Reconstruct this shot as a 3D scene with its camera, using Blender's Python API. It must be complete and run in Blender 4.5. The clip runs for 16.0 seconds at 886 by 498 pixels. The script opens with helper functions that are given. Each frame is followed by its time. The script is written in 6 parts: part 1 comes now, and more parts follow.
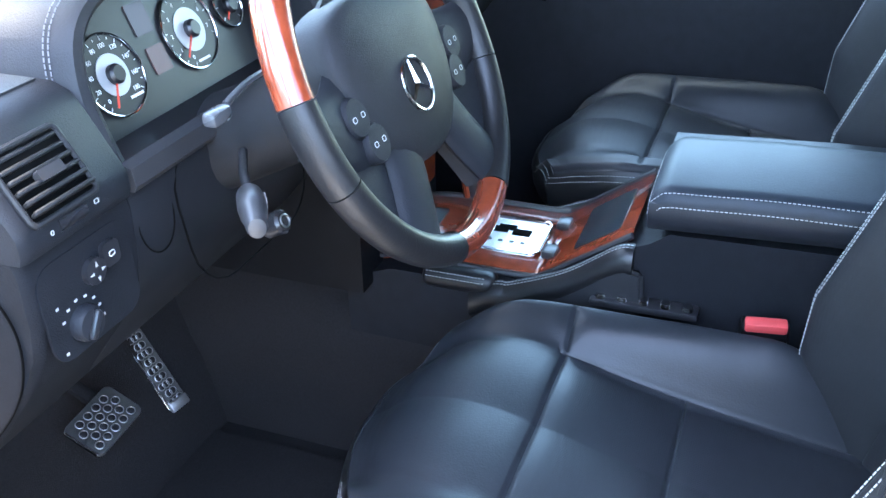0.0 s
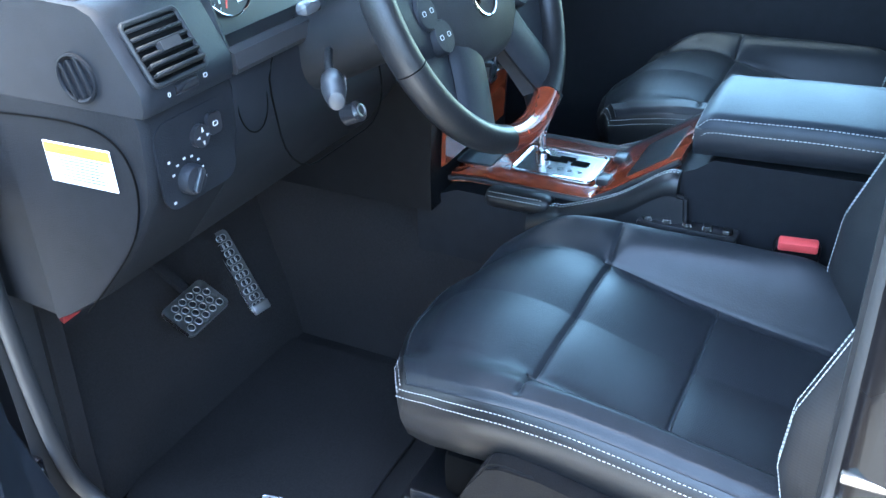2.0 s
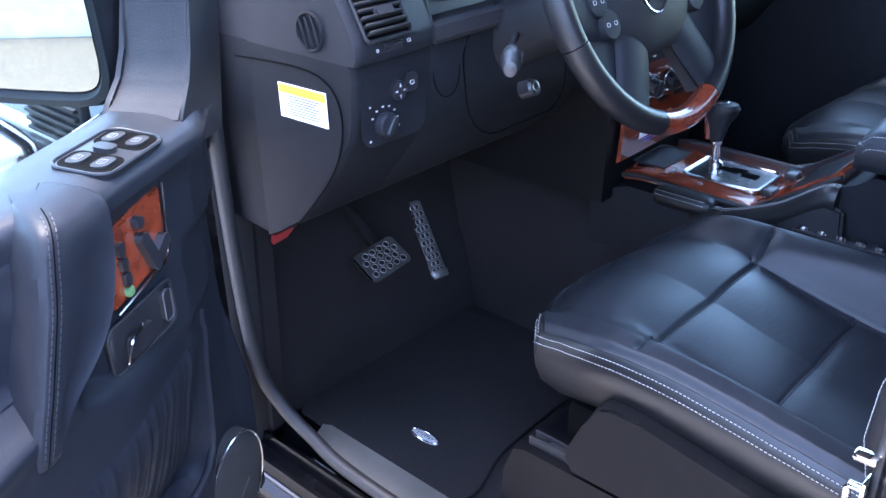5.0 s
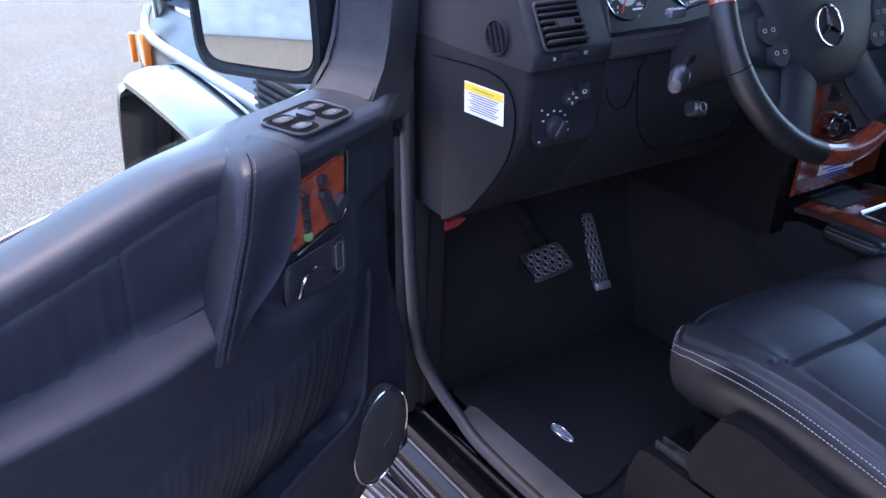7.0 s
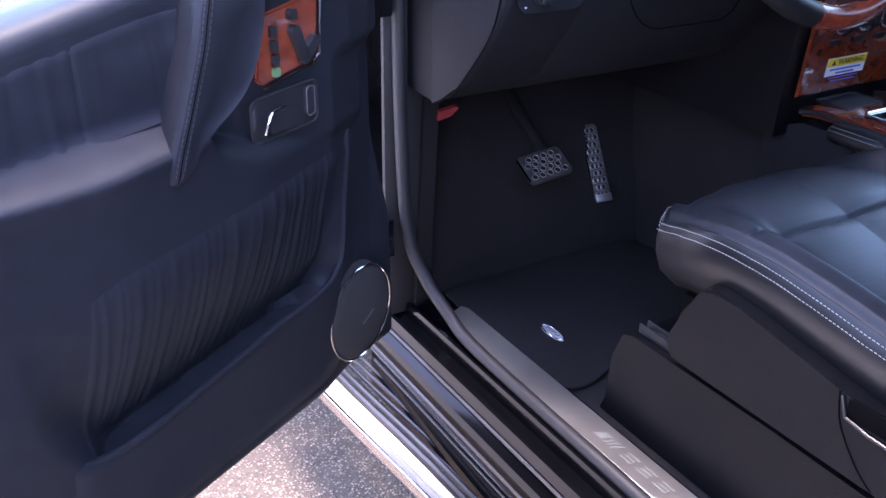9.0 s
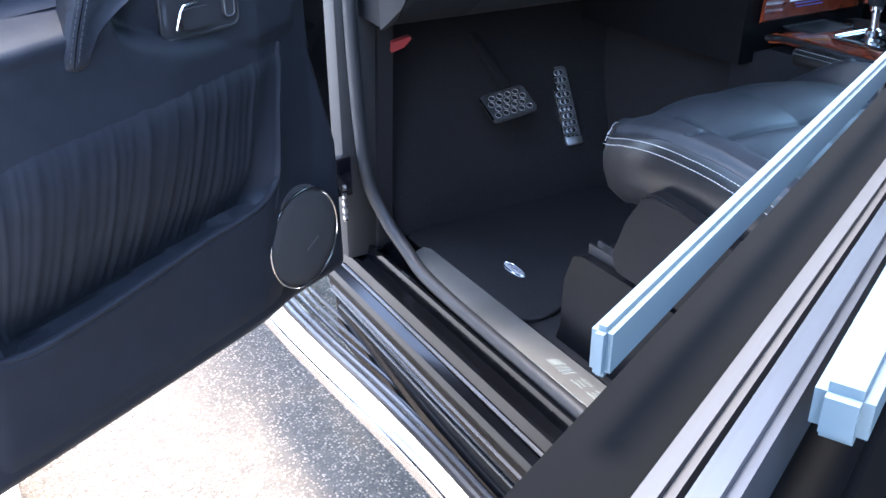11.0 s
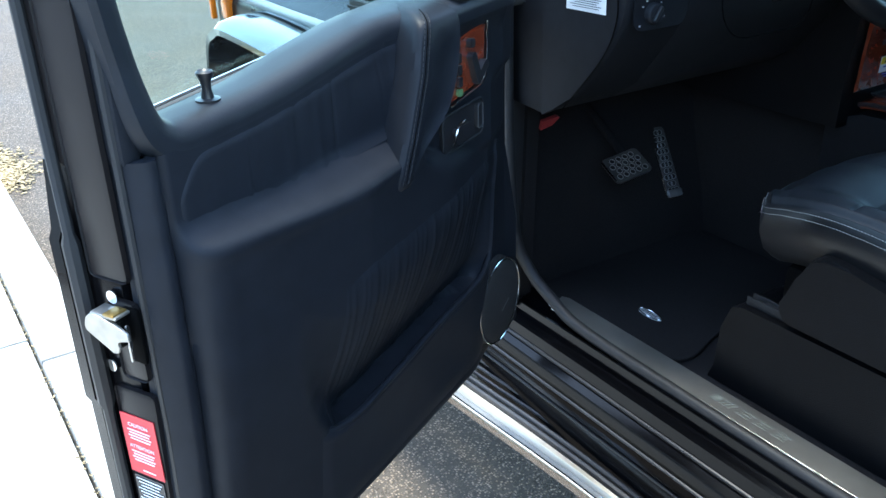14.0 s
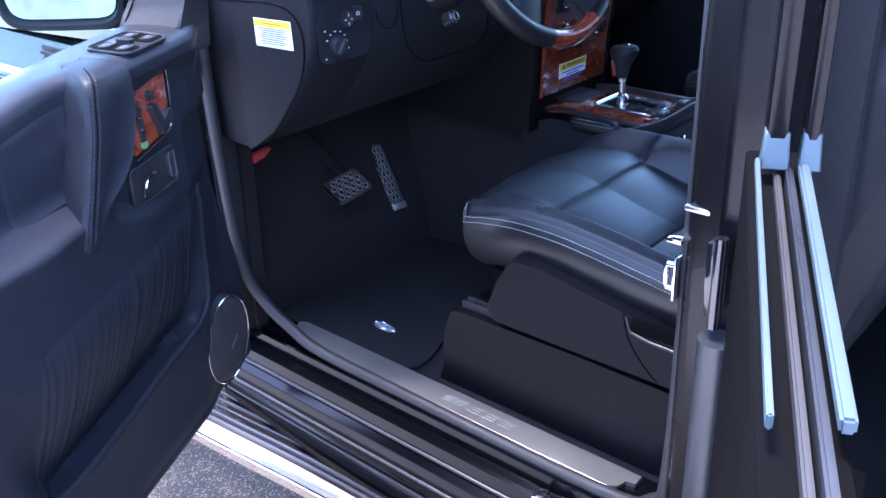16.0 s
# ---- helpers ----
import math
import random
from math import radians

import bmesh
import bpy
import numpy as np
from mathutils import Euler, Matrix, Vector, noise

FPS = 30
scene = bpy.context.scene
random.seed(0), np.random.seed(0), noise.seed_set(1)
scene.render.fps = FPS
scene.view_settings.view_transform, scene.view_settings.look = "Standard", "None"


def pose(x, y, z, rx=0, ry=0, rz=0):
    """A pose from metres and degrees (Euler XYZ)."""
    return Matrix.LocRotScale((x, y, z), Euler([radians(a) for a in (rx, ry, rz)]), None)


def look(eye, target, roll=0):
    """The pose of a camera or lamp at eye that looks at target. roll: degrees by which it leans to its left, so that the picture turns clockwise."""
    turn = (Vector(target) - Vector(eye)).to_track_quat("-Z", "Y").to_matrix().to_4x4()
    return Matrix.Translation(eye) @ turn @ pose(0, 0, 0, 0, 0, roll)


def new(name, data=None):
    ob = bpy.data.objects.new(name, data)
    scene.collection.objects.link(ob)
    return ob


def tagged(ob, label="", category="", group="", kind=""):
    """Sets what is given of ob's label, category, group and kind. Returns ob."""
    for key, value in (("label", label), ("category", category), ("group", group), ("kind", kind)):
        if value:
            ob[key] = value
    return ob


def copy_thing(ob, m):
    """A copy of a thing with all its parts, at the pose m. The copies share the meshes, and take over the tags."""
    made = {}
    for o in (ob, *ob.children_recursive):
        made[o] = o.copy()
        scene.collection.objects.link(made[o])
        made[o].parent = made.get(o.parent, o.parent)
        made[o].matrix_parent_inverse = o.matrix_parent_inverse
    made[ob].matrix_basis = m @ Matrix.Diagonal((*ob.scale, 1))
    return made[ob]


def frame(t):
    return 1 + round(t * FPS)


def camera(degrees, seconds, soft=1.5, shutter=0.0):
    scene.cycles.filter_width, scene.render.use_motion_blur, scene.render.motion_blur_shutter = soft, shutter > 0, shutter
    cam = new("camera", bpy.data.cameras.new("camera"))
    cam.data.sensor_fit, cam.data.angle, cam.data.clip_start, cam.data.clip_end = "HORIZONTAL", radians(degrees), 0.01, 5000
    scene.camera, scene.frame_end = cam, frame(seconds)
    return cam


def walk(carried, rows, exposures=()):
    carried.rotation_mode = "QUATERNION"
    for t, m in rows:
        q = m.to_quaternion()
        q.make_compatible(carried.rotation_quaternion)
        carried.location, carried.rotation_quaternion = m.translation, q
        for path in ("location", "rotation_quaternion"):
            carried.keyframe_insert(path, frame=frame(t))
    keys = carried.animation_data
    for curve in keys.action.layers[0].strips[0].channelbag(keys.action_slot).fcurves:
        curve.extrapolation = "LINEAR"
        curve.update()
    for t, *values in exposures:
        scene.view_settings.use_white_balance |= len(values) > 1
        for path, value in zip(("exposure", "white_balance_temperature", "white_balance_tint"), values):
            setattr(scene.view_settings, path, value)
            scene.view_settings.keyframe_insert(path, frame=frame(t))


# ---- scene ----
cam = camera(52.3, 16.0)
PATH = [
    (0, (-1.217, 0.189, 1.613), (0.395, 0.838, 0.623), -2.4),
    (0.5, (-1.251, 0.155, 1.608), (0.344, 0.849, 0.62), -2.4),
    (1, (-1.296, 0.132, 1.583), (0.298, 0.862, 0.619), -2.4),
    (1.5, (-1.331, 0.112, 1.574), (0.237, 0.884, 0.601), -2.3),
    (2, (-1.362, 0.095, 1.573), (0.171, 0.906, 0.576), -2.2),
    (2.5, (-1.406, 0.082, 1.559), (0.112, 0.924, 0.564), -2.0),
    (3, (-1.457, 0.076, 1.531), (0.06, 0.942, 0.556), -1.8),
    (3.2, (-1.475, 0.073, 1.519), (0.041, 0.951, 0.555), -1.6),
    (5.3, (-1.482, -0.099, 1.574), (-0.237, 1.173, 0.663), -0.9),
    (5.5, (-1.479, -0.116, 1.583), (-0.273, 1.196, 0.675), -0.6),
    (6, (-1.479, -0.146, 1.581), (-0.35, 1.255, 0.707), -0.1),
    (6.5, (-1.493, -0.165, 1.574), (-0.436, 1.298, 0.714), 0.3),
    (7, (-1.519, -0.197, 1.558), (-0.523, 1.309, 0.7), 0.4),
    (7.5, (-1.544, -0.22, 1.53), (-0.578, 1.304, 0.667), 0.9),
    (8, (-1.557, -0.229, 1.506), (-0.599, 1.287, 0.621), 1.0),
    (8.5, (-1.535, -0.244, 1.47), (-0.587, 1.266, 0.564), 1.4),
    (9, (-1.483, -0.278, 1.406), (-0.554, 1.25, 0.509), 1.0),
    (9.2, (-1.485, -0.296, 1.384), (-0.545, 1.229, 0.495), 1.0),
    (11.3, (-1.39, -0.355, 1.285), (-0.52, 1.206, 0.387), -0.9),
    (11.5, (-1.435, -0.321, 1.285), (-0.584, 1.249, 0.385), -0.9),
    (12, (-1.652, -0.211, 1.29), (-0.787, 1.372, 0.427), -2.4),
    (12.5, (-1.718, -0.138, 1.333), (-0.855, 1.434, 0.448), -2.1),
    (13, (-1.732, -0.174, 1.377), (-0.846, 1.391, 0.5), -1.6),
    (13.5, (-1.749, -0.236, 1.415), (-0.835, 1.317, 0.547), -1.5),
    (14, (-1.778, -0.305, 1.458), (-0.818, 1.221, 0.593), -1.8),
    (14.5, (-1.789, -0.349, 1.478), (-0.761, 1.137, 0.621), -2.3),
    (15, (-1.78, -0.379, 1.49), (-0.67, 1.051, 0.64), -2.9),
    (15.5, (-1.758, -0.385, 1.497), (-0.542, 0.954, 0.642), -2.9),
    (16, (-1.719, -0.389, 1.504), (-0.382, 0.822, 0.639), -2.5),
]
EXPOSURE = [(0.0, 5.22, 6900, 12), (1.5, 5.18, 6300, 4), (2.6, 5.40, 6250, 2), (3.2, 5.90, 6250, 2), (5.5, 4.08, 6300, 28), (7.0, 3.60, 6400, 34), (8.5, 3.65, 6500, 36), (9.0, 4.05, 6600, 36), (11.5, 4.65, 6350, 8), (12.0, 4.32, 6250, 6), (12.5, 2.95, 6300, 6), (13.0, 2.2, 6300, 2), (13.5, 2.95, 6350, 2), (14.0, 3.02, 6250, 0), (14.5, 2.45, 6200, -4), (15.0, 3.25, 6100, 0), (15.4, 3.65, 6000, 12), (16.0, 4.05, 5750, 26)]
walk(cam, [(t, look(eye, target, roll)) for t, eye, target, roll in PATH], EXPOSURE)

# ---- world ----
world = bpy.data.worlds.new("sky")
scene.world = world
world.use_nodes = True
SUN_EL, SUN_AZ = 78.0, 6.0            # degrees; azimuth clockwise from the car's nose
wn = world.node_tree
sky = wn.nodes.new("ShaderNodeTexSky")
sky.sky_type = "NISHITA"
sky.sun_disc = False
sky.sun_elevation, sky.sun_rotation = radians(SUN_EL), radians(SUN_AZ)
wn.links.new(sky.outputs[0], wn.nodes["Background"].inputs[0])
wn.nodes["Background"].inputs[1].default_value = 0.17
sun = new("sun", bpy.data.lights.new("sun", "SUN"))
sun.data.energy, sun.data.angle, sun.data.color = 1.2, radians(18), (1, 0.95, 0.88)
to_sun = Vector((math.sin(radians(SUN_AZ)) * math.cos(radians(SUN_EL)), math.cos(radians(SUN_AZ)) * math.cos(radians(SUN_EL)), math.sin(radians(SUN_EL))))
sun.matrix_world = look(to_sun * 20, (0, 0, 0))


# ---- materials ----
def mat(name, base, rough=0.5, metal=0.0, vary=0.15, scale=40.0, bump=0.0, bscale=300.0, coat=0.0, spec=0.5, stain=3.0, rvary=0.1):
    """A surface with grain at one size and stains at another."""
    m = bpy.data.materials.new(name)
    m.use_nodes = True
    nt = m.node_tree
    p = nt.nodes["Principled BSDF"]
    tc = nt.nodes.new("ShaderNodeTexCoord")
    n1, n2 = nt.nodes.new("ShaderNodeTexNoise"), nt.nodes.new("ShaderNodeTexNoise")
    n1.inputs["Scale"].default_value, n2.inputs["Scale"].default_value = scale, stain
    n1.inputs["Detail"].default_value = n2.inputs["Detail"].default_value = 4
    add = nt.nodes.new("ShaderNodeMath")
    add.operation = "ADD"
    nt.links.new(tc.outputs["Object"], n1.inputs["Vector"])
    nt.links.new(tc.outputs["Object"], n2.inputs["Vector"])
    nt.links.new(n1.outputs[0], add.inputs[0])
    nt.links.new(n2.outputs[0], add.inputs[1])
    mr = nt.nodes.new("ShaderNodeMapRange")
    mr.inputs[1].default_value, mr.inputs[2].default_value = 0.6, 1.4
    mr.inputs[3].default_value, mr.inputs[4].default_value = 1 - vary, 1 + vary
    nt.links.new(add.outputs[0], mr.inputs[0])
    mx = nt.nodes.new("ShaderNodeVectorMath")
    mx.operation = "SCALE"
    mx.inputs[0].default_value = base
    nt.links.new(mr.outputs[0], mx.inputs["Scale"])
    nt.links.new(mx.outputs[0], p.inputs["Base Color"])
    rr = nt.nodes.new("ShaderNodeMapRange")
    rr.inputs[1].default_value, rr.inputs[2].default_value = 0.3, 0.7
    rr.inputs[3].default_value, rr.inputs[4].default_value = max(0.02, rough - rvary), min(1, rough + rvary)
    nt.links.new(n2.outputs[0], rr.inputs[0])
    nt.links.new(rr.outputs[0], p.inputs["Roughness"])
    p.inputs["Metallic"].default_value = metal
    p.inputs["Coat Weight"].default_value = coat
    p.inputs["Coat Roughness"].default_value = 0.04
    p.inputs["Specular IOR Level"].default_value = spec
    if bump:
        n3, b = nt.nodes.new("ShaderNodeTexNoise"), nt.nodes.new("ShaderNodeBump")
        n3.inputs["Scale"].default_value = bscale
        n3.inputs["Detail"].default_value = 3
        nt.links.new(tc.outputs["Object"], n3.inputs["Vector"])
        nt.links.new(n3.outputs[0], b.inputs["Height"])
        b.inputs["Strength"].default_value, b.inputs["Distance"].default_value = bump, 0.002
        nt.links.new(b.outputs[0], p.inputs["Normal"])
    return m


def clear(name, tint, rough, gloss):
    """Thin clear glass: see-through with a mirror on top, stronger at a graze."""
    m = bpy.data.materials.new(name)
    m.use_nodes = True
    nt = m.node_tree
    out = nt.nodes["Material Output"]
    nt.nodes.remove(nt.nodes["Principled BSDF"])
    tr, gl, mx, fr, pw, ad = (nt.nodes.new("ShaderNode" + k) for k in ("BsdfTransparent", "BsdfGlossy", "MixShader", "LayerWeight", "Math", "Math"))
    tr.inputs[0].default_value = (*tint, 1)
    gl.inputs["Roughness"].default_value = rough
    fr.inputs[0].default_value = 0.5
    pw.operation, pw.inputs[1].default_value = "POWER", 5.0
    ad.operation, ad.inputs[1].default_value, ad.inputs[2].default_value = "MULTIPLY_ADD", 0.8, gloss
    nt.links.new(fr.outputs["Facing"], pw.inputs[0])
    nt.links.new(pw.outputs[0], ad.inputs[0])
    nt.links.new(ad.outputs[0], mx.inputs[0])
    nt.links.new(tr.outputs[0], mx.inputs[1])
    nt.links.new(gl.outputs[0], mx.inputs[2])
    nt.links.new(mx.outputs[0], out.inputs["Surface"])
    return m


LEATHER = mat("black_leather", (0.0122, 0.0140, 0.0172), 0.42, vary=0.2, bump=0.14, bscale=420, spec=0.25)
LEATHER_SIDE = mat("black_side_leather", (0.0075, 0.0075, 0.0082), 0.36, vary=0.2, bump=0.14, bscale=420, spec=0.36)
PLASTIC = mat("black_soft_plastic", (0.015, 0.0155, 0.017), 0.55, spec=0.2, vary=0.2, bump=0.25, bscale=700)
PLASTIC_SMOOTH = mat("black_smooth_plastic", (0.015, 0.015, 0.017), 0.32, vary=0.15)
DASHSKIN = mat("dash_leather", (0.034, 0.036, 0.041), 0.5, vary=0.15, bump=0.2, bscale=500)
CARPET = mat("black_carpet", (0.0178, 0.0166, 0.0170), 1.0, spec=0.06, vary=0.4, scale=300, bump=1.0, bscale=900)
PAINT = mat("black_car_paint", (0.006, 0.006, 0.008), 0.12, vary=0.1, coat=1.0, rvary=0.04)
RUBBER = mat("black_rubber", (0.012, 0.012, 0.013), 0.6, vary=0.2)
CHROME = mat("chrome", (0.75, 0.75, 0.76), 0.12, 1.0, vary=0.05, rvary=0.04)
STEEL = mat("brushed_steel", (0.5, 0.5, 0.5), 0.3, 1.0, vary=0.15, scale=90)
STITCH = mat("white_thread", (0.33, 0.33, 0.315), 0.8, vary=0.2)
CONCRETE = mat("concrete", (0.38, 0.365, 0.33), 0.9, vary=0.25, scale=60, bump=0.4, bscale=90)
WHITE = mat("white_print", (0.75, 0.75, 0.75), 0.6, vary=0.05)
YELLOW = mat("yellow_print", (0.75, 0.55, 0.03), 0.6, vary=0.05)
REDPLASTIC = mat("red_plastic", (0.17, 0.014, 0.015), 0.5, vary=0.1)
GLASS = clear("window_glass", (0.8, 0.85, 0.85), 0.0, 0.03)
WOOD = mat("burl_wood", (0.155, 0.027, 0.011), 0.15, vary=0.65, scale=60, coat=1.0, rvary=0.05)


def aggregate(name, stone, binder):
    """Worn asphalt: pale chippings in a dark binder, stained at a larger size."""
    m = mat(name, binder, 0.9, vary=0.35, scale=25, stain=1.3)
    nt = m.node_tree
    p = nt.nodes["Principled BSDF"]
    tc, vo, sz, mx, bp = (nt.nodes.new("ShaderNode" + k) for k in ("TexCoord", "TexVoronoi", "MapRange", "Mix", "Bump"))
    vo.inputs["Scale"].default_value = 150.0
    nt.links.new(tc.outputs["Object"], vo.inputs["Vector"])
    sz.inputs[1].default_value, sz.inputs[2].default_value = 0.25, 0.55
    sz.inputs[3].default_value, sz.inputs[4].default_value = 1.0, 0.0
    nt.links.new(vo.outputs["Distance"], sz.inputs[0])
    hue = nt.nodes.new("ShaderNodeSeparateColor")
    nt.links.new(vo.outputs["Color"], hue.inputs[0])
    pick = nt.nodes.new("ShaderNodeMapRange")
    pick.inputs[1].default_value, pick.inputs[2].default_value = 0.25, 1.0
    nt.links.new(hue.outputs[0], pick.inputs[0])
    mul = nt.nodes.new("ShaderNodeMath")
    mul.operation = "MULTIPLY"
    nt.links.new(sz.outputs[0], mul.inputs[0])
    nt.links.new(pick.outputs[0], mul.inputs[1])
    mx.data_type = "RGBA"
    base = p.inputs["Base Color"].links[0].from_socket
    nt.links.new(mul.outputs[0], mx.inputs[0])
    nt.links.new(base, mx.inputs[6])
    mx.inputs[7].default_value = (*stone, 1)
    nt.links.new(mx.outputs[2], p.inputs["Base Color"])
    bp.inputs["Strength"].default_value, bp.inputs["Distance"].default_value = 0.9, 0.004
    nt.links.new(sz.outputs[0], bp.inputs["Height"])
    nt.links.new(bp.outputs[0], p.inputs["Normal"])
    return m


def woven(name, base, rough, size):
    """Leather pierced with fine rows of holes."""
    m = mat(name, base, rough, vary=0.2, spec=0.32)
    nt = m.node_tree
    tc, vo, bp = (nt.nodes.new("ShaderNode" + k) for k in ("TexCoord", "TexVoronoi", "Bump"))
    vo.inputs["Scale"].default_value = size
    vo.inputs["Randomness"].default_value = 0.0
    nt.links.new(tc.outputs["Object"], vo.inputs["Vector"])
    bp.inputs["Strength"].default_value, bp.inputs["Distance"].default_value = 0.22, 0.0010
    nt.links.new(vo.outputs["Distance"], bp.inputs["Height"])
    bp.invert = True
    nt.links.new(bp.outputs[0], nt.nodes["Principled BSDF"].inputs["Normal"])
    return m


ASPHALT = aggregate("asphalt", (0.34, 0.258, 0.185), (0.058, 0.045, 0.033))


LITTER = mat("dry_litter", (0.26, 0.20, 0.11), 0.9, vary=0.5)
SCUFF = mat("brushed_scuff_steel", (0.25, 0.235, 0.205), 0.34, 0.7, vary=0.2, scale=14, stain=4)
EMBLEM = mat("etched_steel", (0.20, 0.205, 0.17), 0.6, 0.3, vary=0.1)
HEADLINER = mat("charcoal_headliner", (0.045, 0.045, 0.047), 0.9, vary=0.1)
MOULDING = mat("grey_moulding", (0.16, 0.17, 0.18), 0.35, vary=0.1)
AMBER = mat("amber_lens", (0.75, 0.16, 0.01), 0.15, vary=0.1, coat=1.0)
BELT = mat("belt_webbing", (0.009, 0.009, 0.0095), 0.8, vary=0.3, scale=400)
ENDPANEL = mat("satin_door_frame", (0.0105, 0.0088, 0.0092), 0.42, vary=0.2, spec=0.3)
# shaded copy of the car paint: darker and duller where it mirrors dark things
SHADEPAINT = mat("shaded_black_paint", (0.0042, 0.0038, 0.0043), 0.30, vary=0.2, coat=0.1, spec=0.20)
# satin trim whose blue base colour paints in the sky's reflection
BRIGHTTRIM = mat("sky_tinted_trim", (0.070, 0.098, 0.110), 0.40, 0.25, vary=0.1)
SMOKEGLASS = clear("smoke_glass", (0.48, 0.50, 0.50), 0.0, 0.04)
GREENGLASS = clear("green_tinted_glass", (0.82, 0.92, 0.90), 0.0, 0.03)
BLACKTHREAD = mat("black_thread", (0.013, 0.014, 0.017), 0.7)
SATIN = mat("satin_metal", (0.28, 0.28, 0.29), 0.35, 1.0, vary=0.1)
GREEN = mat("green_button", (0.09, 0.19, 0.08), 0.4, vary=0.1)
GRILLE = mat("speaker_mesh", (0.012, 0.012, 0.013), 0.5, vary=0.3, scale=900, bump=1.0, bscale=1400)
LATCHSTEEL = mat("zinc_plated_steel", (0.46, 0.44, 0.40), 0.38, 0.85, vary=0.25, scale=60)
REDLABEL = mat("red_label", (0.60, 0.035, 0.045), 0.5, vary=0.06)
CREAM = mat("cream_label", (0.70, 0.62, 0.38), 0.5, vary=0.06)
SATINBLACK = mat("satin_black_paint", (0.018, 0.020, 0.024), 0.34, vary=0.15, spec=0.6)
BRASS = mat("dull_brass", (0.42, 0.28, 0.09), 0.4, 0.8, vary=0.2)
MIRRORGLASS = mat("mirror_silver", (0.85, 0.86, 0.86), 0.02, 1.0, vary=0.02, rvary=0.01)
LEATHER_PERF = woven("perforated_leather", (0.0130, 0.0150, 0.0185), 0.42, 380)
LEATHER_BACK = woven("ribbed_leather", (0.0115, 0.0120, 0.0135), 0.5, 260)
DIAL = mat("black_dial", (0.010, 0.010, 0.011), 0.4, vary=0.1)
SILVERDIAL = mat("silver_dial_centre", (0.42, 0.42, 0.42), 0.4, 0.3, vary=0.08)
NEEDLE = mat("red_needle", (0.65, 0.04, 0.02), 0.4, vary=0.05)
LCD = mat("dark_display", (0.045, 0.030, 0.032), 0.12, vary=0.1)
# near-black that paints the shade of hollows; joint lines use it too
SHADE_SEAM = mat("shade_and_seam_black", (0.0009, 0.0009, 0.0010), 0.8, spec=0.05, vary=0.2)
BLUEPRINT = mat("blue_print", (0.08, 0.12, 0.45), 0.6, vary=0.05)
SWITCHGREY = mat("grey_switch_plastic", (0.05, 0.052, 0.056), 0.25, vary=0.1)
# black plastic with the shade low in the car put into its colour
SHADEPLASTIC = mat("shade_darkened_plastic", (0.0046, 0.0048, 0.0056), 0.40, spec=0.10, vary=0.3, bump=0.35, bscale=600)
BADGE = mat("satin_badge", (0.45, 0.45, 0.45), 0.4, 0.4, vary=0.08)
REDBUTTON = mat("red_button", (0.50, 0.055, 0.055), 0.45, vary=0.05)
GATE = mat("dark_chrome", (0.35, 0.34, 0.34), 0.16, 1.0, vary=0.1)
LCDRED = mat("dim_red_display", (0.085, 0.030, 0.028), 0.2, vary=0.2)
STALK = mat("grey_stalk_plastic", (0.026, 0.026, 0.028), 0.35, vary=0.1)
GREYTHREAD = mat("grey_thread", (0.16, 0.16, 0.17), 0.8)
BROWNPRINT = mat("brown_print", (0.25, 0.16, 0.02), 0.6)
# pad steel, the dark footwell's reflection put into its base colour
PEDALPAD = mat("footwell_dark_pad_steel", (0.13, 0.127, 0.122), 0.40, 0.8, vary=0.3)
PEDALSTEEL = mat("pedal_steel", (0.42, 0.41, 0.395), 0.36, 1.0, vary=0.25)
DOORSKIN = mat("black_door_leather", (0.0130, 0.0148, 0.0190), 0.46, spec=0.12, vary=0.2, bump=0.08, bscale=520)
RENDERED = mat("pale_render", (0.42, 0.41, 0.395), 0.9, vary=0.3, scale=8, stain=1.0, bump=0.4, bscale=60)
SYMBOL = mat("grey_print", (0.34, 0.34, 0.34), 0.6, vary=0.05)
# step steel with the warm glare of the sun put into its base colour
SUNTINTSTEEL = mat("sun_tinted_step_steel", (0.80, 0.74, 0.64), 0.35, 0.8, vary=0.12, scale=30)
SHELFSKIN = mat("smooth_door_leather", (0.0125, 0.0145, 0.0185), 0.42, spec=0.20, vary=0.2, bump=0.08, bscale=520)
# both black plastics carry a blue haze in their base colour
FOOTPLASTIC = mat("haze_tinted_matt_plastic", (0.0095, 0.0103, 0.0125), 0.6, spec=0.1, vary=0.25, bump=0.3, bscale=600)
DASHPLASTIC = mat("haze_tinted_dash_plastic", (0.0125, 0.0136, 0.0165), 0.55, spec=0.17, vary=0.25, bump=0.25, bscale=700)
# lid leather, lighter and bluer: the sky's highlight put into its colour
SKYLEATHER = mat("sky_tinted_lid_leather", (0.0145, 0.0185, 0.0245), 0.42, vary=0.2, bump=0.12, bscale=420, spec=0.24)
SILLPAINT = mat("black_sill_paint", (0.0020, 0.0021, 0.0027), 0.14, vary=0.2, spec=0.16, rvary=0.06)


# ---- building tools ----
def part(name, bm, material, parent=None, label="", smooth=True):
    me = bpy.data.meshes.new(name)
    bmesh.ops.recalc_face_normals(bm, faces=bm.faces)
    bm.to_mesh(me)
    bm.free()
    if smooth:
        for f in me.polygons:
            f.use_smooth = True
        me.set_sharp_from_angle(angle=radians(38))
    if isinstance(material, (list, tuple)):
        for k in material:
            me.materials.append(k)
    else:
        me.materials.append(material)
    ob = new(name, me)
    if parent is not None:
        ob.parent = parent
    if label:
        ob["label"] = label
    return ob


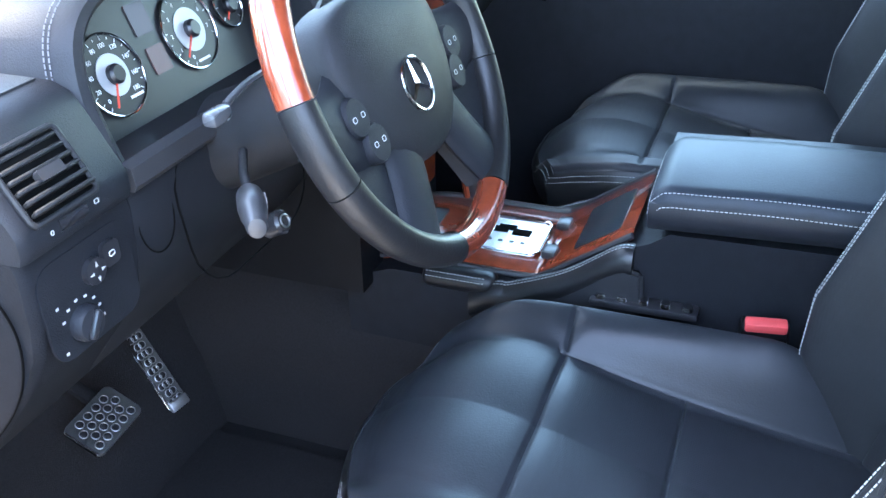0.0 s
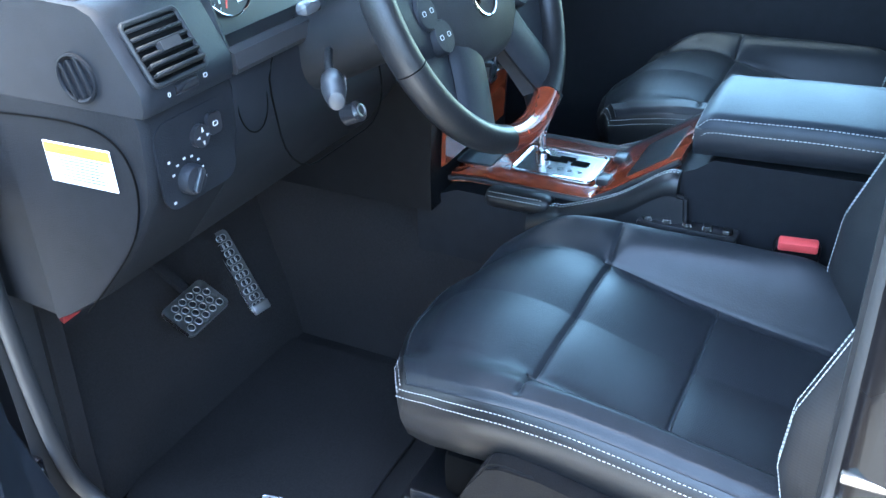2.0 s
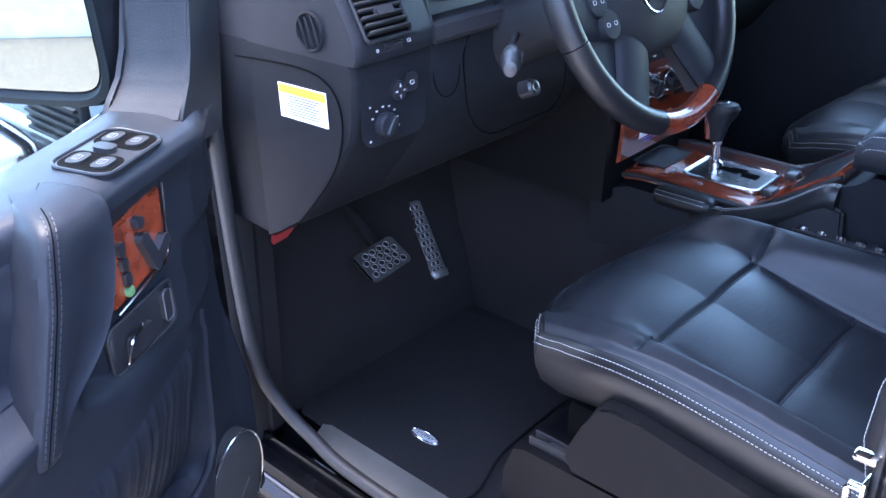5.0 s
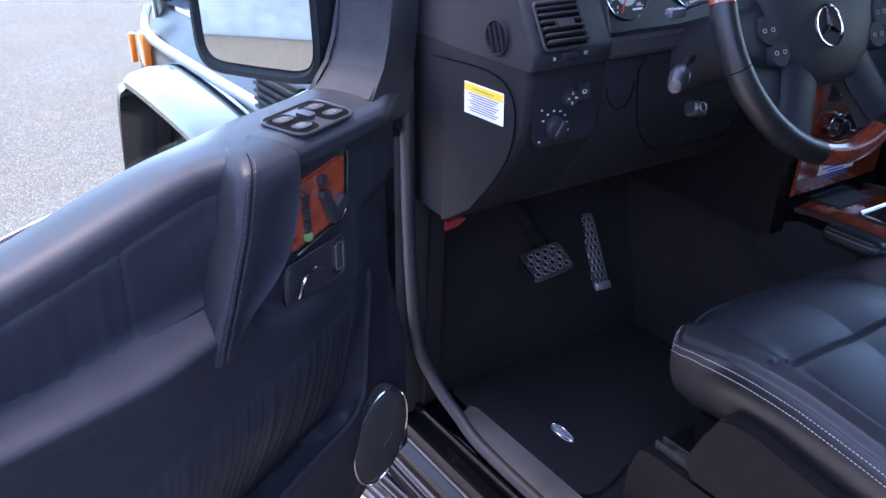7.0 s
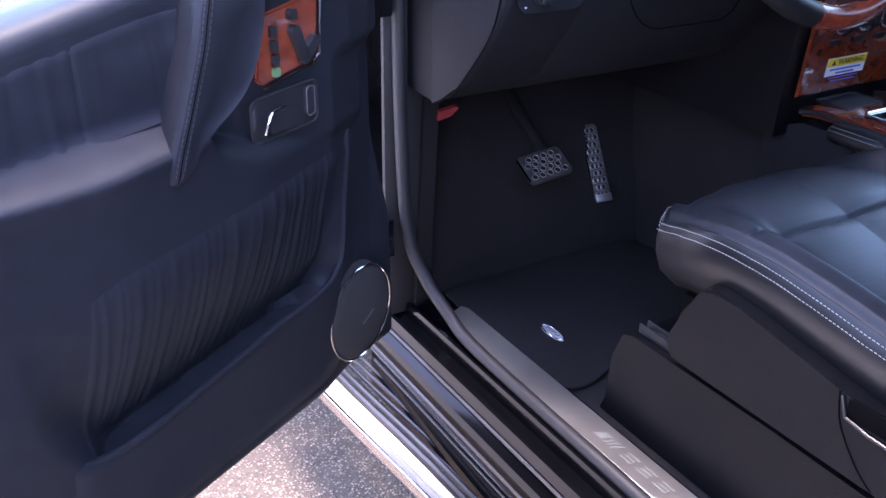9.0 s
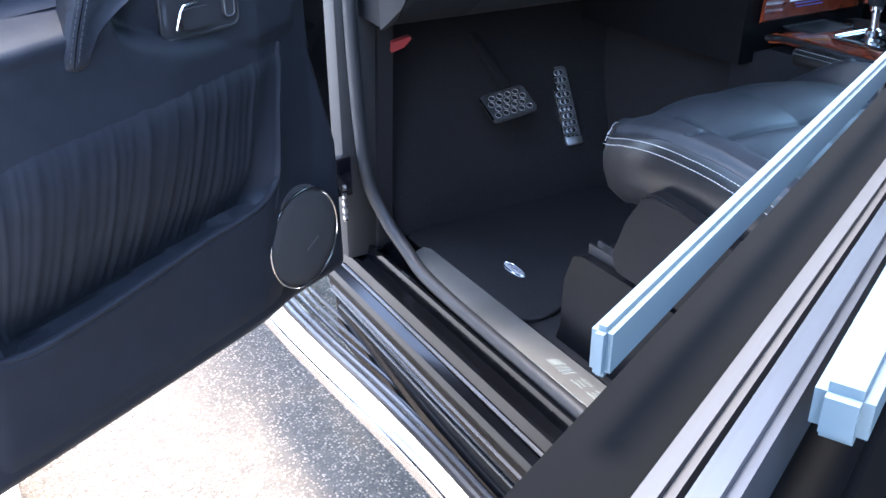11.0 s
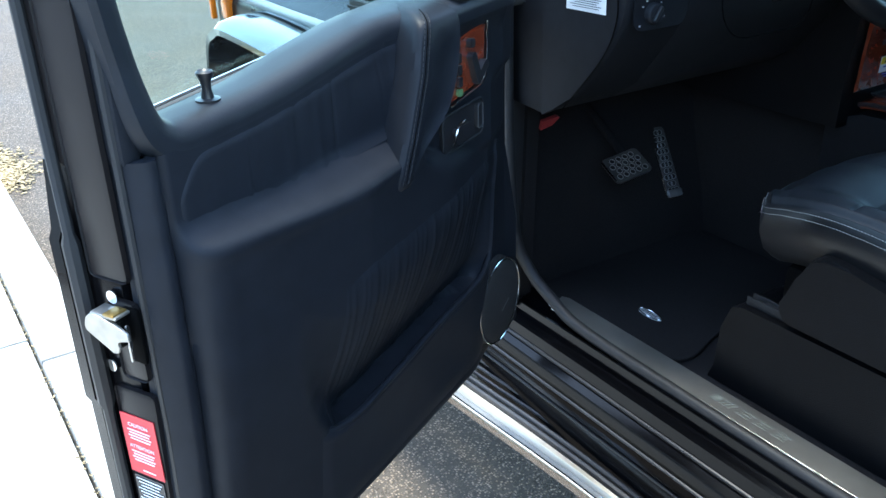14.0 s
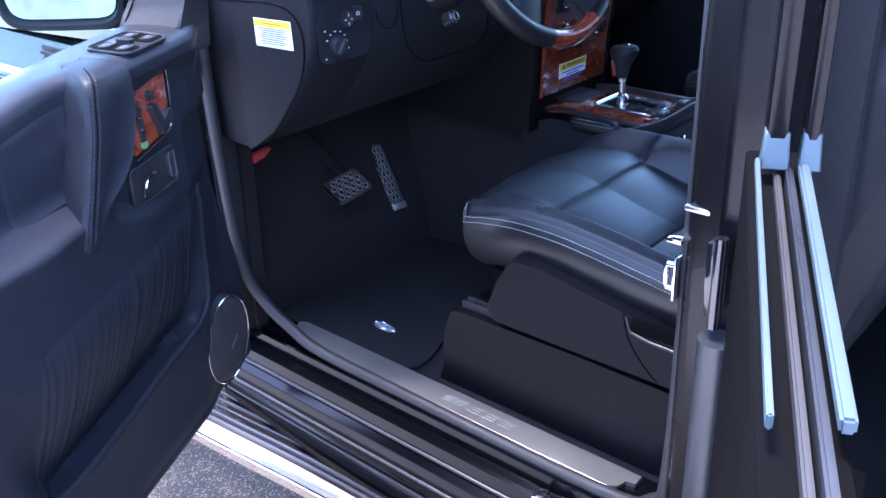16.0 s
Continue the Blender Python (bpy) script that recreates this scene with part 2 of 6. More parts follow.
def empty(name, m=None, label="", category="", group="", kind="", parent=None):
    ob = new(name)
    if m is not None:
        ob.matrix_world = m
    if parent is not None:
        ob.parent = parent
    return tagged(ob, label, category, group, kind)


def box(bm, c, s, bevel=0.0, m=None, seg=2):
    """A box with centre c and size s, with rounded edges."""
    g = bmesh.ops.create_cube(bm, size=1.0)
    vs = g["verts"]
    bmesh.ops.scale(bm, vec=s, verts=vs)
    if bevel:
        es = list({e for v in vs for e in v.link_edges})
        r = bmesh.ops.bevel(bm, geom=es, offset=bevel, segments=seg, affect="EDGES", profile=0.5)
        vs = list({v for f in r["faces"] for v in f.verts} | {v for v in vs if v.is_valid})
        near = set(vs)
        vs = list(near)
    bmesh.ops.translate(bm, vec=c, verts=vs)
    if m is not None:
        bmesh.ops.transform(bm, matrix=m, verts=vs)
    return vs


def boxed(name, c, s, material, parent=None, bevel=0.004, label="", m=None, seg=2):
    bm = bmesh.new()
    box(bm, c, s, bevel, m, seg)
    return part(name, bm, material, parent, label)


def loft(bm, rings, closed=True, caps=True):
    """Joins rings of points by quads."""
    rows = [[bm.verts.new(p) for p in r] for r in rings]
    n = len(rows[0])
    for a, b in zip(rows, rows[1:]):
        for i in range(n if closed else n - 1):
            j = (i + 1) % n
            bm.faces.new((a[i], a[j], b[j], b[i]))
    if caps and closed:
        bm.faces.new(rows[0][::-1])
        bm.faces.new(rows[-1])
    return rows


def spline(points, steps=6, closed=False):
    """A smooth line through the points."""
    ps = [Vector(p) for p in points]
    n, out = len(ps), []
    for i in range(n if closed else n - 1):
        a, b = ps[i], ps[(i + 1) % n]
        p = ps[(i - 1) % n] if closed or i else a
        q = ps[(i + 2) % n] if closed or i + 2 < n else b
        for k in range(steps):
            t = k / steps
            out.append(0.5 * ((2 * a) + (b - p) * t + (2 * p - 5 * a + 4 * b - q) * t * t + (3 * a - p - 3 * b + q) * t ** 3))
    if not closed:
        out.append(ps[-1])
    return out


def tube(bm, line, r, n=8, closed=False, flat=1.0):
    """A round bar along a line; r a number or one per point."""
    rings, last = [], None
    m = len(line)
    for i, p in enumerate(line):
        p = Vector(p)
        a = Vector(line[(i - 1) % m] if closed or i else line[0])
        b = Vector(line[(i + 1) % m] if closed or i + 1 < m else line[-1])
        d = (b - a).normalized()
        if last is None:
            last = d.orthogonal().normalized()
        s = (last - d * last.dot(d)).normalized()
        last, w = s, d.cross(s)
        rr = r[i] if isinstance(r, (list, tuple)) else r
        rings.append([p + (s * math.cos(2 * math.pi * k / n) + w * math.sin(2 * math.pi * k / n) * flat) * rr for k in range(n)])
    if closed:
        rows = [[bm.verts.new(q) for q in ring] for ring in rings]
        for i in range(m):
            for k in range(n):
                bm.faces.new((rows[i][k], rows[i][(k + 1) % n], rows[(i + 1) % m][(k + 1) % n], rows[(i + 1) % m][k]))
    else:
        loft(bm, rings)


def slab(bm, fn, nu, nv, thick):
    """A thick curved panel: fn(a, b) for a, b in 0..1 gives its face, thick is the vector to its back."""
    thick = Vector(thick)
    top = [[bm.verts.new(fn(i / nu, j / nv)) for j in range(nv + 1)] for i in range(nu + 1)]
    bot = [[bm.verts.new(v.co + thick) for v in row] for row in top]
    for i in range(nu):
        for j in range(nv):
            bm.faces.new((top[i][j], top[i + 1][j], top[i + 1][j + 1], top[i][j + 1]))
            bm.faces.new((bot[i][j], bot[i][j + 1], bot[i + 1][j + 1], bot[i + 1][j]))
    for i in range(nu):
        for j in (0, nv):
            bm.faces.new((top[i][j], bot[i][j], bot[i + 1][j], top[i + 1][j]))
    for j in range(nv):
        for i in (0, nu):
            bm.faces.new((top[i][j], top[i][j + 1], bot[i][j + 1], bot[i][j]))


def prism(bm, outline, axis, depth):
    """A plate: an outline of points pushed along a vector."""
    d = Vector(axis) * depth
    a = [bm.verts.new(Vector(p)) for p in outline]
    b = [bm.verts.new(Vector(p) + d) for p in outline]
    n = len(a)
    bm.faces.new(a)
    bm.faces.new(b[::-1])
    for i in range(n):
        bm.faces.new((a[i], b[i], b[(i + 1) % n], a[(i + 1) % n]))


def disc(bm, c, axis, r, depth, n=32, r2=None):
    axis = Vector(axis).normalized()
    s = axis.orthogonal().normalized()
    w = axis.cross(s)
    c = Vector(c)
    rings = []
    for d, rr in ((0, r), (depth, r if r2 is None else r2)):
        rings.append([c + axis * d + (s * math.cos(2 * math.pi * k / n) + w * math.sin(2 * math.pi * k / n)) * rr for k in range(n)])
    loft(bm, rings)


def dashes(bm, line, length=0.004, gap=0.002, r=0.0006):
    """A row of thread stitches along a line of points."""
    pts = [Vector(p) for p in line]
    walked, nxt = 0.0, 0.0
    for a, b in zip(pts, pts[1:]):
        seg = (b - a).length
        if seg < 1e-6:
            continue
        d = (b - a) / seg
        while nxt < walked + seg:
            p = a + d * (nxt - walked)
            e = p + d * length
            s = d.orthogonal().normalized() * r
            w = d.cross(s.normalized()) * r
            loft(bm, [[p + s, p + w, p - s, p - w], [e + s, e + w, e - s, e - w]])
            nxt += length + gap
        walked += seg


def letters(name, text, size, m, material, parent, label=""):
    """Flat raised writing in the built-in font; m places its centre, x to the right, y up."""
    cu = bpy.data.curves.new(name, "FONT")
    cu.body, cu.size, cu.extrude, cu.align_x, cu.align_y = text, size, 0.0002, "CENTER", "CENTER"
    tmp = bpy.data.objects.new(name, cu)
    me = bpy.data.meshes.new_from_object(tmp)
    bpy.data.objects.remove(tmp)
    me.transform(m)
    me.materials.clear()
    me.materials.append(material)
    ob = new(name, me)
    ob.parent = parent
    if label:
        ob["label"] = label
    return ob


def plane_pose(o, right, up):
    """A pose with its origin, x along right, y along up."""
    r = Vector(right).normalized()
    u = Vector(up)
    u = (u - r * u.dot(r)).normalized()
    n = r.cross(u)
    return Matrix(((r.x, u.x, n.x, o[0]), (r.y, u.y, n.y, o[1]), (r.z, u.z, n.z, o[2]), (0, 0, 0, 1)))


def plate(name, m, w, h, d, material, parent, label="", r=0.004):
    """A rounded plate in the x-y plane of the pose m, d thick, with its front at z = 0."""
    out = []
    for cx, cy, a0 in ((w / 2 - r, h / 2 - r, 0), (-w / 2 + r, h / 2 - r, 90), (-w / 2 + r, -h / 2 + r, 180), (w / 2 - r, -h / 2 + r, 270)):
        for k in range(5):
            a = radians(a0 + 22.5 * k)
            out.append((cx + r * math.cos(a), cy + r * math.sin(a), 0))
    bm = bmesh.new()
    prism(bm, out, (0, 0, -1), d)
    bm.transform(m)
    return part(name, bm, material, parent, label)


def frame_ring(name, m, w, h, r, t, material, parent, label=""):
    """A bar of thickness t bent to a rounded rectangle in the pose m."""
    out = []
    for cx, cy, a0 in ((w / 2 - r, h / 2 - r, 0), (-w / 2 + r, h / 2 - r, 90), (-w / 2 + r, -h / 2 + r, 180), (w / 2 - r, -h / 2 + r, 270)):
        for k in range(6):
            a = radians(a0 + 18 * k)
            out.append(m @ Vector((cx + r * math.cos(a), cy + r * math.sin(a), 0)))
    bm = bmesh.new()
    tube(bm, out, t, 8, True)
    return part(name, bm, material, parent, label)


def bars(name, m, rows, material, parent, label=""):
    """Unreadable print: thin flat bars, rows of (x, y, width, height)."""
    bm = bmesh.new()
    for x, y, w, h in rows:
        box(bm, (x, y, 0.0002), (w, h, 0.0004))
    bm.transform(m)
    return part(name, bm, material, parent, label, smooth=False)


def lathe(bm, profile, m, n=28):
    """Turns (radius, height) pairs round the z axis of the pose m."""
    rings = [[m @ Vector((r * math.cos(2 * math.pi * k / n), r * math.sin(2 * math.pi * k / n), h)) for k in range(n)] for r, h in profile]
    loft(bm, rings)


def swept(bm, profile, stations):
    """A closed profile of (a, b) pairs carried along stations, each a function (a, b) -> point."""
    loft(bm, [[f(a, b) for a, b in profile] for f in stations])


def smooth01(x, a, b):
    t = min(1.0, max(0.0, (x - a) / (b - a)))
    return t * t * (3 - 2 * t)


def interp(x, table):
    if x <= table[0][0]:
        return table[0][1]
    for (x0, y0), (x1, y1) in zip(table, table[1:]):
        if x <= x1:
            t = (x - x0) / (x1 - x0)
            return y0 + (y1 - y0) * t
    return table[-1][1]


# ---- ground ----
KERB_X = -1.44
tagged(boxed("ground", (0, 0, -0.1), (600, 600, 0.2), ASPHALT, bevel=0), "coarse grey asphalt road surface in the sun", "ground", kind="structure")
kerb = empty("kerb", label="pale concrete kerb along the road edge", category="kerb", kind="structure")
for k in range(-2, 7):
    boxed("kerb_stone", (KERB_X - 0.0765, 1.2 + 1.8 * k, 0.065), (0.153, 1.792, 0.13), CONCRETE, kerb, bevel=0.012)
walkway = empty("pavement", label="pale sunlit concrete pavement slabs", category="pavement", kind="structure")
for k in range(-3, 8):
    for j in range(2):
        boxed("slab", (KERB_X - 0.158 - 0.75 - 1.506 * j, 1.5 + 1.5 * k, 0.06), (1.494, 1.49, 0.13), CONCRETE, walkway, bevel=0.006)
tagged(boxed("boundary_wall", (-6.6, 0, 1.3), (0.3, 40, 2.6), RENDERED, bevel=0.02), "plain pale rendered garden wall behind the pavement", "wall", kind="structure")
rnd = random.Random(4)


def crumbs(name, count, place, label):
    """Many small flat flakes in one mesh; place() gives centre, length, width, height and turn."""
    vs, fs = [], []
    for _ in range(count):
        c, l, w, h, a = place()
        d, e = Vector((math.cos(a), math.sin(a), 0)) * l / 2, Vector((-math.sin(a), math.cos(a), 0)) * w / 2
        up, tip, k = Vector((0, 0, h)), Vector((0, 0, rnd.uniform(-0.3, 0.6) * w)), len(vs)
        vs += [c - d - e, c + d - e, c + d + e, c - d + e, c - d - e + up, c + d - e + up + tip, c + d + e + up + tip, c - d + e + up]
        fs += [tuple(k + i for i in f) for f in ((0, 3, 2, 1), (4, 5, 6, 7), (0, 1, 5, 4), (1, 2, 6, 5), (2, 3, 7, 6), (3, 0, 4, 7))]
    me = bpy.data.meshes.new(name)
    me.from_pydata(vs, [], fs)
    me.materials.append(LITTER)
    return tagged(new(name, me), label, "litter", kind="stuff")


def in_joint():
    s = rnd.uniform(0.0012, 0.0034)
    return Vector((KERB_X - 0.156 + rnd.gauss(0, 0.010), rnd.uniform(-3, 9), 0.125)), s * rnd.uniform(1, 3), s, s * 0.5, rnd.uniform(0, 6.3)


def in_gutter():
    s = rnd.uniform(0.005, 0.014)
    return Vector((KERB_X + 0.012 + abs(rnd.gauss(0, 0.075)), rnd.gauss(4.20, 0.14), 0.001 + rnd.uniform(0, 0.012))), s * rnd.uniform(1, 3), s, s * 0.2, rnd.uniform(0, 6.3)


crumbs("dry_leaf_litter", 2600, in_joint, "dry brown leaf crumbs in the joint behind the kerb")
crumbs("straw_heap", 1100, in_gutter, "dry straw-coloured leaves drifted against the kerb")

# ---- car body ----
body = empty("car_body", label="gloss black off-road car body standing at the kerb", category="car")
CARP = empty("floor", label="black carpeted footwell floor of the car", category="floor", kind="structure")
boxed("carpet", (0.03, 0.25, 0.49), (1.36, 1.75, 0.06), CARPET, CARP, bevel=0.01)
bm = bmesh.new()
slab(bm, lambda a, b: Vector((-0.69 + 1.38 * a, 1.06 + 0.32 * b ** 1.3, 0.52 + 0.52 * b ** 0.8)), 8, 14, (0, 0.05, -0.02))
part("toe_board", bm, CARPET, CARP)
bm = bmesh.new()
slab(bm, lambda a, b: Vector((-0.16 + 0.32 * a, 0.1 + 1.25 * b, 0.56 + 0.30 * math.sin(math.pi * a) ** 0.5 + 0.03 * b)), 24, 8, (0, 0, -0.10))
part("tunnel", bm, CARPET, CARP)

# sill: a stepped painted profile
SILL = [(-0.655, 0.50), (-0.655, 0.524), (-0.716, 0.524), (-0.720, 0.508), (-0.738, 0.506), (-0.742, 0.522), (-0.750, 0.524), (-0.755, 0.500),
        (-0.772, 0.496), (-0.776, 0.502), (-0.783, 0.500), (-0.790, 0.470), (-0.806, 0.462), (-0.812, 0.448), (-0.812, 0.415), (-0.800, 0.405), (-0.800, 0.30), (-0.655, 0.30)]
bm = bmesh.new()
swept(bm, SILL, [lambda a, b, y=y: Vector((a, y, b)) for y in (1.12, 0.6, 0.1, -0.4, -1.0)])
part("sill", bm, SILLPAINT, body, "gloss black stepped door sill")
bm = bmesh.new()
for x, z in ((-0.790, 0.476), (-0.812, 0.432), (-0.801, 0.385)):
    tube(bm, [(x, 1.1 - 0.1 * k, z) for k in range(21)], 0.0035, 8)
part("sill_moulding", bm, PLASTIC_SMOOTH, body, "ribbed black plastic sill moulding")
# rubber door seal: down the front pillar, round the corner and back along the sill
line = spline([(-0.770, 1.045, 1.75), (-0.770, 1.050, 1.2), (-0.768, 1.048, 0.9), (-0.760, 1.036, 0.69), (-0.742, 1.005, 0.605), (-0.729, 0.94, 0.555), (-0.729, 0.85, 0.532), (-0.729, 0.6, 0.526), (-0.729, 0.2, 0.526), (-0.735, 0.10, 0.56), (-0.742, 0.072, 0.66), (-0.744, 0.066, 1.2), (-0.738, 0.066, 1.75)], 8)
bm = bmesh.new()
tube(bm, line, 0.0120, 10)
part("door_seal", bm, RUBBER, body, "matt black rubber door seal")
# hinge pillar and kick panel
# painted pillar in matt rubber black, which stands for the shade in the gap
boxed("hinge_pillar", (-0.745, 1.125, 1.0), (0.10, 0.13, 1.0), RUBBER, body, bevel=0.012)
for z in (0.68, 1.12):
    bm = bmesh.new()
    disc(bm, (-0.83, 1.035, z - 0.05), (0, 0, 1), 0.011, 0.10, 16)
    box(bm, (-0.81, 1.05, z), (0.05, 0.02, 0.075), 0.004)
    part("door_hinge", bm, PAINT, body, "gloss black exposed door hinge")
bm = bmesh.new()
for k in range(5):
    disc(bm, (-0.80, 1.04, 0.60 + 0.015 * k), (-1, 0, 0), 0.006, 0.006, 10)
part("bolt_row", bm, STEEL, body)
bm = bmesh.new()
slab(bm, lambda a, b: Vector((-0.705 + 0.02 * b, 1.05 + 0.32 * a, 0.52 + 0.5 * b)), 4, 8, (-0.03, 0, 0))
part("kick_panel", bm, CARPET, body, "black carpeted kick panel")
# running board with bright step
board = lambda y: -0.868 - 0.045 * smooth01(y, 0.55, 1.3)
bm = bmesh.new()
swept(bm, [(0.0, 0.300), (0.0, 0.318), (0.002, 0.323), (0.006, 0.323), (0.008, 0.318), (0.008, 0.300)], [lambda a, b, y=y: Vector((board(y) + a, y, b)) for y in [1.42 - 0.1 * k for k in range(25)]])
part("chrome_edge", bm, CHROME, body, "bright chrome running board edge")
YS = [1.42 - 0.1 * k for k in range(25)]
bm = bmesh.new()
swept(bm, [(0.0085, 0.300), (0.0085, 0.314), (0.023, 0.316), (0.023, 0.300)], [lambda a, b, y=y: Vector((board(y) + a, y, b)) for y in YS])
part("step_groove", bm, MOULDING, body, "grey plastic step groove")
bm = bmesh.new()
swept(bm, [(0.024, 0.300), (0.024, 0.320), (0.028, 0.327), (0.040, 0.328), (0.046, 0.322), (0.046, 0.300)], [lambda a, b, y=y: Vector((board(y) + 0.024 + (a - 0.024) * (1 - 0.42 * smooth01(-y, -0.95, -0.55)), y, b)) for y in YS])
part("step_plate", bm, SUNTINTSTEEL, body, "bright polished step plate")
for x, z, r in ((0.056, 0.322, 0.008), (0.068, 0.330, 0.0055)):
    bm = bmesh.new()
    tube(bm, [(board(y) + x - 0.008 * smooth01(-y, -0.95, -0.55), y, z) for y in YS], r, 8)
    part("step_rib", bm, PLASTIC_SMOOTH, body)
bm = bmesh.new()
for k in range(4):
    x = 0.080 + 0.009 * k
    tube(bm, [(board(1.42 - 0.1 * j) + x, 1.42 - 0.1 * j, 0.318 + 0.012 * k) for j in range(25)], 0.0042, 8)
part("step_ribs", bm, PLASTIC_SMOOTH, body)
# scuff plate of the sill
bm = bmesh.new()
prism(bm, [(-0.717, 0.965, 0.5245), (-0.672, 0.985, 0.5245), (-0.664, 0.97, 0.5245), (-0.664, 0.155, 0.5245), (-0.687, 0.155, 0.5245), (-0.690, 0.17, 0.5245), (-0.708, 0.175, 0.5245), (-0.714, 0.185, 0.5245), (-0.717, 0.20, 0.5245)], (0, 0, 1), 0.007)
scuff = part("scuff_plate", bm, SCUFF, body, "brushed stainless steel sill scuff plate")
bm = bmesh.new()
tube(bm, [(-0.7185, 0.96 - 0.08 * k, 0.528) for k in range(11)], 0.0028, 8)
part("polished_edge", bm, CHROME, scuff)
bm = bmesh.new()
prism(bm, [(-0.7185, 0.945, 0.530), (-0.7185, 0.972, 0.530), (-0.704, 0.968, 0.530), (-0.709, 0.950, 0.530)], (0, 0, 1), 0.004)
part("end_cap", bm, WHITE, scuff, "pale worn end cap")
EM = plane_pose((-0.690, 0.455, 0.5318), (0, -1, 0), (1, 0, 0))
bm = bmesh.new()
for x, w in ((-0.088, 0.017), (-0.0725, 0.0045), (-0.0640, 0.0045), (-0.0555, 0.0045)):
    prism(bm, [(x - w / 2 - 0.004, -0.009, 0), (x + w / 2 - 0.004, -0.009, 0), (x + w / 2 + 0.004, 0.009, 0), (x - w / 2 + 0.004, 0.009, 0)], (0, 0, 1), 0.0004)
for x in (-0.026, 0.010, 0.046):
    for y, w in ((0.0070, 0.024), (0.0, 0.020), (-0.0070, 0.025)):
        box(bm, (x + 0.3 * y, y, 0.0002), (w, 0.0034, 0.0004))
bm.transform(EM)
part("emblem", bm, EMBLEM, scuff, "pale etched emblem bars", smooth=False)
bm = bmesh.new()
box(bm, (-0.780, 0.272, 0.507), (0.030, 0.018, 0.014), 0.003)
box(bm, (-0.777, 0.240, 0.507), (0.030, 0.018, 0.014), 0.003)
box(bm, (-0.778, 0.256, 0.502), (0.020, 0.05, 0.010), 0.002)
part("sill_catch", bm, CHROME, body)

# front pillar, roof, far side: the shell that closes the car
def beam(name, a, b, w, d, material, parent, label=""):
    a, b = Vector(a), Vector(b)
    z = (b - a).normalized()
    x = Vector((1, 0, 0)) if abs(z.x) < 0.9 else Vector((0, 1, 0))
    x = (x - z * x.dot(z)).normalized()
    y = z.cross(x)
    bm = bmesh.new()
    r = 0.25
    sec = [(-1, -1 + r), (-1 + r, -1), (1 - r, -1), (1, -1 + r), (1, 1 - r), (1 - r, 1), (-1 + r, 1), (-1, 1 - r)]
    loft(bm, [[p + x * (u * w / 2) + y * (v * d / 2) for u, v in sec] for p in (a, b)])
    return part(name, bm, material, parent, label)


for s in (-1, 1):
    beam("front_pillar", (s * 0.73, 1.17, 1.3), (s * 0.70, 0.93, 1.86), 0.06, 0.08, PAINT, body)
    beam("roof_rail", (s * 0.70, 1.0, 1.87), (s * 0.70, -2.2, 1.89), 0.08, 0.07, PAINT, body)
bm = bmesh.new()
slab(bm, lambda a, b: Vector((-0.72 + 1.44 * a, 0.98 - 3.2 * b, 1.90 + 0.03 * math.sin(math.pi * a))), 12, 8, (0, 0, 0.03))
part("roof", bm, PAINT, body)
bm = bmesh.new()
slab(bm, lambda a, b: Vector((-0.69 + 1.38 * a, 0.95 - 3.1 * b, 1.86 + 0.03 * math.sin(math.pi * a))), 12, 8, (0, 0, 0.015))
part("headliner", bm, HEADLINER, body)
wind = part("windscreen", (lambda bm: (prism(bm, [(-0.70, 1.16, 1.36), (0.70, 1.16, 1.36), (0.67, 0.95, 1.86), (-0.67, 0.95, 1.86)], (0, 0.92, 0.39), 0.005), bm)[1])(bmesh.new()), GLASS, body)
wind.visible_shadow = False
boxed("scuttle", (0, 1.21, 1.235), (1.44, 0.09, 0.25), PAINT, body)
boxed("dash_base", (-0.23, 1.14, 1.325), (0.80, 0.13, 0.03), PLASTIC, body)
boxed("bulkhead", (0, 1.40, 0.80), (1.40, 0.04, 1.05), CARPET, body)
bm = bmesh.new()
slab(bm, lambda a, b: Vector((-0.765 + 0.03 * smooth01(b, 0.9, 1.0), -0.97 - 1.26 * a, 0.50 + 0.75 * b)), 8, 12, (0.06, 0, 0))
part("rear_quarter_panel", bm, PAINT, body)
bm = bmesh.new()
prism(bm, [(-0.735, -1.06, 1.25), (-0.735, -2.08, 1.25), (-0.705, -2.08, 1.86), (-0.705, -1.06, 1.86)], (1, 0, 0), 0.004)
part("rear_side_window", bm, SMOKEGLASS, body, "smoke tinted glass")
for y in (-1.0, -2.14):
    beam("rear_pillar", (-0.735, y, 1.2), (-0.70, y, 1.88), 0.05, 0.12, PAINT, body)
bm = bmesh.new()
lathe(bm, [(0.22, -0.12), (0.34, -0.12), (0.37, -0.09), (0.375, 0.0), (0.37, 0.04), (0.34, 0.06), (0.22, 0.05)], plane_pose((-0.72, -1.55, 0.385), (0, 0, 1), (0, 1, 0)), 40)
part("rear_wheel", bm, RUBBER, body, "black road tyre")
boxed("rear_wall", (0, -2.2, 1.1), (1.44, 0.05, 1.5), PLASTIC, body)
boxed("rear_floor", (0, -1.4, 0.50), (1.40, 1.65, 0.06), CARPET, body)
# hood and nearside front wing
bm = bmesh.new()
slab(bm, lambda a, b: Vector((-0.70 + 1.40 * a, 1.22 + 1.36 * b, 1.12 - 0.06 * b + 0.035 * math.sin(math.pi * a) ** 0.6)), 16, 10, (0, 0, -0.03))
part("hood", bm, PAINT, body)
bm = bmesh.new()
slab(bm, lambda a, b: Vector((0.795 - 0.09 * smooth01(b, 0.82, 1.0), 1.14 + 1.42 * a, 0.55 + 0.50 * b)), 12, 10, (-0.03, 0, 0))
part("far_wing_panel", bm, PAINT, body)
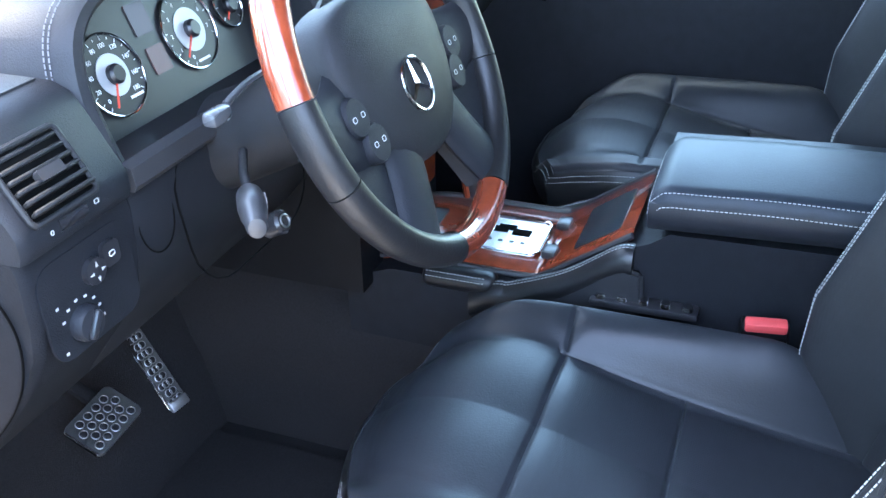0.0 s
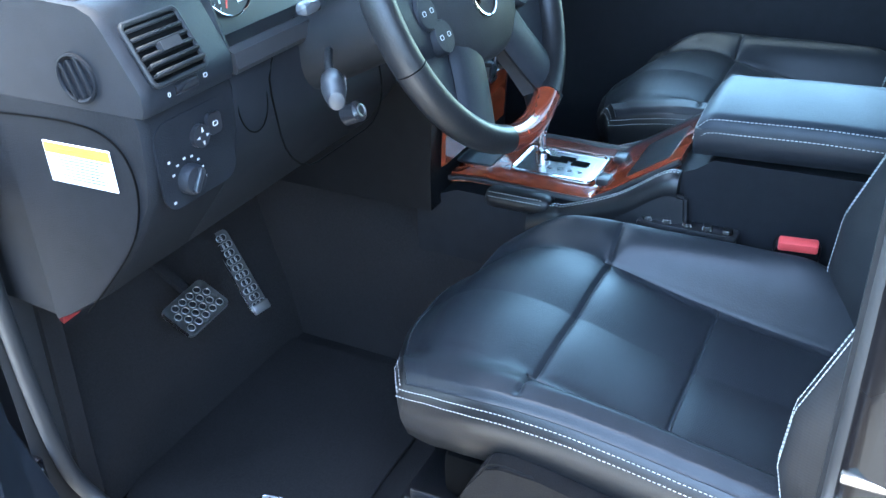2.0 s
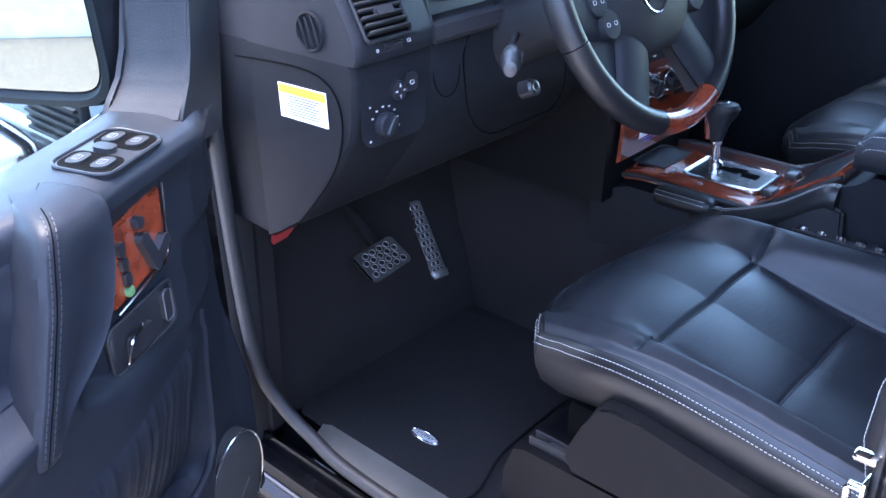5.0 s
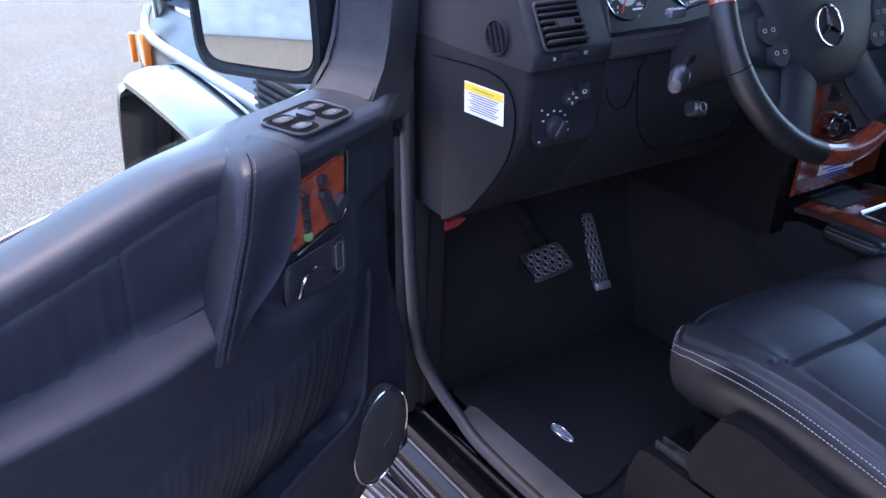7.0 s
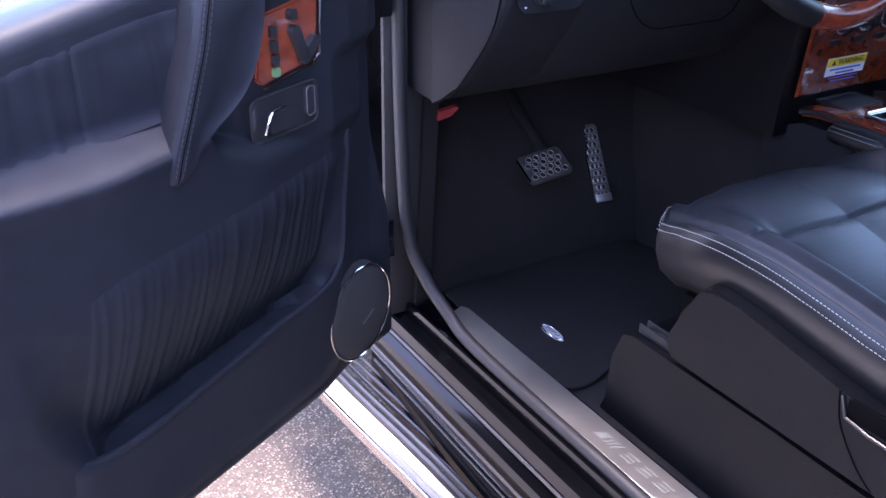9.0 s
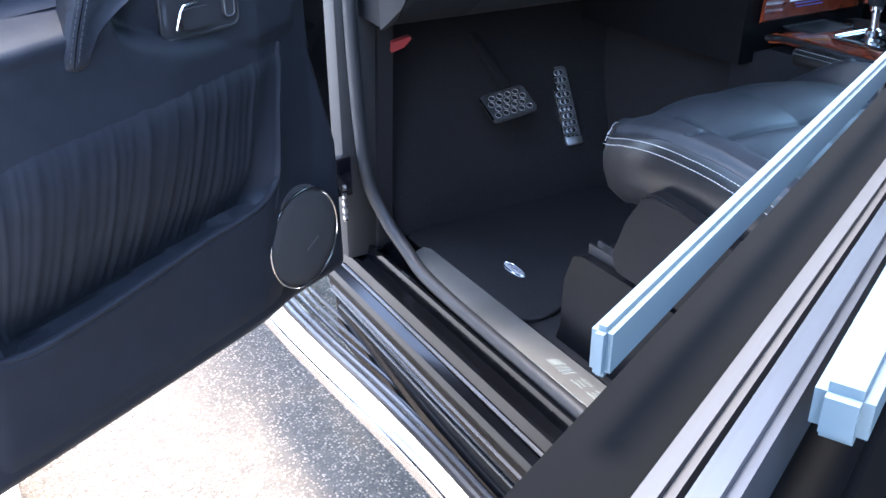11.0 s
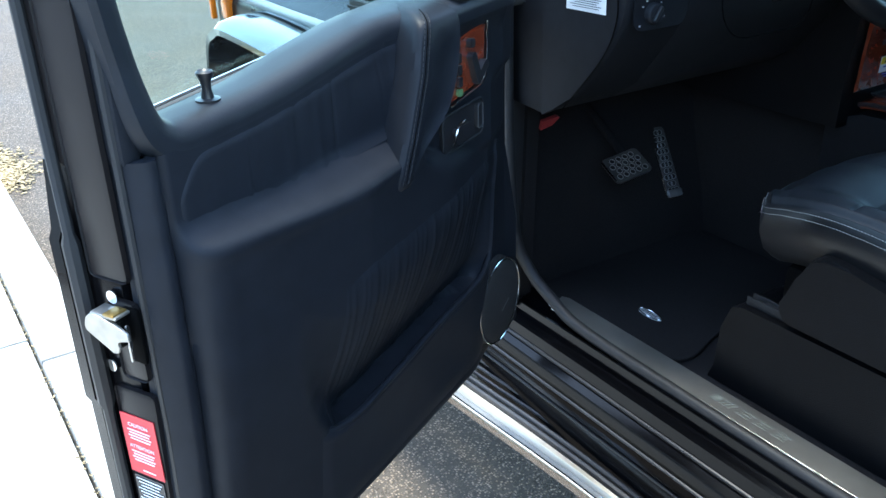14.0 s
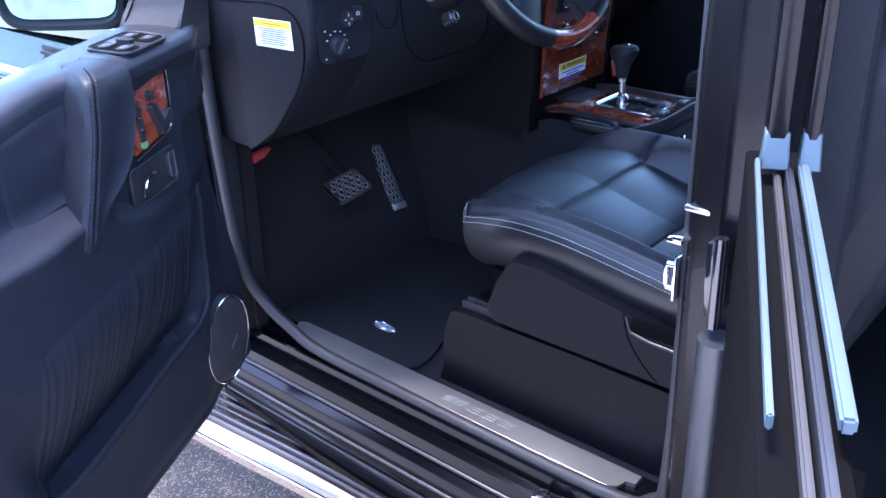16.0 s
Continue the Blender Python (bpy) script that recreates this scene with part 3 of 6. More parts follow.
boxed("front_panel", (0, 2.58, 0.83), (1.46, 0.05, 0.56), PAINT, body)
wing = empty("front_wing", label="gloss black front wing with flared wheel arch", category="car wing")
bm = bmesh.new()
slab(bm, lambda a, b: Vector((-0.795 + 0.09 * smooth01(b, 0.82, 1.0), 1.14 + 1.42 * a, 0.55 + 0.50 * b)), 24, 20, (0.03, 0, 0))
part("wing_panel", bm, SHADEPAINT, wing)
bm = bmesh.new()
tube(bm, spline([(-0.80, 1.16, 0.992), (-0.80, 1.65, 0.992), (-0.80, 2.05, 0.990), (-0.795, 2.44, 1.0), (-0.76, 2.53, 1.06)], 8), 0.014, 10, flat=0.8)
part("side_moulding", bm, MOULDING, wing, "grey rubbing strip along the wing")
arch = [(1.50, 0.62), (1.55, 0.83), (1.62, 0.915), (1.72, 0.950), (2.12, 0.962), (2.22, 0.945), (2.29, 0.88), (2.33, 0.60)]
line = spline([(0, y, z) for y, z in arch], 6)
bm = bmesh.new()
loft(bm, [[(-0.795, p.y, p.z + 0.012), (-0.875, p.y, p.z + 0.010), (-0.928, p.y, p.z - 0.004), (-0.943, p.y, p.z - 0.020), (-0.938, p.y, p.z - 0.04), (-0.80, p.y, p.z - 0.03)] for p in line])
part("wheel_arch", bm, PAINT, wing, "gloss black wheel arch flare")
bm = bmesh.new()
lathe(bm, [(0.22, -0.12), (0.34, -0.12), (0.37, -0.09), (0.375, 0.0), (0.37, 0.04), (0.34, 0.06), (0.22, 0.05)], plane_pose((-0.72, 1.95, 0.385), (0, 0, 1), (0, 1, 0)), 40)
wheel_front = part("wheel", bm, RUBBER, wing, "black road tyre")
bm = bmesh.new()
lathe(bm, [(0.02, 0.05), (0.06, 0.055), (0.20, 0.03), (0.225, 0.05), (0.225, -0.1)], plane_pose((-0.72, 1.95, 0.385), (0, 0, 1), (0, 1, 0)), 40)
part("rim", bm, STEEL, wheel_front)
boxed("indicator_lens", (-0.792, 2.46, 0.955), (0.05, 0.05, 0.10), AMBER, wing, bevel=0.012, label="amber indicator lens")
boxed("side_marker", (-0.80, 2.60, 0.93), (0.02, 0.02, 0.09), AMBER, wing, bevel=0.006)
vent = boxed("wing_vent", (-0.796, 1.51, 1.025), (0.02, 0.22, 0.115), FOOTPLASTIC, wing, bevel=0.006)
for k in range(6):
    boxed("slat", (-0.808, 1.51, 0.982 + 0.0170 * k), (0.014, 0.200, 0.007), FOOTPLASTIC, vent, bevel=0.001, m=None)

# door pillar between the doors
pillar = empty("door_pillar", label="gloss black pillar between the doors with striker", category="pillar")
bm = bmesh.new()
PPROF = [(-0.700, 0.075), (-0.752, 0.072), (-0.766, 0.062), (-0.770, 0.050), (-0.776, 0.020), (-0.770, 0.012), (-0.770, -0.010), (-0.780, -0.014), (-0.780, -0.03), (-0.70, -0.04)]
swept(bm, PPROF, [lambda a, b, z=z: Vector((a + 0.05 * smooth01(z, 1.25, 1.9), b, z)) for z in (0.5, 0.8, 1.07, 1.25, 1.45, 1.65, 1.88)])
part("pillar_panel", bm, SHADEPAINT, pillar)
bm = bmesh.new()
box(bm, (-0.768, 0.046, 1.062), (0.010, 0.046, 0.008), 0.002)
part("pillar_trim", bm, STEEL, pillar)
bm = bmesh.new()
tube(bm, [(-0.756, 0.077, 0.972), (-0.756, 0.092, 0.972), (-0.756, 0.094, 0.966), (-0.756, 0.094, 0.944), (-0.756, 0.092, 0.938), (-0.756, 0.077, 0.938)], 0.0042, 10)
box(bm, (-0.756, 0.0785, 0.955), (0.022, 0.004, 0.060), 0.0015)
part("striker", bm, CHROME, pillar, "bright steel door striker")
boxed("upper_catch", (-0.756, 0.084, 1.008), (0.016, 0.022, 0.008), CHROME, pillar, bevel=0.003)
bm = bmesh.new()
box(bm, (-0.790, 0.012, 0.99), (0.024, 0.02, 0.10), 0.004)
disc(bm, (-0.802, 0.004, 0.93), (0, 0, 1), 0.008, 0.12, 14)
part("hinge", bm, PAINT, pillar)
bm = bmesh.new()
loft(bm, [[(-0.800 + 0.025 * math.cos(a), -0.004 + 0.026 * math.sin(a), z) for a in [2 * math.pi * k / 14 for k in range(14)]] for z in (0.50, 0.75, 0.905, 0.915)])
part("lower_panel", bm, SATINBLACK, pillar, "satin black rounded lower post")
bm = bmesh.new()
slab(bm, lambda a, b: Vector((-0.69 + 0.012 * math.sin(math.pi * b), 0.08 - 0.17 * a, 0.52 + 1.34 * b)), 6, 20, (0.02, 0, 0))
part("pillar_cover", bm, PLASTIC, pillar, "black plastic inner pillar cover")
bm = bmesh.new()
loft(bm, [[(-0.662, 0.06 - 0.05 * a, 0.62 + 1.1 * t) for a in (0, 1)] + [(-0.658, 0.06 - 0.05 * a, 0.62 + 1.1 * t) for a in (1, 0)] for t in [k / 6 for k in range(7)]])
part("seat_belt", bm, BELT, pillar, "black woven seat belt")

# nearside rear door, open
REAR = Matrix(((-0.902, 0.431, 0, -0.812), (-0.431, -0.902, 0, -0.035), (0, 0, 1, 0), (0, 0, 0, 1)))
rear = empty("rear_door", label="gloss black rear door standing open, window frame above", category="car door")


def rpart(name, bm, material, label=""):
    bm.transform(REAR)
    return part(name, bm, material, rear, label)


def belt(name, u0, u1, n, w, z, h, material, label=""):
    """A strip along the top of the rear door, which runs a degree off the window frame."""
    bm = bmesh.new()
    prism(bm, [(u, n - 0.0155 * (u - 0.15) + k * w / 2, z) for u, k in ((u0, -1), (u1, -1), (u1, 1), (u0, 1))], (0, 0, 1), h)
    bmesh.ops.bevel(bm, geom=bm.edges[:], offset=min(0.002, w * 0.3), segments=2, affect="EDGES")
    rpart(name, bm, material, label)


# door body takes the shade colour, so the gaps between strips go black
belt("door_shell", 0.02, 0.87, 0.006, 0.052, 0.59, 0.585, SHADE_SEAM, "rear door body coloured near-black for the shade between the strips")
belt("outer_belt_trim", 0.115, 0.534, -0.0130, 0.0042, 1.190, 0.011, BRIGHTTRIM, "bright metal belt strip")
belt("inner_belt_trim", 0.125, 0.530, 0.0280, 0.0095, 1.190, 0.011, BRIGHTTRIM, "bright metal belt strip")
belt("glass_run", 0.10, 0.85, 0.0165, 0.0070, 1.150, 0.043, SATINBLACK, "satin black window channel")
belt("belt_seal", 0.10, 0.85, 0.0065, 0.0060, 1.150, 0.036, RUBBER)
for n, w in ((0.0035, 0.024), (0.0345, 0.018)):
    bm = bmesh.new()
    box(bm, (0.090, n, 1.545), (0.048, w - 0.004, 0.66), 0.004)
    rpart("window_post", bm, SHADEPAINT)
    bm = bmesh.new()
    loft(bm, [[(0.104 + sx * (0.015 - t * 0.006), n + sy * (w / 2 + 0.001 - t * 0.002), 1.19 + 0.036 * t) for sx, sy in ((-1, -1), (1, -1), (1, 1), (-1, 1))] for t in (0, 0.4, 0.8, 1.0)])
    bmesh.ops.bevel(bm, geom=bm.edges[:], offset=0.0015, segments=1, affect="EDGES")
    rpart("post_foot", bm, BRIGHTTRIM, "satin metal post foot")
bm = bmesh.new()
box(bm, (0.83, 0.010, 1.54), (0.05, 0.05, 0.66), 0.006)
rpart("window_post", bm, SHADEPAINT)
bm = bmesh.new()
box(bm, (0.44, 0.016, 1.87), (0.84, 0.05, 0.04), 0.01)
rpart("window_header", bm, SHADEPAINT)

# far side: doors, windows, pillars
far = empty("far_side_doors", label="black trimmed passenger side doors, closed", category="car door")
bm = bmesh.new()
slab(bm, lambda a, b: Vector((0.70 - 0.02 * smooth01(b, 0.1, 0.9), 1.05 - 3.2 * a, 0.50 + 0.76 * b)), 10, 20, (0.08, 0, 0))
part("trim_panel", bm, DASHPLASTIC, far)
boxed("hinge_pillar", (0.75, 1.22, 0.92), (0.10, 0.40, 0.92), PLASTIC, far, bevel=0.01)
for y0, y1 in ((0.98, 0.09), (-0.03, -0.94), (-1.06, -2.05)):
    bm = bmesh.new()
    prism(bm, [(0.735, y0, 1.25), (0.735, y1, 1.25), (0.705, y1, 1.86), (0.705, y0, 1.86)], (1, 0, 0), 0.004)
    part("window_pane", bm, GREENGLASS if y0 > 0.5 else SMOKEGLASS, far, "pale green tinted glass" if y0 > 0.5 else "smoke tinted glass")
bm = bmesh.new()
tube(bm, [(0.655, 0.74, 1.12), (0.645, 0.71, 1.125), (0.645, 0.68, 1.12)], 0.004, 8)
part("release_handle", bm, CHROME, far)
for y in (0.03, -1.0, -2.1):
    beam("pillar", (0.735, y, 1.2), (0.70, y, 1.88), 0.05, 0.11, PAINT, far)

# ---- front door, open ----
DOOR = Matrix(((-0.882, 0.471, 0, -0.86), (-0.471, -0.882, 0, 0.905), (0, 0, 1, 0), (0, 0, 0, 1)))     # along the door, inwards, up
door = empty("front_door", label="black leather trimmed driver's door standing wide open", category="car door")


def bulge(u, n, z):
    """How the padded console of the door swells inwards, and how the door sits on its hinges."""
    k = max(smooth01(n, -0.04, 0.01), smooth01(u, 0.60, 0.80), smooth01(z, 1.19, 1.215))
    low = interp(u, [(0.10, 0.0), (0.24, 0.036), (0.60, 0.036), (0.86, 0.014)])
    high = interp(u, [(0.06, 0.008), (0.20, 0.036), (0.43, 0.036), (0.49, 0.022), (0.86, 0.012)])
    w = smooth01(z, 1.085, 1.113)
    dn = (low * (1 - w) + high * w) * smooth01(z, 0.64, 0.98) * smooth01(n, -0.04, 0.01) + 0.009 * smooth01(u, 0.60, 0.85) * (1 - smooth01(n, -0.03, 0.01))
    dz = interp(u, [(0.0, 0.018), (0.36, 0.018), (0.60, 0.006), (0.88, -0.006)]) * smooth01(z, 0.60, 0.72)
    dz -= 0.018 * smooth01(u, 0.48, 0.74) * smooth01(z, 1.11, 1.19)
    return Vector((u * 0.977, n + dn, z + dz * k))


def dpoint(u, n, z):
    return DOOR @ bulge(u, n, z)


def dpart(name, bm, material, label="", parent=None, raw=False):
    if not raw:
        for v in bm.verts:
            v.co = bulge(*v.co)
    bm.transform(DOOR)
    return part(name, bm, material, parent or door, label)


def dbox(name, c, s, material, bevel=0.004, label="", parent=None, seg=2):
    bm = bmesh.new()
    box(bm, c, s, bevel, None, seg)
    return dpart(name, bm, material, label, parent)


# steel shell: inner box, outer skin, end flange
dbox("door_shell", (0.440, -0.049, 0.89), (0.90, 0.054, 0.64), SHADEPAINT, 0.010)
bm = bmesh.new()
OUT = [(-0.03, 0.555), (0.897, 0.555), (0.899, 0.920), (0.904, 0.930), (0.903, 1.110), (0.898, 1.120), (0.890, 1.205), (-0.03, 1.205)]
prism(bm, [(u, -0.092, z) for u, z in OUT], (0, 1, 0), 0.014)
dpart("outer_skin", bm, SHADEPAINT)
bm = bmesh.new()
tube(bm, [(0.898, -0.068, z) for z in (0.58, 0.8, 0.918, 0.928, 1.108, 1.118, 1.3, 1.8)], [0.006, 0.006, 0.006, 0.009, 0.009, 0.006, 0.006, 0.006], 8)
dpart("edge_seal", bm, RUBBER)
dbox("end_recess_panel", (0.892, -0.032, 1.44), (0.006, 0.046, 0.73), ENDPANEL, 0.006, "satin dark brown-grey inner door frame")
dbox("end_middle_panel", (0.892, -0.022, 1.01), (0.006, 0.030, 0.09), ENDPANEL, 0.006)
dbox("end_lower_panel", (0.892, -0.030, 0.85), (0.006, 0.052, 0.20), ENDPANEL, 0.006)
bm = bmesh.new()
tube(bm, [(0.886, 0.000, z) for z in (0.60, 0.9, 1.2, 1.5, 1.85)], 0.0045, 8)
dpart("trim_gap_seal", bm, RUBBER)
# window frame and glass
dbox("rear_window_post", (0.868, -0.058, 1.55), (0.050, 0.044, 0.70), ENDPANEL, 0.008, "dark brown-grey window frame post")
dbox("front_window_post", (0.02, -0.050, 1.60), (0.045, 0.05, 0.56), PAINT, 0.008)
dbox("window_header", (0.46, -0.050, 1.87), (0.92, 0.05, 0.045), PAINT, 0.008)
pane = dbox("window_pane", (0.43, -0.050, 1.54), (0.83, 0.004, 0.64), GREENGLASS, 0)
pane.visible_shadow = False
dbox("window_seal", (0.42, -0.0315, 1.2235), (0.80, 0.008, 0.016), RUBBER, 0.003)
dbox("seal_lip", (0.42, -0.0385, 1.2268), (0.80, 0.003, 0.012), CHROME, 0.001)
# trim: one moulding with the padded ledge and the lower bulge
LEDGE = [(0.0, 0.040), (0.62, 0.040), (0.75, 0.042), (0.90, 0.047), (1.00, 0.050), (1.04, 0.0525), (1.062, 0.0545), (1.072, 0.0570), (1.078, 0.0573), (1.0822, 0.0555), (1.0850, 0.0515), (1.0880, 0.0460), (1.0920, 0.0400), (1.0975, 0.0340), (1.105, 0.0290), (1.114, 0.026), (1.30, 0.026)]


FRONTU = [(0.70, 0.233), (0.79, 0.215), (0.85, 0.203), (0.956, 0.188), (1.0, 0.186)]
LIPZ = [(0.180, 0.86), (0.195, 0.825), (0.210, 0.803), (0.228, 0.790), (0.255, 0.779), (0.30, 0.772), (0.38, 0.767), (0.51, 0.757), (0.60, 0.754), (0.65, 0.758), (0.685, 0.772), (0.72, 0.800)]
TRIM_FRONT = [(0.60, 0.030), (0.80, 0.035), (0.95, 0.082), (1.25, 0.090)]
TRIM_END = [(0.60, 0.892), (0.84, 0.890), (1.0, 0.888), (1.25, 0.884)]


def trim_base(u, z):
    up = 0.026 * smooth01(u, 0.60, 0.88) - 0.006
    n = interp(z - up, LEDGE)
    low = 1 - smooth01(z, 0.80, 0.92)
    q = smooth01(z, 1.00, 1.07)
    n = 0.026 + (n - 0.026) * (smooth01(u, 0.22 + 0.23 * q, 0.42 + 0.062 * q) * (1 - low) + smooth01(u, 0.15, 0.26) * low) * math.sqrt(max(0.0, 1 - max(0.0, (u - 0.820) / 0.037) ** 2))
    n = max(n, 0.026 + (0.007 + 0.009 * smooth01(z, 1.165, 1.205)) * smooth01(z, 0.985, 1.01) * smooth01(u, 0.125, 0.150) * (1 - smooth01(u, 0.41, 0.44)))
    n -= 0.005 * math.exp(-(((u - 0.858) / 0.004) ** 2))
    e = max(0.0, min(u - interp(z, TRIM_FRONT), interp(z, TRIM_END) - u))
    n -= n * (1 - min(1, e / 0.020)) ** 2.6
    n -= 0.012 * (1 - min(1, (z - 0.598) / 0.02)) ** 2
    return n


def trim_n(u, z):
    """The moulding with the hollow of the map pocket."""
    n = trim_base(u, z)
    end = interp(z, [(0.75, 0.650), (0.80, 0.690), (0.842, 0.712), (0.95, 0.735), (1.0, 0.74)])
    front = interp(z, FRONTU)
    hollow = smooth01(u, front - 0.006, front + 0.045) * (1 - smooth01(u, end - 0.050, end + 0.014))
    lip = interp(u, LIPZ)
    depth = interp(z - lip, [(-0.020, 0.0), (-0.010, 0.044), (0.0, 0.044), (0.05, 0.025), (0.11, 0.010), (0.17, 0.0)])
    return max(n - hollow * depth, min(n, -0.002))


def trim_face(a, b):
    z = 0.598 + 0.615 * b
    u1 = interp(z, TRIM_END)
    u0 = interp(z, TRIM_FRONT)
    u = u0 + (u1 - u0) * (1 - (1 - a) ** 1.3)
    return Vector((u, trim_n(u, z), z))


bm = bmesh.new()
slab(bm, trim_face, 220, 160, (0, -0.014, 0))
dpart("trim_panel", bm, DOORSKIN, "black soft door trim with padded armrest ledge")
# top shelf, wider at the front for the switches, turning up the window post at the rear
SHELF = [(-0.027, -0.036), (-0.027, -0.0035), (-0.0245, -0.0015), (-0.012, -0.0010), (0.002, -0.0014), (0.0105, -0.0030), (0.0178, -0.0062), (0.0226, -0.0105), (0.0254, -0.0155), (0.0265, -0.0215), (0.0255, -0.0345), (0.018, -0.040), (0.0, -0.040)]
turn = spline([(0.090, 1.2335, 0), (0.20, 1.2335, 0), (0.40, 1.2335, 0), (0.60, 1.2335, 0), (0.76, 1.2335, 0), (0.812, 1.2345, 0), (0.828, 1.2385, 0), (0.838, 1.249, 0), (0.846, 1.275, 0), (0.853, 1.310, 0), (0.859, 1.345, 0), (0.864, 1.40, 0), (0.868, 1.60, 0), (0.872, 1.89, 0)], 7)
st = []
for i, p in enumerate(turn):
    d = (turn[min(i + 1, len(turn) - 1)] - turn[max(i - 1, 0)]).normalized()
    nrm = Vector((-d.y, d.x))
    up = smooth01(p.y, 1.236, 1.31)
    w = (1.0 + 0.95 * smooth01(0.455 - p.x, 0.0, 0.06)) * (1 - 0.30 * smooth01(0.190 - p.x, 0.0, 0.08)) * (1 - 0.25 * up)
    st.append(lambda a, b, p=p, nrm=nrm, w=w, up=up: Vector((p.x + nrm.x * b * (1 - 0.15 * up), a if a < 0 else a * w, p.y + nrm.y * b)))
bm = bmesh.new()
swept(bm, SHELF, st)
dbox("post_cover", (0.874, -0.010, 1.548), (0.026, 0.040, 0.68), DOORSKIN, 0.008, "black window post cover")
dpart("top_shelf", bm, SHELFSKIN, "dark leather covered door top and post")
# sail panel behind the mirror
bm = bmesh.new()
SAIL = [(0.06, 1.17), (0.20, 1.19), (0.205, 1.228), (0.180, 1.238), (0.155, 1.256), (0.136, 1.285), (0.120, 1.34), (0.105, 1.42), (0.085, 1.52), (0.045, 1.60), (0.03, 1.60), (0.03, 1.30)]
prism(bm, [(u, -0.030, z) for u, z in SAIL], (0, 1, 0), 0.066)
bmesh.ops.bevel(bm, geom=bm.edges[:], offset=0.004, segments=2, affect="EDGES")
dpart("sail_panel", bm, DASHPLASTIC, "black plastic mirror corner panel")
# upper insert: soft leather with pleats
rnd = random.Random(7)
folds = [(rnd.uniform(0.44, 0.86), rnd.uniform(0.003, 0.008), rnd.uniform(-0.0012, 0.0014), rnd.uniform(-0.05, 0.05)) for _ in range(24)]


def insert_face(a, b):
    u, z = 0.425 + 0.424 * a, 1.098 + 0.106 * b + 0.020 * smooth01(a, 0.4, 1.0) * (1 - b)
    n = 0.0280 + 0.009 * (1 - smooth01(u, 0.46, 0.62)) * (1 - smooth01(z, 1.15, 1.20))
    for c, w, h, sl in folds:
        n += 0.55 * h * math.exp(-(((u - c - sl * (z - 1.14)) / w) ** 2))
    for c in (0.60, 0.745):
        n -= 0.0011 * math.exp(-(((u - c) / 0.0020) ** 2))
    top = 1.204 - 0.050 * (1 - math.sqrt(max(0.0, 1 - smooth01(u, 0.79, 0.849) ** 2)))
    z = min(z, top)
    n -= 0.006 * (1 - min(1, (top - z) / 0.010)) ** 2 + 0.008 * (1 - min(1, (0.849 - u) / 0.010)) ** 2
    return Vector((u, n, z))


bm = bmesh.new()
slab(bm, insert_face, 170, 22, (0, -0.010, 0))
dpart("upper_insert", bm, DOORSKIN, "black pleated leather insert")
# pull handle
HAND = [(1.2500, 0.382, 0.412, 0.044), (1.2485, 0.375, 0.430, 0.064), (1.2430, 0.371, 0.446, 0.083), (1.233, 0.370, 0.459, 0.094), (1.210, 0.375, 0.471, 0.099), (1.180, 0.385, 0.483, 0.102), (1.150, 0.399, 0.497, 0.103), (1.127, 0.417, 0.507, 0.103), (1.111, 0.440, 0.514, 0.103), (1.098, 0.464, 0.519, 0.102), (1.082, 0.486, 0.525, 0.101), (1.066, 0.496, 0.529, 0.099), (1.054, 0.501, 0.530, 0.095), (1.047, 0.506, 0.527, 0.086), (1.045, 0.511, 0.522, 0.076)]
fronts = spline([(z, l, o) for z, l, _, o in HAND], 5)
rears = spline([(z, r, 0) for z, _, r, _ in HAND], 5)
bm = bmesh.new()
rings = []
for p, q in zip(fronts, rears):
    z, l, o, r = p.x, p.y, p.z, q.y
    w, e = r - l, min(0.016, 0.4 * (r - l))
    dip = 0.007 * smooth01(1.225 - z, 0.0, 0.05) * smooth01(w, 0.03, 0.08)
    rings.append([(l, 0.035, z), (l, o - 0.010, z), (l + 0.0015, o - 0.003, z), (l + 0.005, o - 0.0005, z), (l + 0.011, o - 0.001 - 0.4 * dip, z), (l + 0.36 * w, o - dip, z), (l + 0.60 * w, o - 0.5 * dip, z), (r - e, o, z), (r - 0.55 * e, o - 0.0015, z), (r - 0.15 * e, o - 0.005, z), (r, o - 0.012, z), (r - 0.25 * e, o - 0.022, z), (r - e, 0.035, z)])
loft(bm, rings)
handle = dpart("pull_handle", bm, DOORSKIN, "dark leather wrapped pull handle", raw=True)
bm = bmesh.new()
for off, dn in ((0.0125, 0.0002), (0.0050, -0.0028)):
    dashes(bm, [(q.y - off, p.z + dn, p.x) for p, q in zip(fronts, rears)][8:-12], 0.0045, 0.002, 0.0006)
dpart("stitching", bm, BLACKTHREAD, "", handle, raw=True)
bm = bmesh.new()
tube(bm, [(q.y - 0.0085, p.z - 0.0012, p.x) for p, q in zip(fronts, rears)][6:-10], 0.0007, 6)
dpart("seam", bm, SHADE_SEAM, "", handle, raw=True)
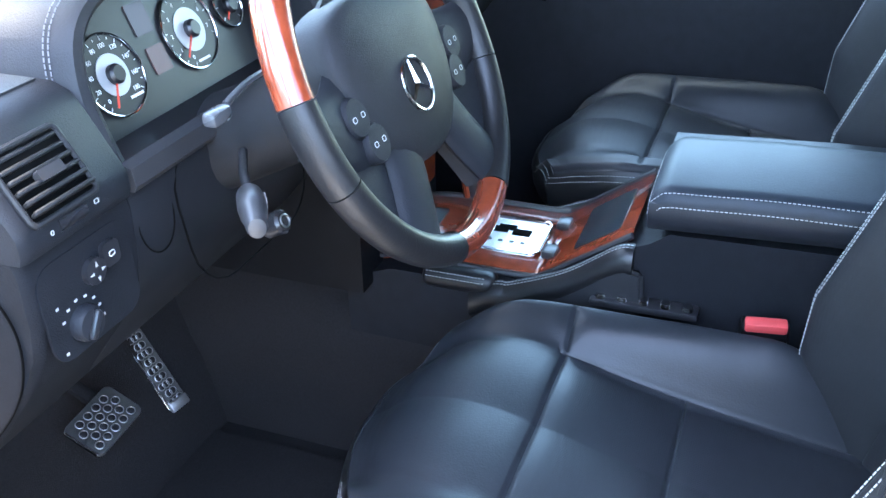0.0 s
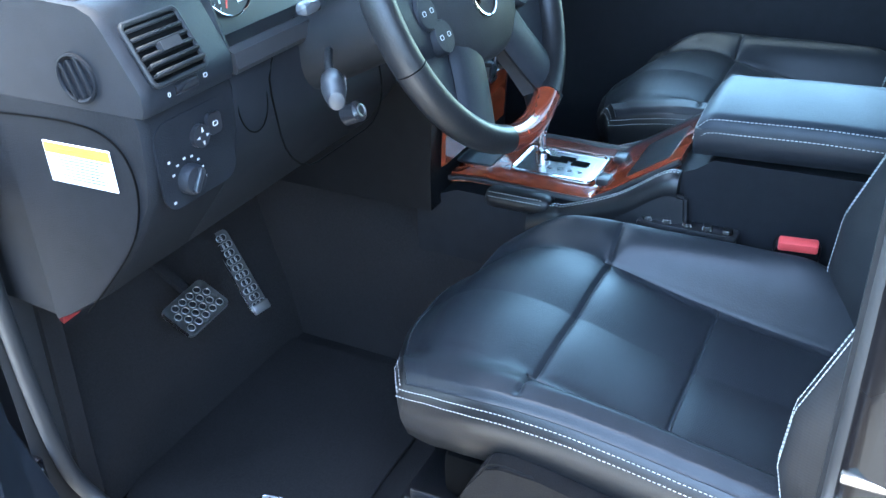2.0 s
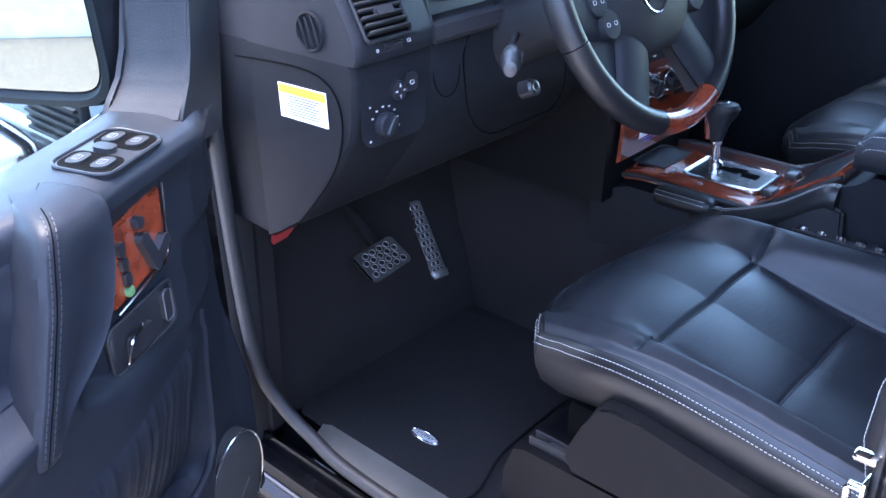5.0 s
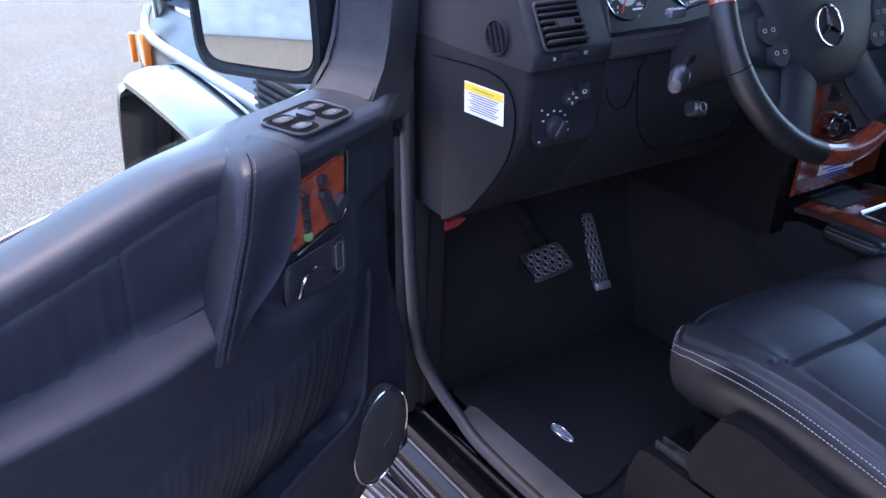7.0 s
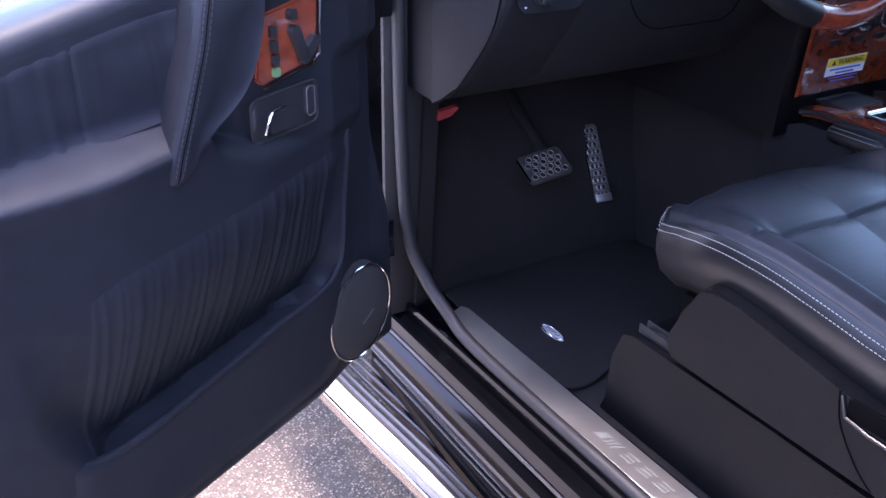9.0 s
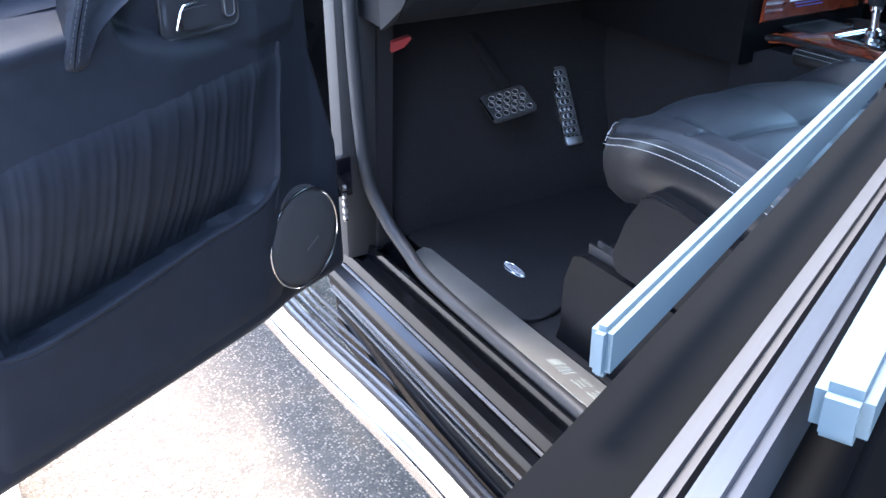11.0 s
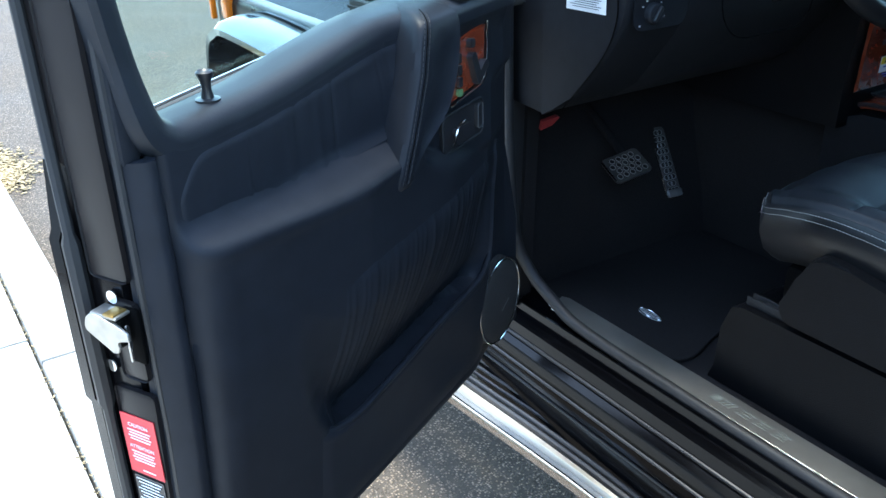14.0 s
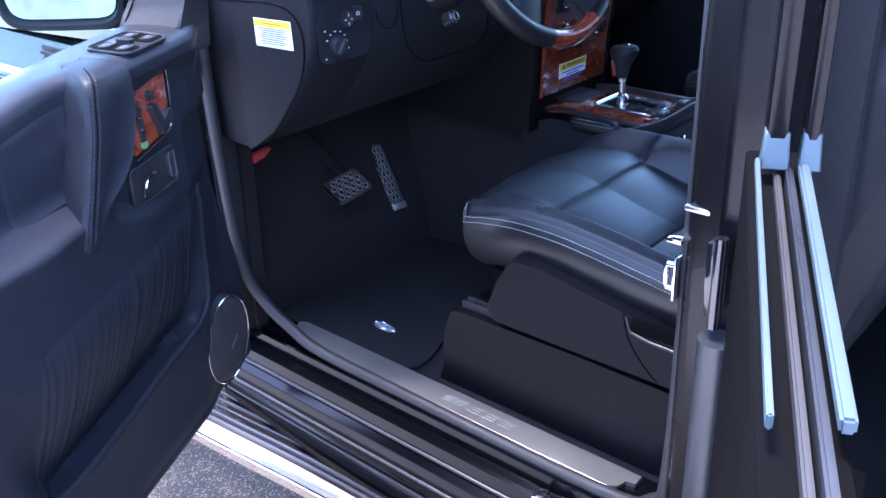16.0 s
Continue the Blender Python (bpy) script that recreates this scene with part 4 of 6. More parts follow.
# window switches
SW = DOOR @ plane_pose((0.297, 0.050, 1.2482), (-1, 0, 0), (0, -1, 0.10))
SWM = plane_pose(SW.translation, SW.to_3x3() @ Vector((1, 0, 0)), SW.to_3x3() @ Vector((0, 1, 0)))
sp = plate("switch_panel", SWM @ Matrix.Translation((0, 0, 0.0015)), 0.106, 0.062, 0.012, PLASTIC_SMOOTH, door, "black window switch panel", 0.016)
frame_ring("switch_surround", SWM @ Matrix.Translation((0, 0, 0.0015)), 0.107, 0.063, 0.016, 0.0022, SHELFSKIN, sp)
for sx in (-1, 1):
    # near-black plate paints the shade of the well
    plate("switch_well_shade", SWM @ Matrix.Translation((sx * 0.0295, 0, 0.0022)), 0.040, 0.054, 0.003, SHADE_SEAM, sp, "", 0.010)
    for sy in (-1, 1):
        mm = SWM @ Matrix.Translation((sx * 0.0295, sy * 0.0130, 0.0040)) @ Euler((radians(-6), 0, 0)).to_matrix().to_4x4()
        key = plate("window_switch", mm, 0.027, 0.018, 0.004, PLASTIC, sp, "gloss black rocker switch", 0.0085)
        frame_ring("switch_symbol", mm @ Matrix.Translation((0, 0.001, 0.0002)), 0.0105, 0.0075, 0.002, 0.0004, GREYTHREAD, key)
        bars("symbol_line", mm @ Matrix.Translation((0, 0.001, 0.0002)), [(0, 0, 0.0095, 0.0005)], GREYTHREAD, key)
plate("lock_switch", SWM @ Matrix.Translation((0.0, 0.004, 0.0065)), 0.016, 0.022, 0.006, PLASTIC_SMOOTH, sp, "", 0.006)
# wood panel with seat switches
WM = plane_pose(DOOR @ Vector((0.318, 0.0755, 1.161)), DOOR.to_3x3() @ Vector((-1, 0, 0)), (0, 0, 1))
bm = bmesh.new()
WOUT = [(0.056, 0.042), (0.050, -0.030), (0.036, -0.038), (-0.050, -0.048), (-0.058, -0.040), (-0.052, 0.022), (-0.046, 0.030)]
prism(bm, [(x, y, 0) for x, y in WOUT], (0, 0, -1), 0.012)
bmesh.ops.bevel(bm, geom=bm.edges[:], offset=0.003, segments=2, affect="EDGES")
bm.transform(WM)
wp = part("wood_panel", bm, WOOD, door, "polished burl wood switch panel")
bm = bmesh.new()
tube(bm, [WM @ Vector((x, y, 0.001)) for x, y in ((0.058, 0.043), (0.052, -0.031), (0.038, -0.040), (-0.050, -0.051))], 0.0017, 8)
part("chrome_edge", bm, CHROME, wp, "bright chrome edge strip")
plate("seat_base_switch", WM @ Matrix.Translation((0.012, -0.012, 0.009)) @ Euler((0, 0, radians(115))).to_matrix().to_4x4(), 0.050, 0.014, 0.010, PLASTIC_SMOOTH, wp, "black seat shaped switch", 0.006)
plate("seat_back_switch", WM @ Matrix.Translation((0.032, -0.018, 0.009)) @ Euler((0, 0, radians(35))).to_matrix().to_4x4(), 0.032, 0.014, 0.010, PLASTIC_SMOOTH, wp, "", 0.006)
plate("headrest_switch", WM @ Matrix.Translation((0.002, 0.024, 0.008)), 0.012, 0.012, 0.009, PLASTIC_SMOOTH, wp, "", 0.004)
for k in range(3):
    plate("memory_button", WM @ Matrix.Translation((-0.030 + 0.001 * k, 0.010 - 0.016 * k, 0.005)), 0.010, 0.013, 0.006, PLASTIC_SMOOTH, wp, "", 0.002)
plate("memory_set_button", WM @ Matrix.Translation((-0.028, -0.036, 0.005)), 0.010, 0.010, 0.006, GREEN, wp, "pale green button", 0.003)
# release handle in its recess
LM = plane_pose(DOOR @ Vector((0.331, 0.0745, 1.0745)), DOOR.to_3x3() @ Vector((-1, 0, 0)), (0, 0, 1))
rb = plate("release_recess", LM, 0.116, 0.050, 0.010, PLASTIC_SMOOTH, door, "gloss black handle recess", 0.010)
frame_ring("recess_edge", LM, 0.118, 0.052, 0.011, 0.0022, PLASTIC, rb)
bm = bmesh.new()
tube(bm, [LM @ Vector(p) for p in ((-0.045, -0.014, 0.008), (-0.040, 0.006, 0.012), (-0.036, 0.011, 0.012), (-0.014, 0.013, 0.010))], 0.0020, 8)
part("release_lever", bm, CHROME, rb, "chrome release lever")
plate("lever_blade", LM @ Matrix.Translation((-0.012, -0.006, 0.007)), 0.045, 0.022, 0.006, PLASTIC_SMOOTH, rb, "", 0.006)
plate("lock_rocker", LM @ Matrix.Translation((0.040, 0.004, 0.006)), 0.014, 0.034, 0.006, PLASTIC_SMOOTH, rb, "", 0.005)
frame_ring("rocker_edge", LM @ Matrix.Translation((0.040, 0.004, 0.006)), 0.015, 0.035, 0.005, 0.0010, SWITCHGREY, rb)
# lower pleated pocket wall
rnd = random.Random(11)
pl_folds = [(0.20 + 0.0120 * k + rnd.uniform(-0.004, 0.004), rnd.uniform(0.0034, 0.0060), rnd.uniform(0.0025, 0.0070), rnd.uniform(-0.05, 0.05)) for k in range(44)]


def pleat_face(a, b):
    z = 0.76 + 0.225 * b
    u0 = interp(z, FRONTU)
    u = u0 + (0.715 - u0) * a
    n = trim_n(u, z) + 0.0025 - 0.0060 * smooth01(a, 0.78, 0.97)
    fade = smooth01(a, 0.03, 0.14) * (1 - smooth01(a, 0.86, 0.97)) * (1 - 0.8 * smooth01(b, 0.70, 1.0))
    for c, w, h, sl in pl_folds:
        n += 0.28 * fade * h * math.exp(-(((u - c - sl * (z - 0.85)) / w) ** 2))
    n += 0.0035 * (1 - smooth01(a, 0.0, 0.010))
    n -= 0.006 * smooth01(b, 0.90, 1.0)
    return Vector((u, n, z))


bm = bmesh.new()
slab(bm, pleat_face, 260, 20, (0, -0.010, 0))
dpart("pleated_pocket_wall", bm, DOORSKIN, "black finely pleated leather")
# map pocket
def pocket_face(a, b):
    u = 0.182 + 0.520 * a
    top = interp(u, LIPZ)
    z = 0.606 + (top - 0.606) * b
    out = smooth01(a, 0.0, 0.06) * (1 - smooth01(a, 0.93, 1.0)) * smooth01(b, 0.0, 0.25)
    n = trim_base(u, min(z, 0.80)) - 0.003 + 0.0075 * out
    n -= 0.004 * smooth01(b, 0.95, 1.0) ** 2
    return Vector((u, n, z))


bm = bmesh.new()
slab(bm, pocket_face, 70, 24, (0, -0.006, 0))
dpart("map_pocket", bm, DOORSKIN, "black map pocket front")
# rolled edge of the pocket and of the pleated panel
bm = bmesh.new()
edge = spline([(interp(z, FRONTU) - 0.006, trim_base(interp(z, FRONTU) - 0.006, z) - 0.0015, z) for z in (0.985, 0.95, 0.91, 0.87, 0.835)] + [(0.210, trim_base(0.210, 0.76) + 0.001, 0.805)] + [(u, trim_base(u, 0.76) + 0.0005 - 0.007 * smooth01(u, 0.62, 0.69), interp(u, LIPZ)) for u in (0.228, 0.255, 0.30, 0.38, 0.51, 0.60, 0.65, 0.685, 0.70)], 6)
tube(bm, edge, 0.0052, 10)
dpart("pocket_edge", bm, DOORSKIN, "rolled black pocket edge")
# loudspeaker
SPM = plane_pose(DOOR @ Vector((0.154, 0.046, 0.705)), DOOR.to_3x3() @ Vector((-1, 0, 0.0)), (0, 0, 1))
bm = bmesh.new()
lathe(bm, [(0.0005, 0.003), (0.058, 0.002), (0.071, 0.0), (0.077, -0.006), (0.079, -0.02)], SPM, 44)
spk = part("loudspeaker_grille", bm, GRILLE, door, "black loudspeaker grille")
bm = bmesh.new()
tube(bm, [SPM @ Vector((0.0755 * math.cos(a), 0.0755 * math.sin(a), -0.001)) for a in [2 * math.pi * k / 56 for k in range(56)]], 0.0019, 8, True)
part("chrome_ring", bm, CHROME, spk, "thin chrome ring")
bars("emblem_plate", SPM @ Matrix.Translation((0.012, -0.012, 0.003)) @ Euler((0, 0, radians(25))).to_matrix().to_4x4(), [(0, 0, 0.03, 0.003)], SATIN, spk)
# lock knob
bm = bmesh.new()
lathe(bm, [(0.0125, 0.0), (0.0125, 0.0025), (0.0065, 0.0035), (0.0048, 0.012), (0.0056, 0.020), (0.0085, 0.026), (0.0088, 0.029), (0.0070, 0.0305), (0.0045, 0.0285), (0.001, 0.028)], Matrix.Translation(dpoint(0.758, -0.004, 1.231)), 18)
part("lock_knob", bm, PLASTIC_SMOOTH, door, "black lock pin")
# latch, screws, stickers on the door end
bm = bmesh.new()
LATCH = [(-0.0506, 1.035), (-0.048, 1.041), (-0.0423, 1.0462), (-0.0331, 1.0480), (-0.014, 1.0425), (0.0012, 1.0356), (0.0021, 1.0272), (-0.0059, 1.0268), (-0.0110, 1.0250), (-0.0139, 1.022), (-0.0117, 1.0175), (-0.0150, 1.0100), (-0.0207, 1.0087), (-0.0499, 1.0263), (-0.0515, 1.031)]
prism(bm, [(0.916, n, z) for n, z in LATCH], (-1, 0, 0), 0.0035)
bmesh.ops.bevel(bm, geom=bm.edges[:], offset=0.0008, segments=1, affect="EDGES")
box(bm, (0.905, -0.026, 1.0475), (0.020, 0.030, 0.003), 0.001)
latch = dpart("latch", bm, LATCHSTEEL, "zinc plated steel door latch")
bm = bmesh.new()
box(bm, (0.904, -0.022, 1.026), (0.020, 0.004, 0.034), 0.001)
dpart("latch_pawl", bm, STEEL, "", latch)
# near-black block paints the shade inside the latch mouth
dbox("latch_mouth_shade", (0.894, -0.012, 1.020), (0.006, 0.020, 0.062), SHADE_SEAM, 0.004, "", latch)
dbox("latch_strip", (0.906, -0.020, 1.0495), (0.018, 0.012, 0.0025), BRASS, 0.0006, "dull brass strip", latch)
dbox("latch_stem", (0.908, -0.006, 1.020), (0.004, 0.003, 0.040), STEEL, 0.001, "", latch)
for z, n in ((1.057, -0.0313), (0.9735, -0.0521)):
    bm = bmesh.new()
    SCM = plane_pose(dpoint(0.8950, n, z), (0, 0, 1), DOOR.to_3x3() @ Vector((0, 1, 0)))
    lathe(bm, [(0.0070, 0.0), (0.0066, 0.0022), (0.0045, 0.0036), (0.001, 0.004)], SCM, 18)
    scr = part("screw", bm, CHROME, door, "bright cross-head screw")
    bm = bmesh.new()
    for turn_ in (25, 115):
        box(bm, (0, 0, 0.0040), (0.0070, 0.0014, 0.0008), 0, Euler((0, 0, radians(turn_))).to_matrix().to_4x4())
    bm.transform(SCM)
    # slot shade as near-black bars on the screw head
    part("screw_slot_shade", bm, SHADE_SEAM, scr, smooth=False)
LB = plane_pose(dpoint(0.8965, -0.031, 0.880), DOOR.to_3x3() @ Vector((0, 1, 0)), (0, 0, 1))
lab = plate("warning_sticker", LB, 0.048, 0.076, 0.001, REDLABEL, door, "red sticker with white print", 0.001)
letters("caution_heading", "CAUTION", 0.0062, LB @ Matrix.Translation((0, 0.026, 0.0006)), WHITE, lab)
letters("attention_heading", "ATTENTION", 0.0062, LB @ Matrix.Translation((0, -0.002, 0.0006)), WHITE, lab)
bars("small_print", LB @ Matrix.Translation((0, 0, 0.0004)), [(0, 0.0195 - 0.0038 * k, 0.032 - 0.004 * (k % 2), 0.0014) for k in range(4)] + [(0, -0.0085 - 0.0038 * k, 0.032 - 0.004 * (k % 2), 0.0014) for k in range(4)] + [(0.004, -0.032, 0.018, 0.0014)], WHITE, lab)
L2 = plane_pose(dpoint(0.8965, -0.031, 0.814), DOOR.to_3x3() @ Vector((0, 1, 0)), (0, 0, 1))
lb2 = plate("data_sticker", L2, 0.042, 0.048, 0.001, PLASTIC_SMOOTH, door, "black sticker with fine white print", 0.001)
bars("small_print", L2 @ Matrix.Translation((0, 0, 0.0004)), [(0, 0.020 - 0.0044 * k, 0.036 - 0.005 * (k % 3), 0.0013) for k in range(10)], WHITE, lb2)
L3 = plane_pose(dpoint(0.8965, -0.031, 0.752), DOOR.to_3x3() @ Vector((0, 1, 0)), (0, 0, 1))
lb3 = plate("tyre_sticker", L3, 0.042, 0.064, 0.001, CREAM, door, "cream and yellow sticker with dark print", 0.001)
bars("small_print", L3 @ Matrix.Translation((0, 0, 0.0004)), [(0, 0.022 - 0.006 * k, 0.034 - 0.006 * (k % 2), 0.0022) for k in range(8)], PLASTIC_SMOOTH, lb3)
# wing mirror
MIRM = plane_pose((-1.041, 1.005, 1.335), (0.36, -0.92, 0.05), (0, 0, 1))
bm = bmesh.new()
prof = []
for w, h, d in ((0.222, 0.190, 0.0), (0.236, 0.204, 0.010), (0.252, 0.220, 0.008), (0.264, 0.228, -0.012), (0.252, 0.215, -0.05), (0.17, 0.15, -0.085)):
    ring = []
    for k in range(32):
        a = 2 * math.pi * k / 32
        c, s = math.cos(a), math.sin(a)
        ring.append(MIRM @ Vector((w / 2 * math.copysign(abs(c) ** 0.35, c), h / 2 * math.copysign(abs(s) ** 0.35, s), d)))
    prof.append(ring)
loft(bm, prof)
hs = part("mirror_housing", bm, FOOTPLASTIC, door, "black plastic mirror housing")
bm = bmesh.new()
prism(bm, [MIRM @ Vector((0.218 / 2 * math.copysign(abs(math.cos(a)) ** 0.3, math.cos(a)), 0.186 / 2 * math.copysign(abs(math.sin(a)) ** 0.3, math.sin(a)), 0.003)) for a in [2 * math.pi * k / 32 for k in range(32)]], MIRM.to_3x3() @ Vector((0, 0, -1)), 0.004)
part("mirror_glass", bm, MIRRORGLASS, hs, "mirror glass")
beam("mirror_arm", DOOR @ Vector((0.08, -0.07, 1.30)), (-1.02, 1.03, 1.30), 0.06, 0.05, PAINT, door)
beam("mirror_stay", DOOR @ Vector((0.10, -0.06, 1.36)), (-0.985, 0.93, 1.32), 0.012, 0.03, CHROME, door)

# ---- seats ----
def build_seat(base):
    """A leather car seat, x sideways from its middle, y ahead, z up; base is its Empty."""
    hw = 0.213
    centre = [(-0.05, 0.815), (0.05, 0.826), (0.11, 0.834), (0.246, 0.854), (0.34, 0.878), (0.41, 0.899), (0.47, 0.910), (0.52, 0.909), (0.555, 0.900), (0.585, 0.884), (0.608, 0.860), (0.622, 0.835)]
    edges = [(-0.05, 0.850), (0.11, 0.876), (0.246, 0.900), (0.34, 0.912), (0.42, 0.914), (0.50, 0.904), (0.55, 0.896), (0.585, 0.889), (0.612, 0.882), (0.622, 0.874)]

    def soft(v, table):
        return sum(interp(v + d, table) for d in (-0.030, -0.018, -0.006, 0.006, 0.018, 0.030)) / 6

    def plan(a, b):
        s = 2 * a - 1
        front = 0.622 - 0.066 * abs(s) ** 2.3
        y = -0.02 + 0.45 * b / 0.68 if b < 0.68 else 0.43 + (front - 0.43) * (b - 0.68) / 0.32
        w = hw * (1 - 0.14 * smooth01(y, 0.43, 0.60)) * (1 + 0.02 * math.sin(math.pi * b))
        return s, s * w, y, front

    def top(a, b):
        s, x, y, front = plan(a, b)
        ys = y + (0.622 - front) * smooth01(b, 0.60, 0.98)
        bol = smooth01(abs(s), 0.60, 0.86)
        z = soft(ys, centre) * (1 - bol) + soft(ys, edges) * bol
        z += 0.007 * math.exp(-(((s + 0.84) / 0.10) ** 2)) * (1 - smooth01(y, 0.45, 0.60))
        z -= 0.010 * smooth01(abs(s), 0.94, 1.0) ** 1.5
        inner = smooth01(s, 0.665, 0.95) * smooth01(y, 0.0, 0.16) * (1 - smooth01(y, 0.47, 0.60))
        z += inner * (max(z, 0.934 - 0.012 * smooth01(s, 0.95, 1.0)) - z)
        z += 0.004 * math.sin(math.pi * min(1, max(0, (abs(s) * hw) / 0.145)))
        # sewn grooves
        xs, g = abs(s) * hw, 0.0
        cross = y - 0.404
        if y < 0.412:
            g = max(math.exp(-(((xs - 0.144) / 0.0042) ** 2)), 0.55 * math.exp(-(((xs - 0.144) / 0.014) ** 2)))
        g = max(g, math.exp(-((cross / 0.0045) ** 2)), 0.45 * math.exp(-((cross / 0.014) ** 2)))
        if xs < 0.146:
            g = max(g, math.exp(-(((y - 0.246) / 0.0045) ** 2)), 0.55 * math.exp(-(((y - 0.246) / 0.016) ** 2)))
        z -= 0.0070 * g * (1 - smooth01(abs(s), 0.88, 0.97))
        # soft creases of use
        z += 0.0012 * noise.noise(Vector((x * 9, y * 11, 3.1)))
        z += 0.0007 * noise.noise(Vector((x * 16 + y * 22, y * 46, 7.7))) * smooth01(-s, 0.45, 0.75)
        return Vector((x, y, z))

    bm = bmesh.new()
    slab(bm, top, 212, 250, (0, 0, -0.035))
    for f in bm.faces:
        c = f.calc_center_median()
        f.material_index = 1 if abs(c.x) < 0.143 and c.y < 0.407 and c.z > 0.81 else 0
    cushion = part("cushion", bm, [LEATHER, LEATHER_PERF], base, "black leather cushion with perforated middle")
    # side and front band below the sewn edge
    edge = [top(0.0, k / 40) for k in range(41)] + [top(k / 30, 1.0) for k in range(1, 31)] + [top(1.0, 1 - k / 40) for k in range(1, 41)]
    ctr = Vector((0, 0.28, 0))
    rings = []
    for p in edge:
        o = Vector((p.x - ctr.x, 0.6 * (p.y - ctr.y), 0)).normalized()
        lo = max(0.775, p.z - 0.10)
        h = p.z - lo
        rings.append([p + o * 0.001, p + o * 0.009 + Vector((0, 0, -0.10 * h)), p + o * 0.014 + Vector((0, 0, -0.3 * h)), p + o * 0.012 + Vector((0, 0, -0.55 * h)), p + o * 0.003 + Vector((0, 0, -0.85 * h)), p - o * 0.012 + Vector((0, 0, -h)), p - o * 0.05 + Vector((0, 0, -h)), p - o * 0.05 + Vector((0, 0, -0.6 * h))])
    bm = bmesh.new()
    loft(bm, rings)
    part("side_band", bm, LEATHER_SIDE, base, "black leather side band")
    bm = bmesh.new()
    for off, dz in ((0.0088, -0.0060), (0.0132, -0.0155)):
        path = []
        for p in edge[4:47]:
            o = Vector((p.x - ctr.x, 0.6 * (p.y - ctr.y), 0)).normalized()
            path.append(p + o * off + Vector((0, 0, dz)))
        dashes(bm, path, 0.0034, 0.0022, 0.00048)
    part("stitching", bm, STITCH, base, "white contrast stitching")
    bm = bmesh.new()
    dashes(bm, [top(0.984, 0.06 + 0.86 * k / 50) + Vector((0, 0, 0.0006)) for k in range(51)], 0.0036, 0.0020, 0.0005)
    part("crest_stitching", bm, STITCH, base, "white contrast stitching")
    # backrest
    rec = radians(20)

    def back(a, b):
        s = 2 * a - 1
        h = 0.74 * b - 0.02
        w = interp(b, [(0, 0.222), (0.08, 0.232), (0.25, 0.245), (0.6, 0.25), (0.85, 0.225), (1, 0.17)])
        fwd = interp(b, [(0, 0.30), (0.06, 0.62), (0.14, 0.86), (0.24, 1.0), (0.5, 1.0), (0.8, 0.6), (1, 0.2)])
        n = 0.010 + 0.150 * smooth01(abs(s), 0.50, 0.86) * fwd
        n -= 0.085 * (1 - math.sqrt(max(0.0, 1 - smooth01(abs(s), 0.84, 1.0) ** 2)))
        n -= 0.006 * math.exp(-(((abs(s) - 0.60) / 0.014) ** 2)) + 0.006 * (abs(s) < 0.6) * sum(math.exp(-(((b - c) / 0.006) ** 2)) for c in (0.22, 0.42, 0.62))
        y0, z0 = 0.018, 0.80
        return Vector((s * w, y0 - h * math.sin(rec) + n * math.cos(rec), z0 + h * math.cos(rec) + n * math.sin(rec)))

    bm = bmesh.new()
    slab(bm, back, 110, 70, (0, -0.10, -0.03))
    backrest = part("backrest", bm, LEATHER_BACK, base, "black perforated leather backrest")
    for a in (0.055, 0.945):
        bm = bmesh.new()
        for da in (0.0, 0.026):
            aa = a + (da if a < 0.5 else -da)
            dashes(bm, [back(aa, 0.02 + 0.9 * k / 60) + Vector((0, 0.0016, 0.0008)) for k in range(61)], 0.0042, 0.0018, 0.0007)
        part("back_stitching", bm, STITCH, backrest, "white contrast stitching")
    bm = bmesh.new()
    box(bm, (0, -0.30, 1.60), (0.26, 0.09, 0.17), 0.035, None, 3)
    part("headrest", bm, LEATHER, base)
    # plastic side cover, plinth and rails
    bm = bmesh.new()
    C = [(0.475, 0.735), (0.447, 0.795), (0.425, 0.838), (0.405, 0.846), (0.36, 0.842), (0.15, 0.806), (-0.02, 0.79), (-0.05, 0.71), (0.46, 0.71)]
    prism(bm, [(-0.252, y, z) for y, z in C], (1, 0, 0), 0.03)
    bmesh.ops.bevel(bm, geom=bm.edges[:], offset=0.005, segments=2, affect="EDGES")
    # door side in the shade-darkened plastic; the other cover has the plain one
    cover = part("side_cover", bm, SHADEPLASTIC, base, "grained black plastic side cover")
    bm = bmesh.new()
    prism(bm, [(0.252, y, z) for y, z in C], (-1, 0, 0), 0.03)
    bmesh.ops.bevel(bm, geom=bm.edges[:], offset=0.005, segments=2, affect="EDGES")
    part("side_cover", bm, PLASTIC, base, "grained black plastic side cover")
    bm = bmesh.new()
    # no hollow: a near-black block paints the shade of the recess
    box(bm, (-0.2495, 0.150, 0.800), (0.008, 0.085, 0.026), 0.0035)
    part("lever_recess_shade", bm, SHADE_SEAM, cover, "near-black block for the shade in the lever recess")
    bm = bmesh.new()
    tube(bm, [(-0.2535, 0.20, 0.812), (-0.2545, 0.19, 0.788), (-0.2545, 0.16, 0.7825), (-0.2545, 0.10, 0.780)], 0.0022, 8)
    part("recess_lip", bm, PLASTIC_SMOOTH, cover)
    bm = bmesh.new()
    tube(bm, spline([(-0.2528, 0.205, 0.815), (-0.2528, 0.195, 0.775), (-0.2528, 0.165, 0.735), (-0.2528, 0.14, 0.715)], 6), 0.0009, 6)
    part("cover_seam", bm, SHADE_SEAM, cover)
    bm = bmesh.new()
    P = [(0.625, 0.52), (0.612, 0.55), (0.604, 0.59), (0.598, 0.64), (0.580, 0.686), (0.560, 0.694), (0.30, 0.696), (-0.15, 0.690), (-0.16, 0.52)]
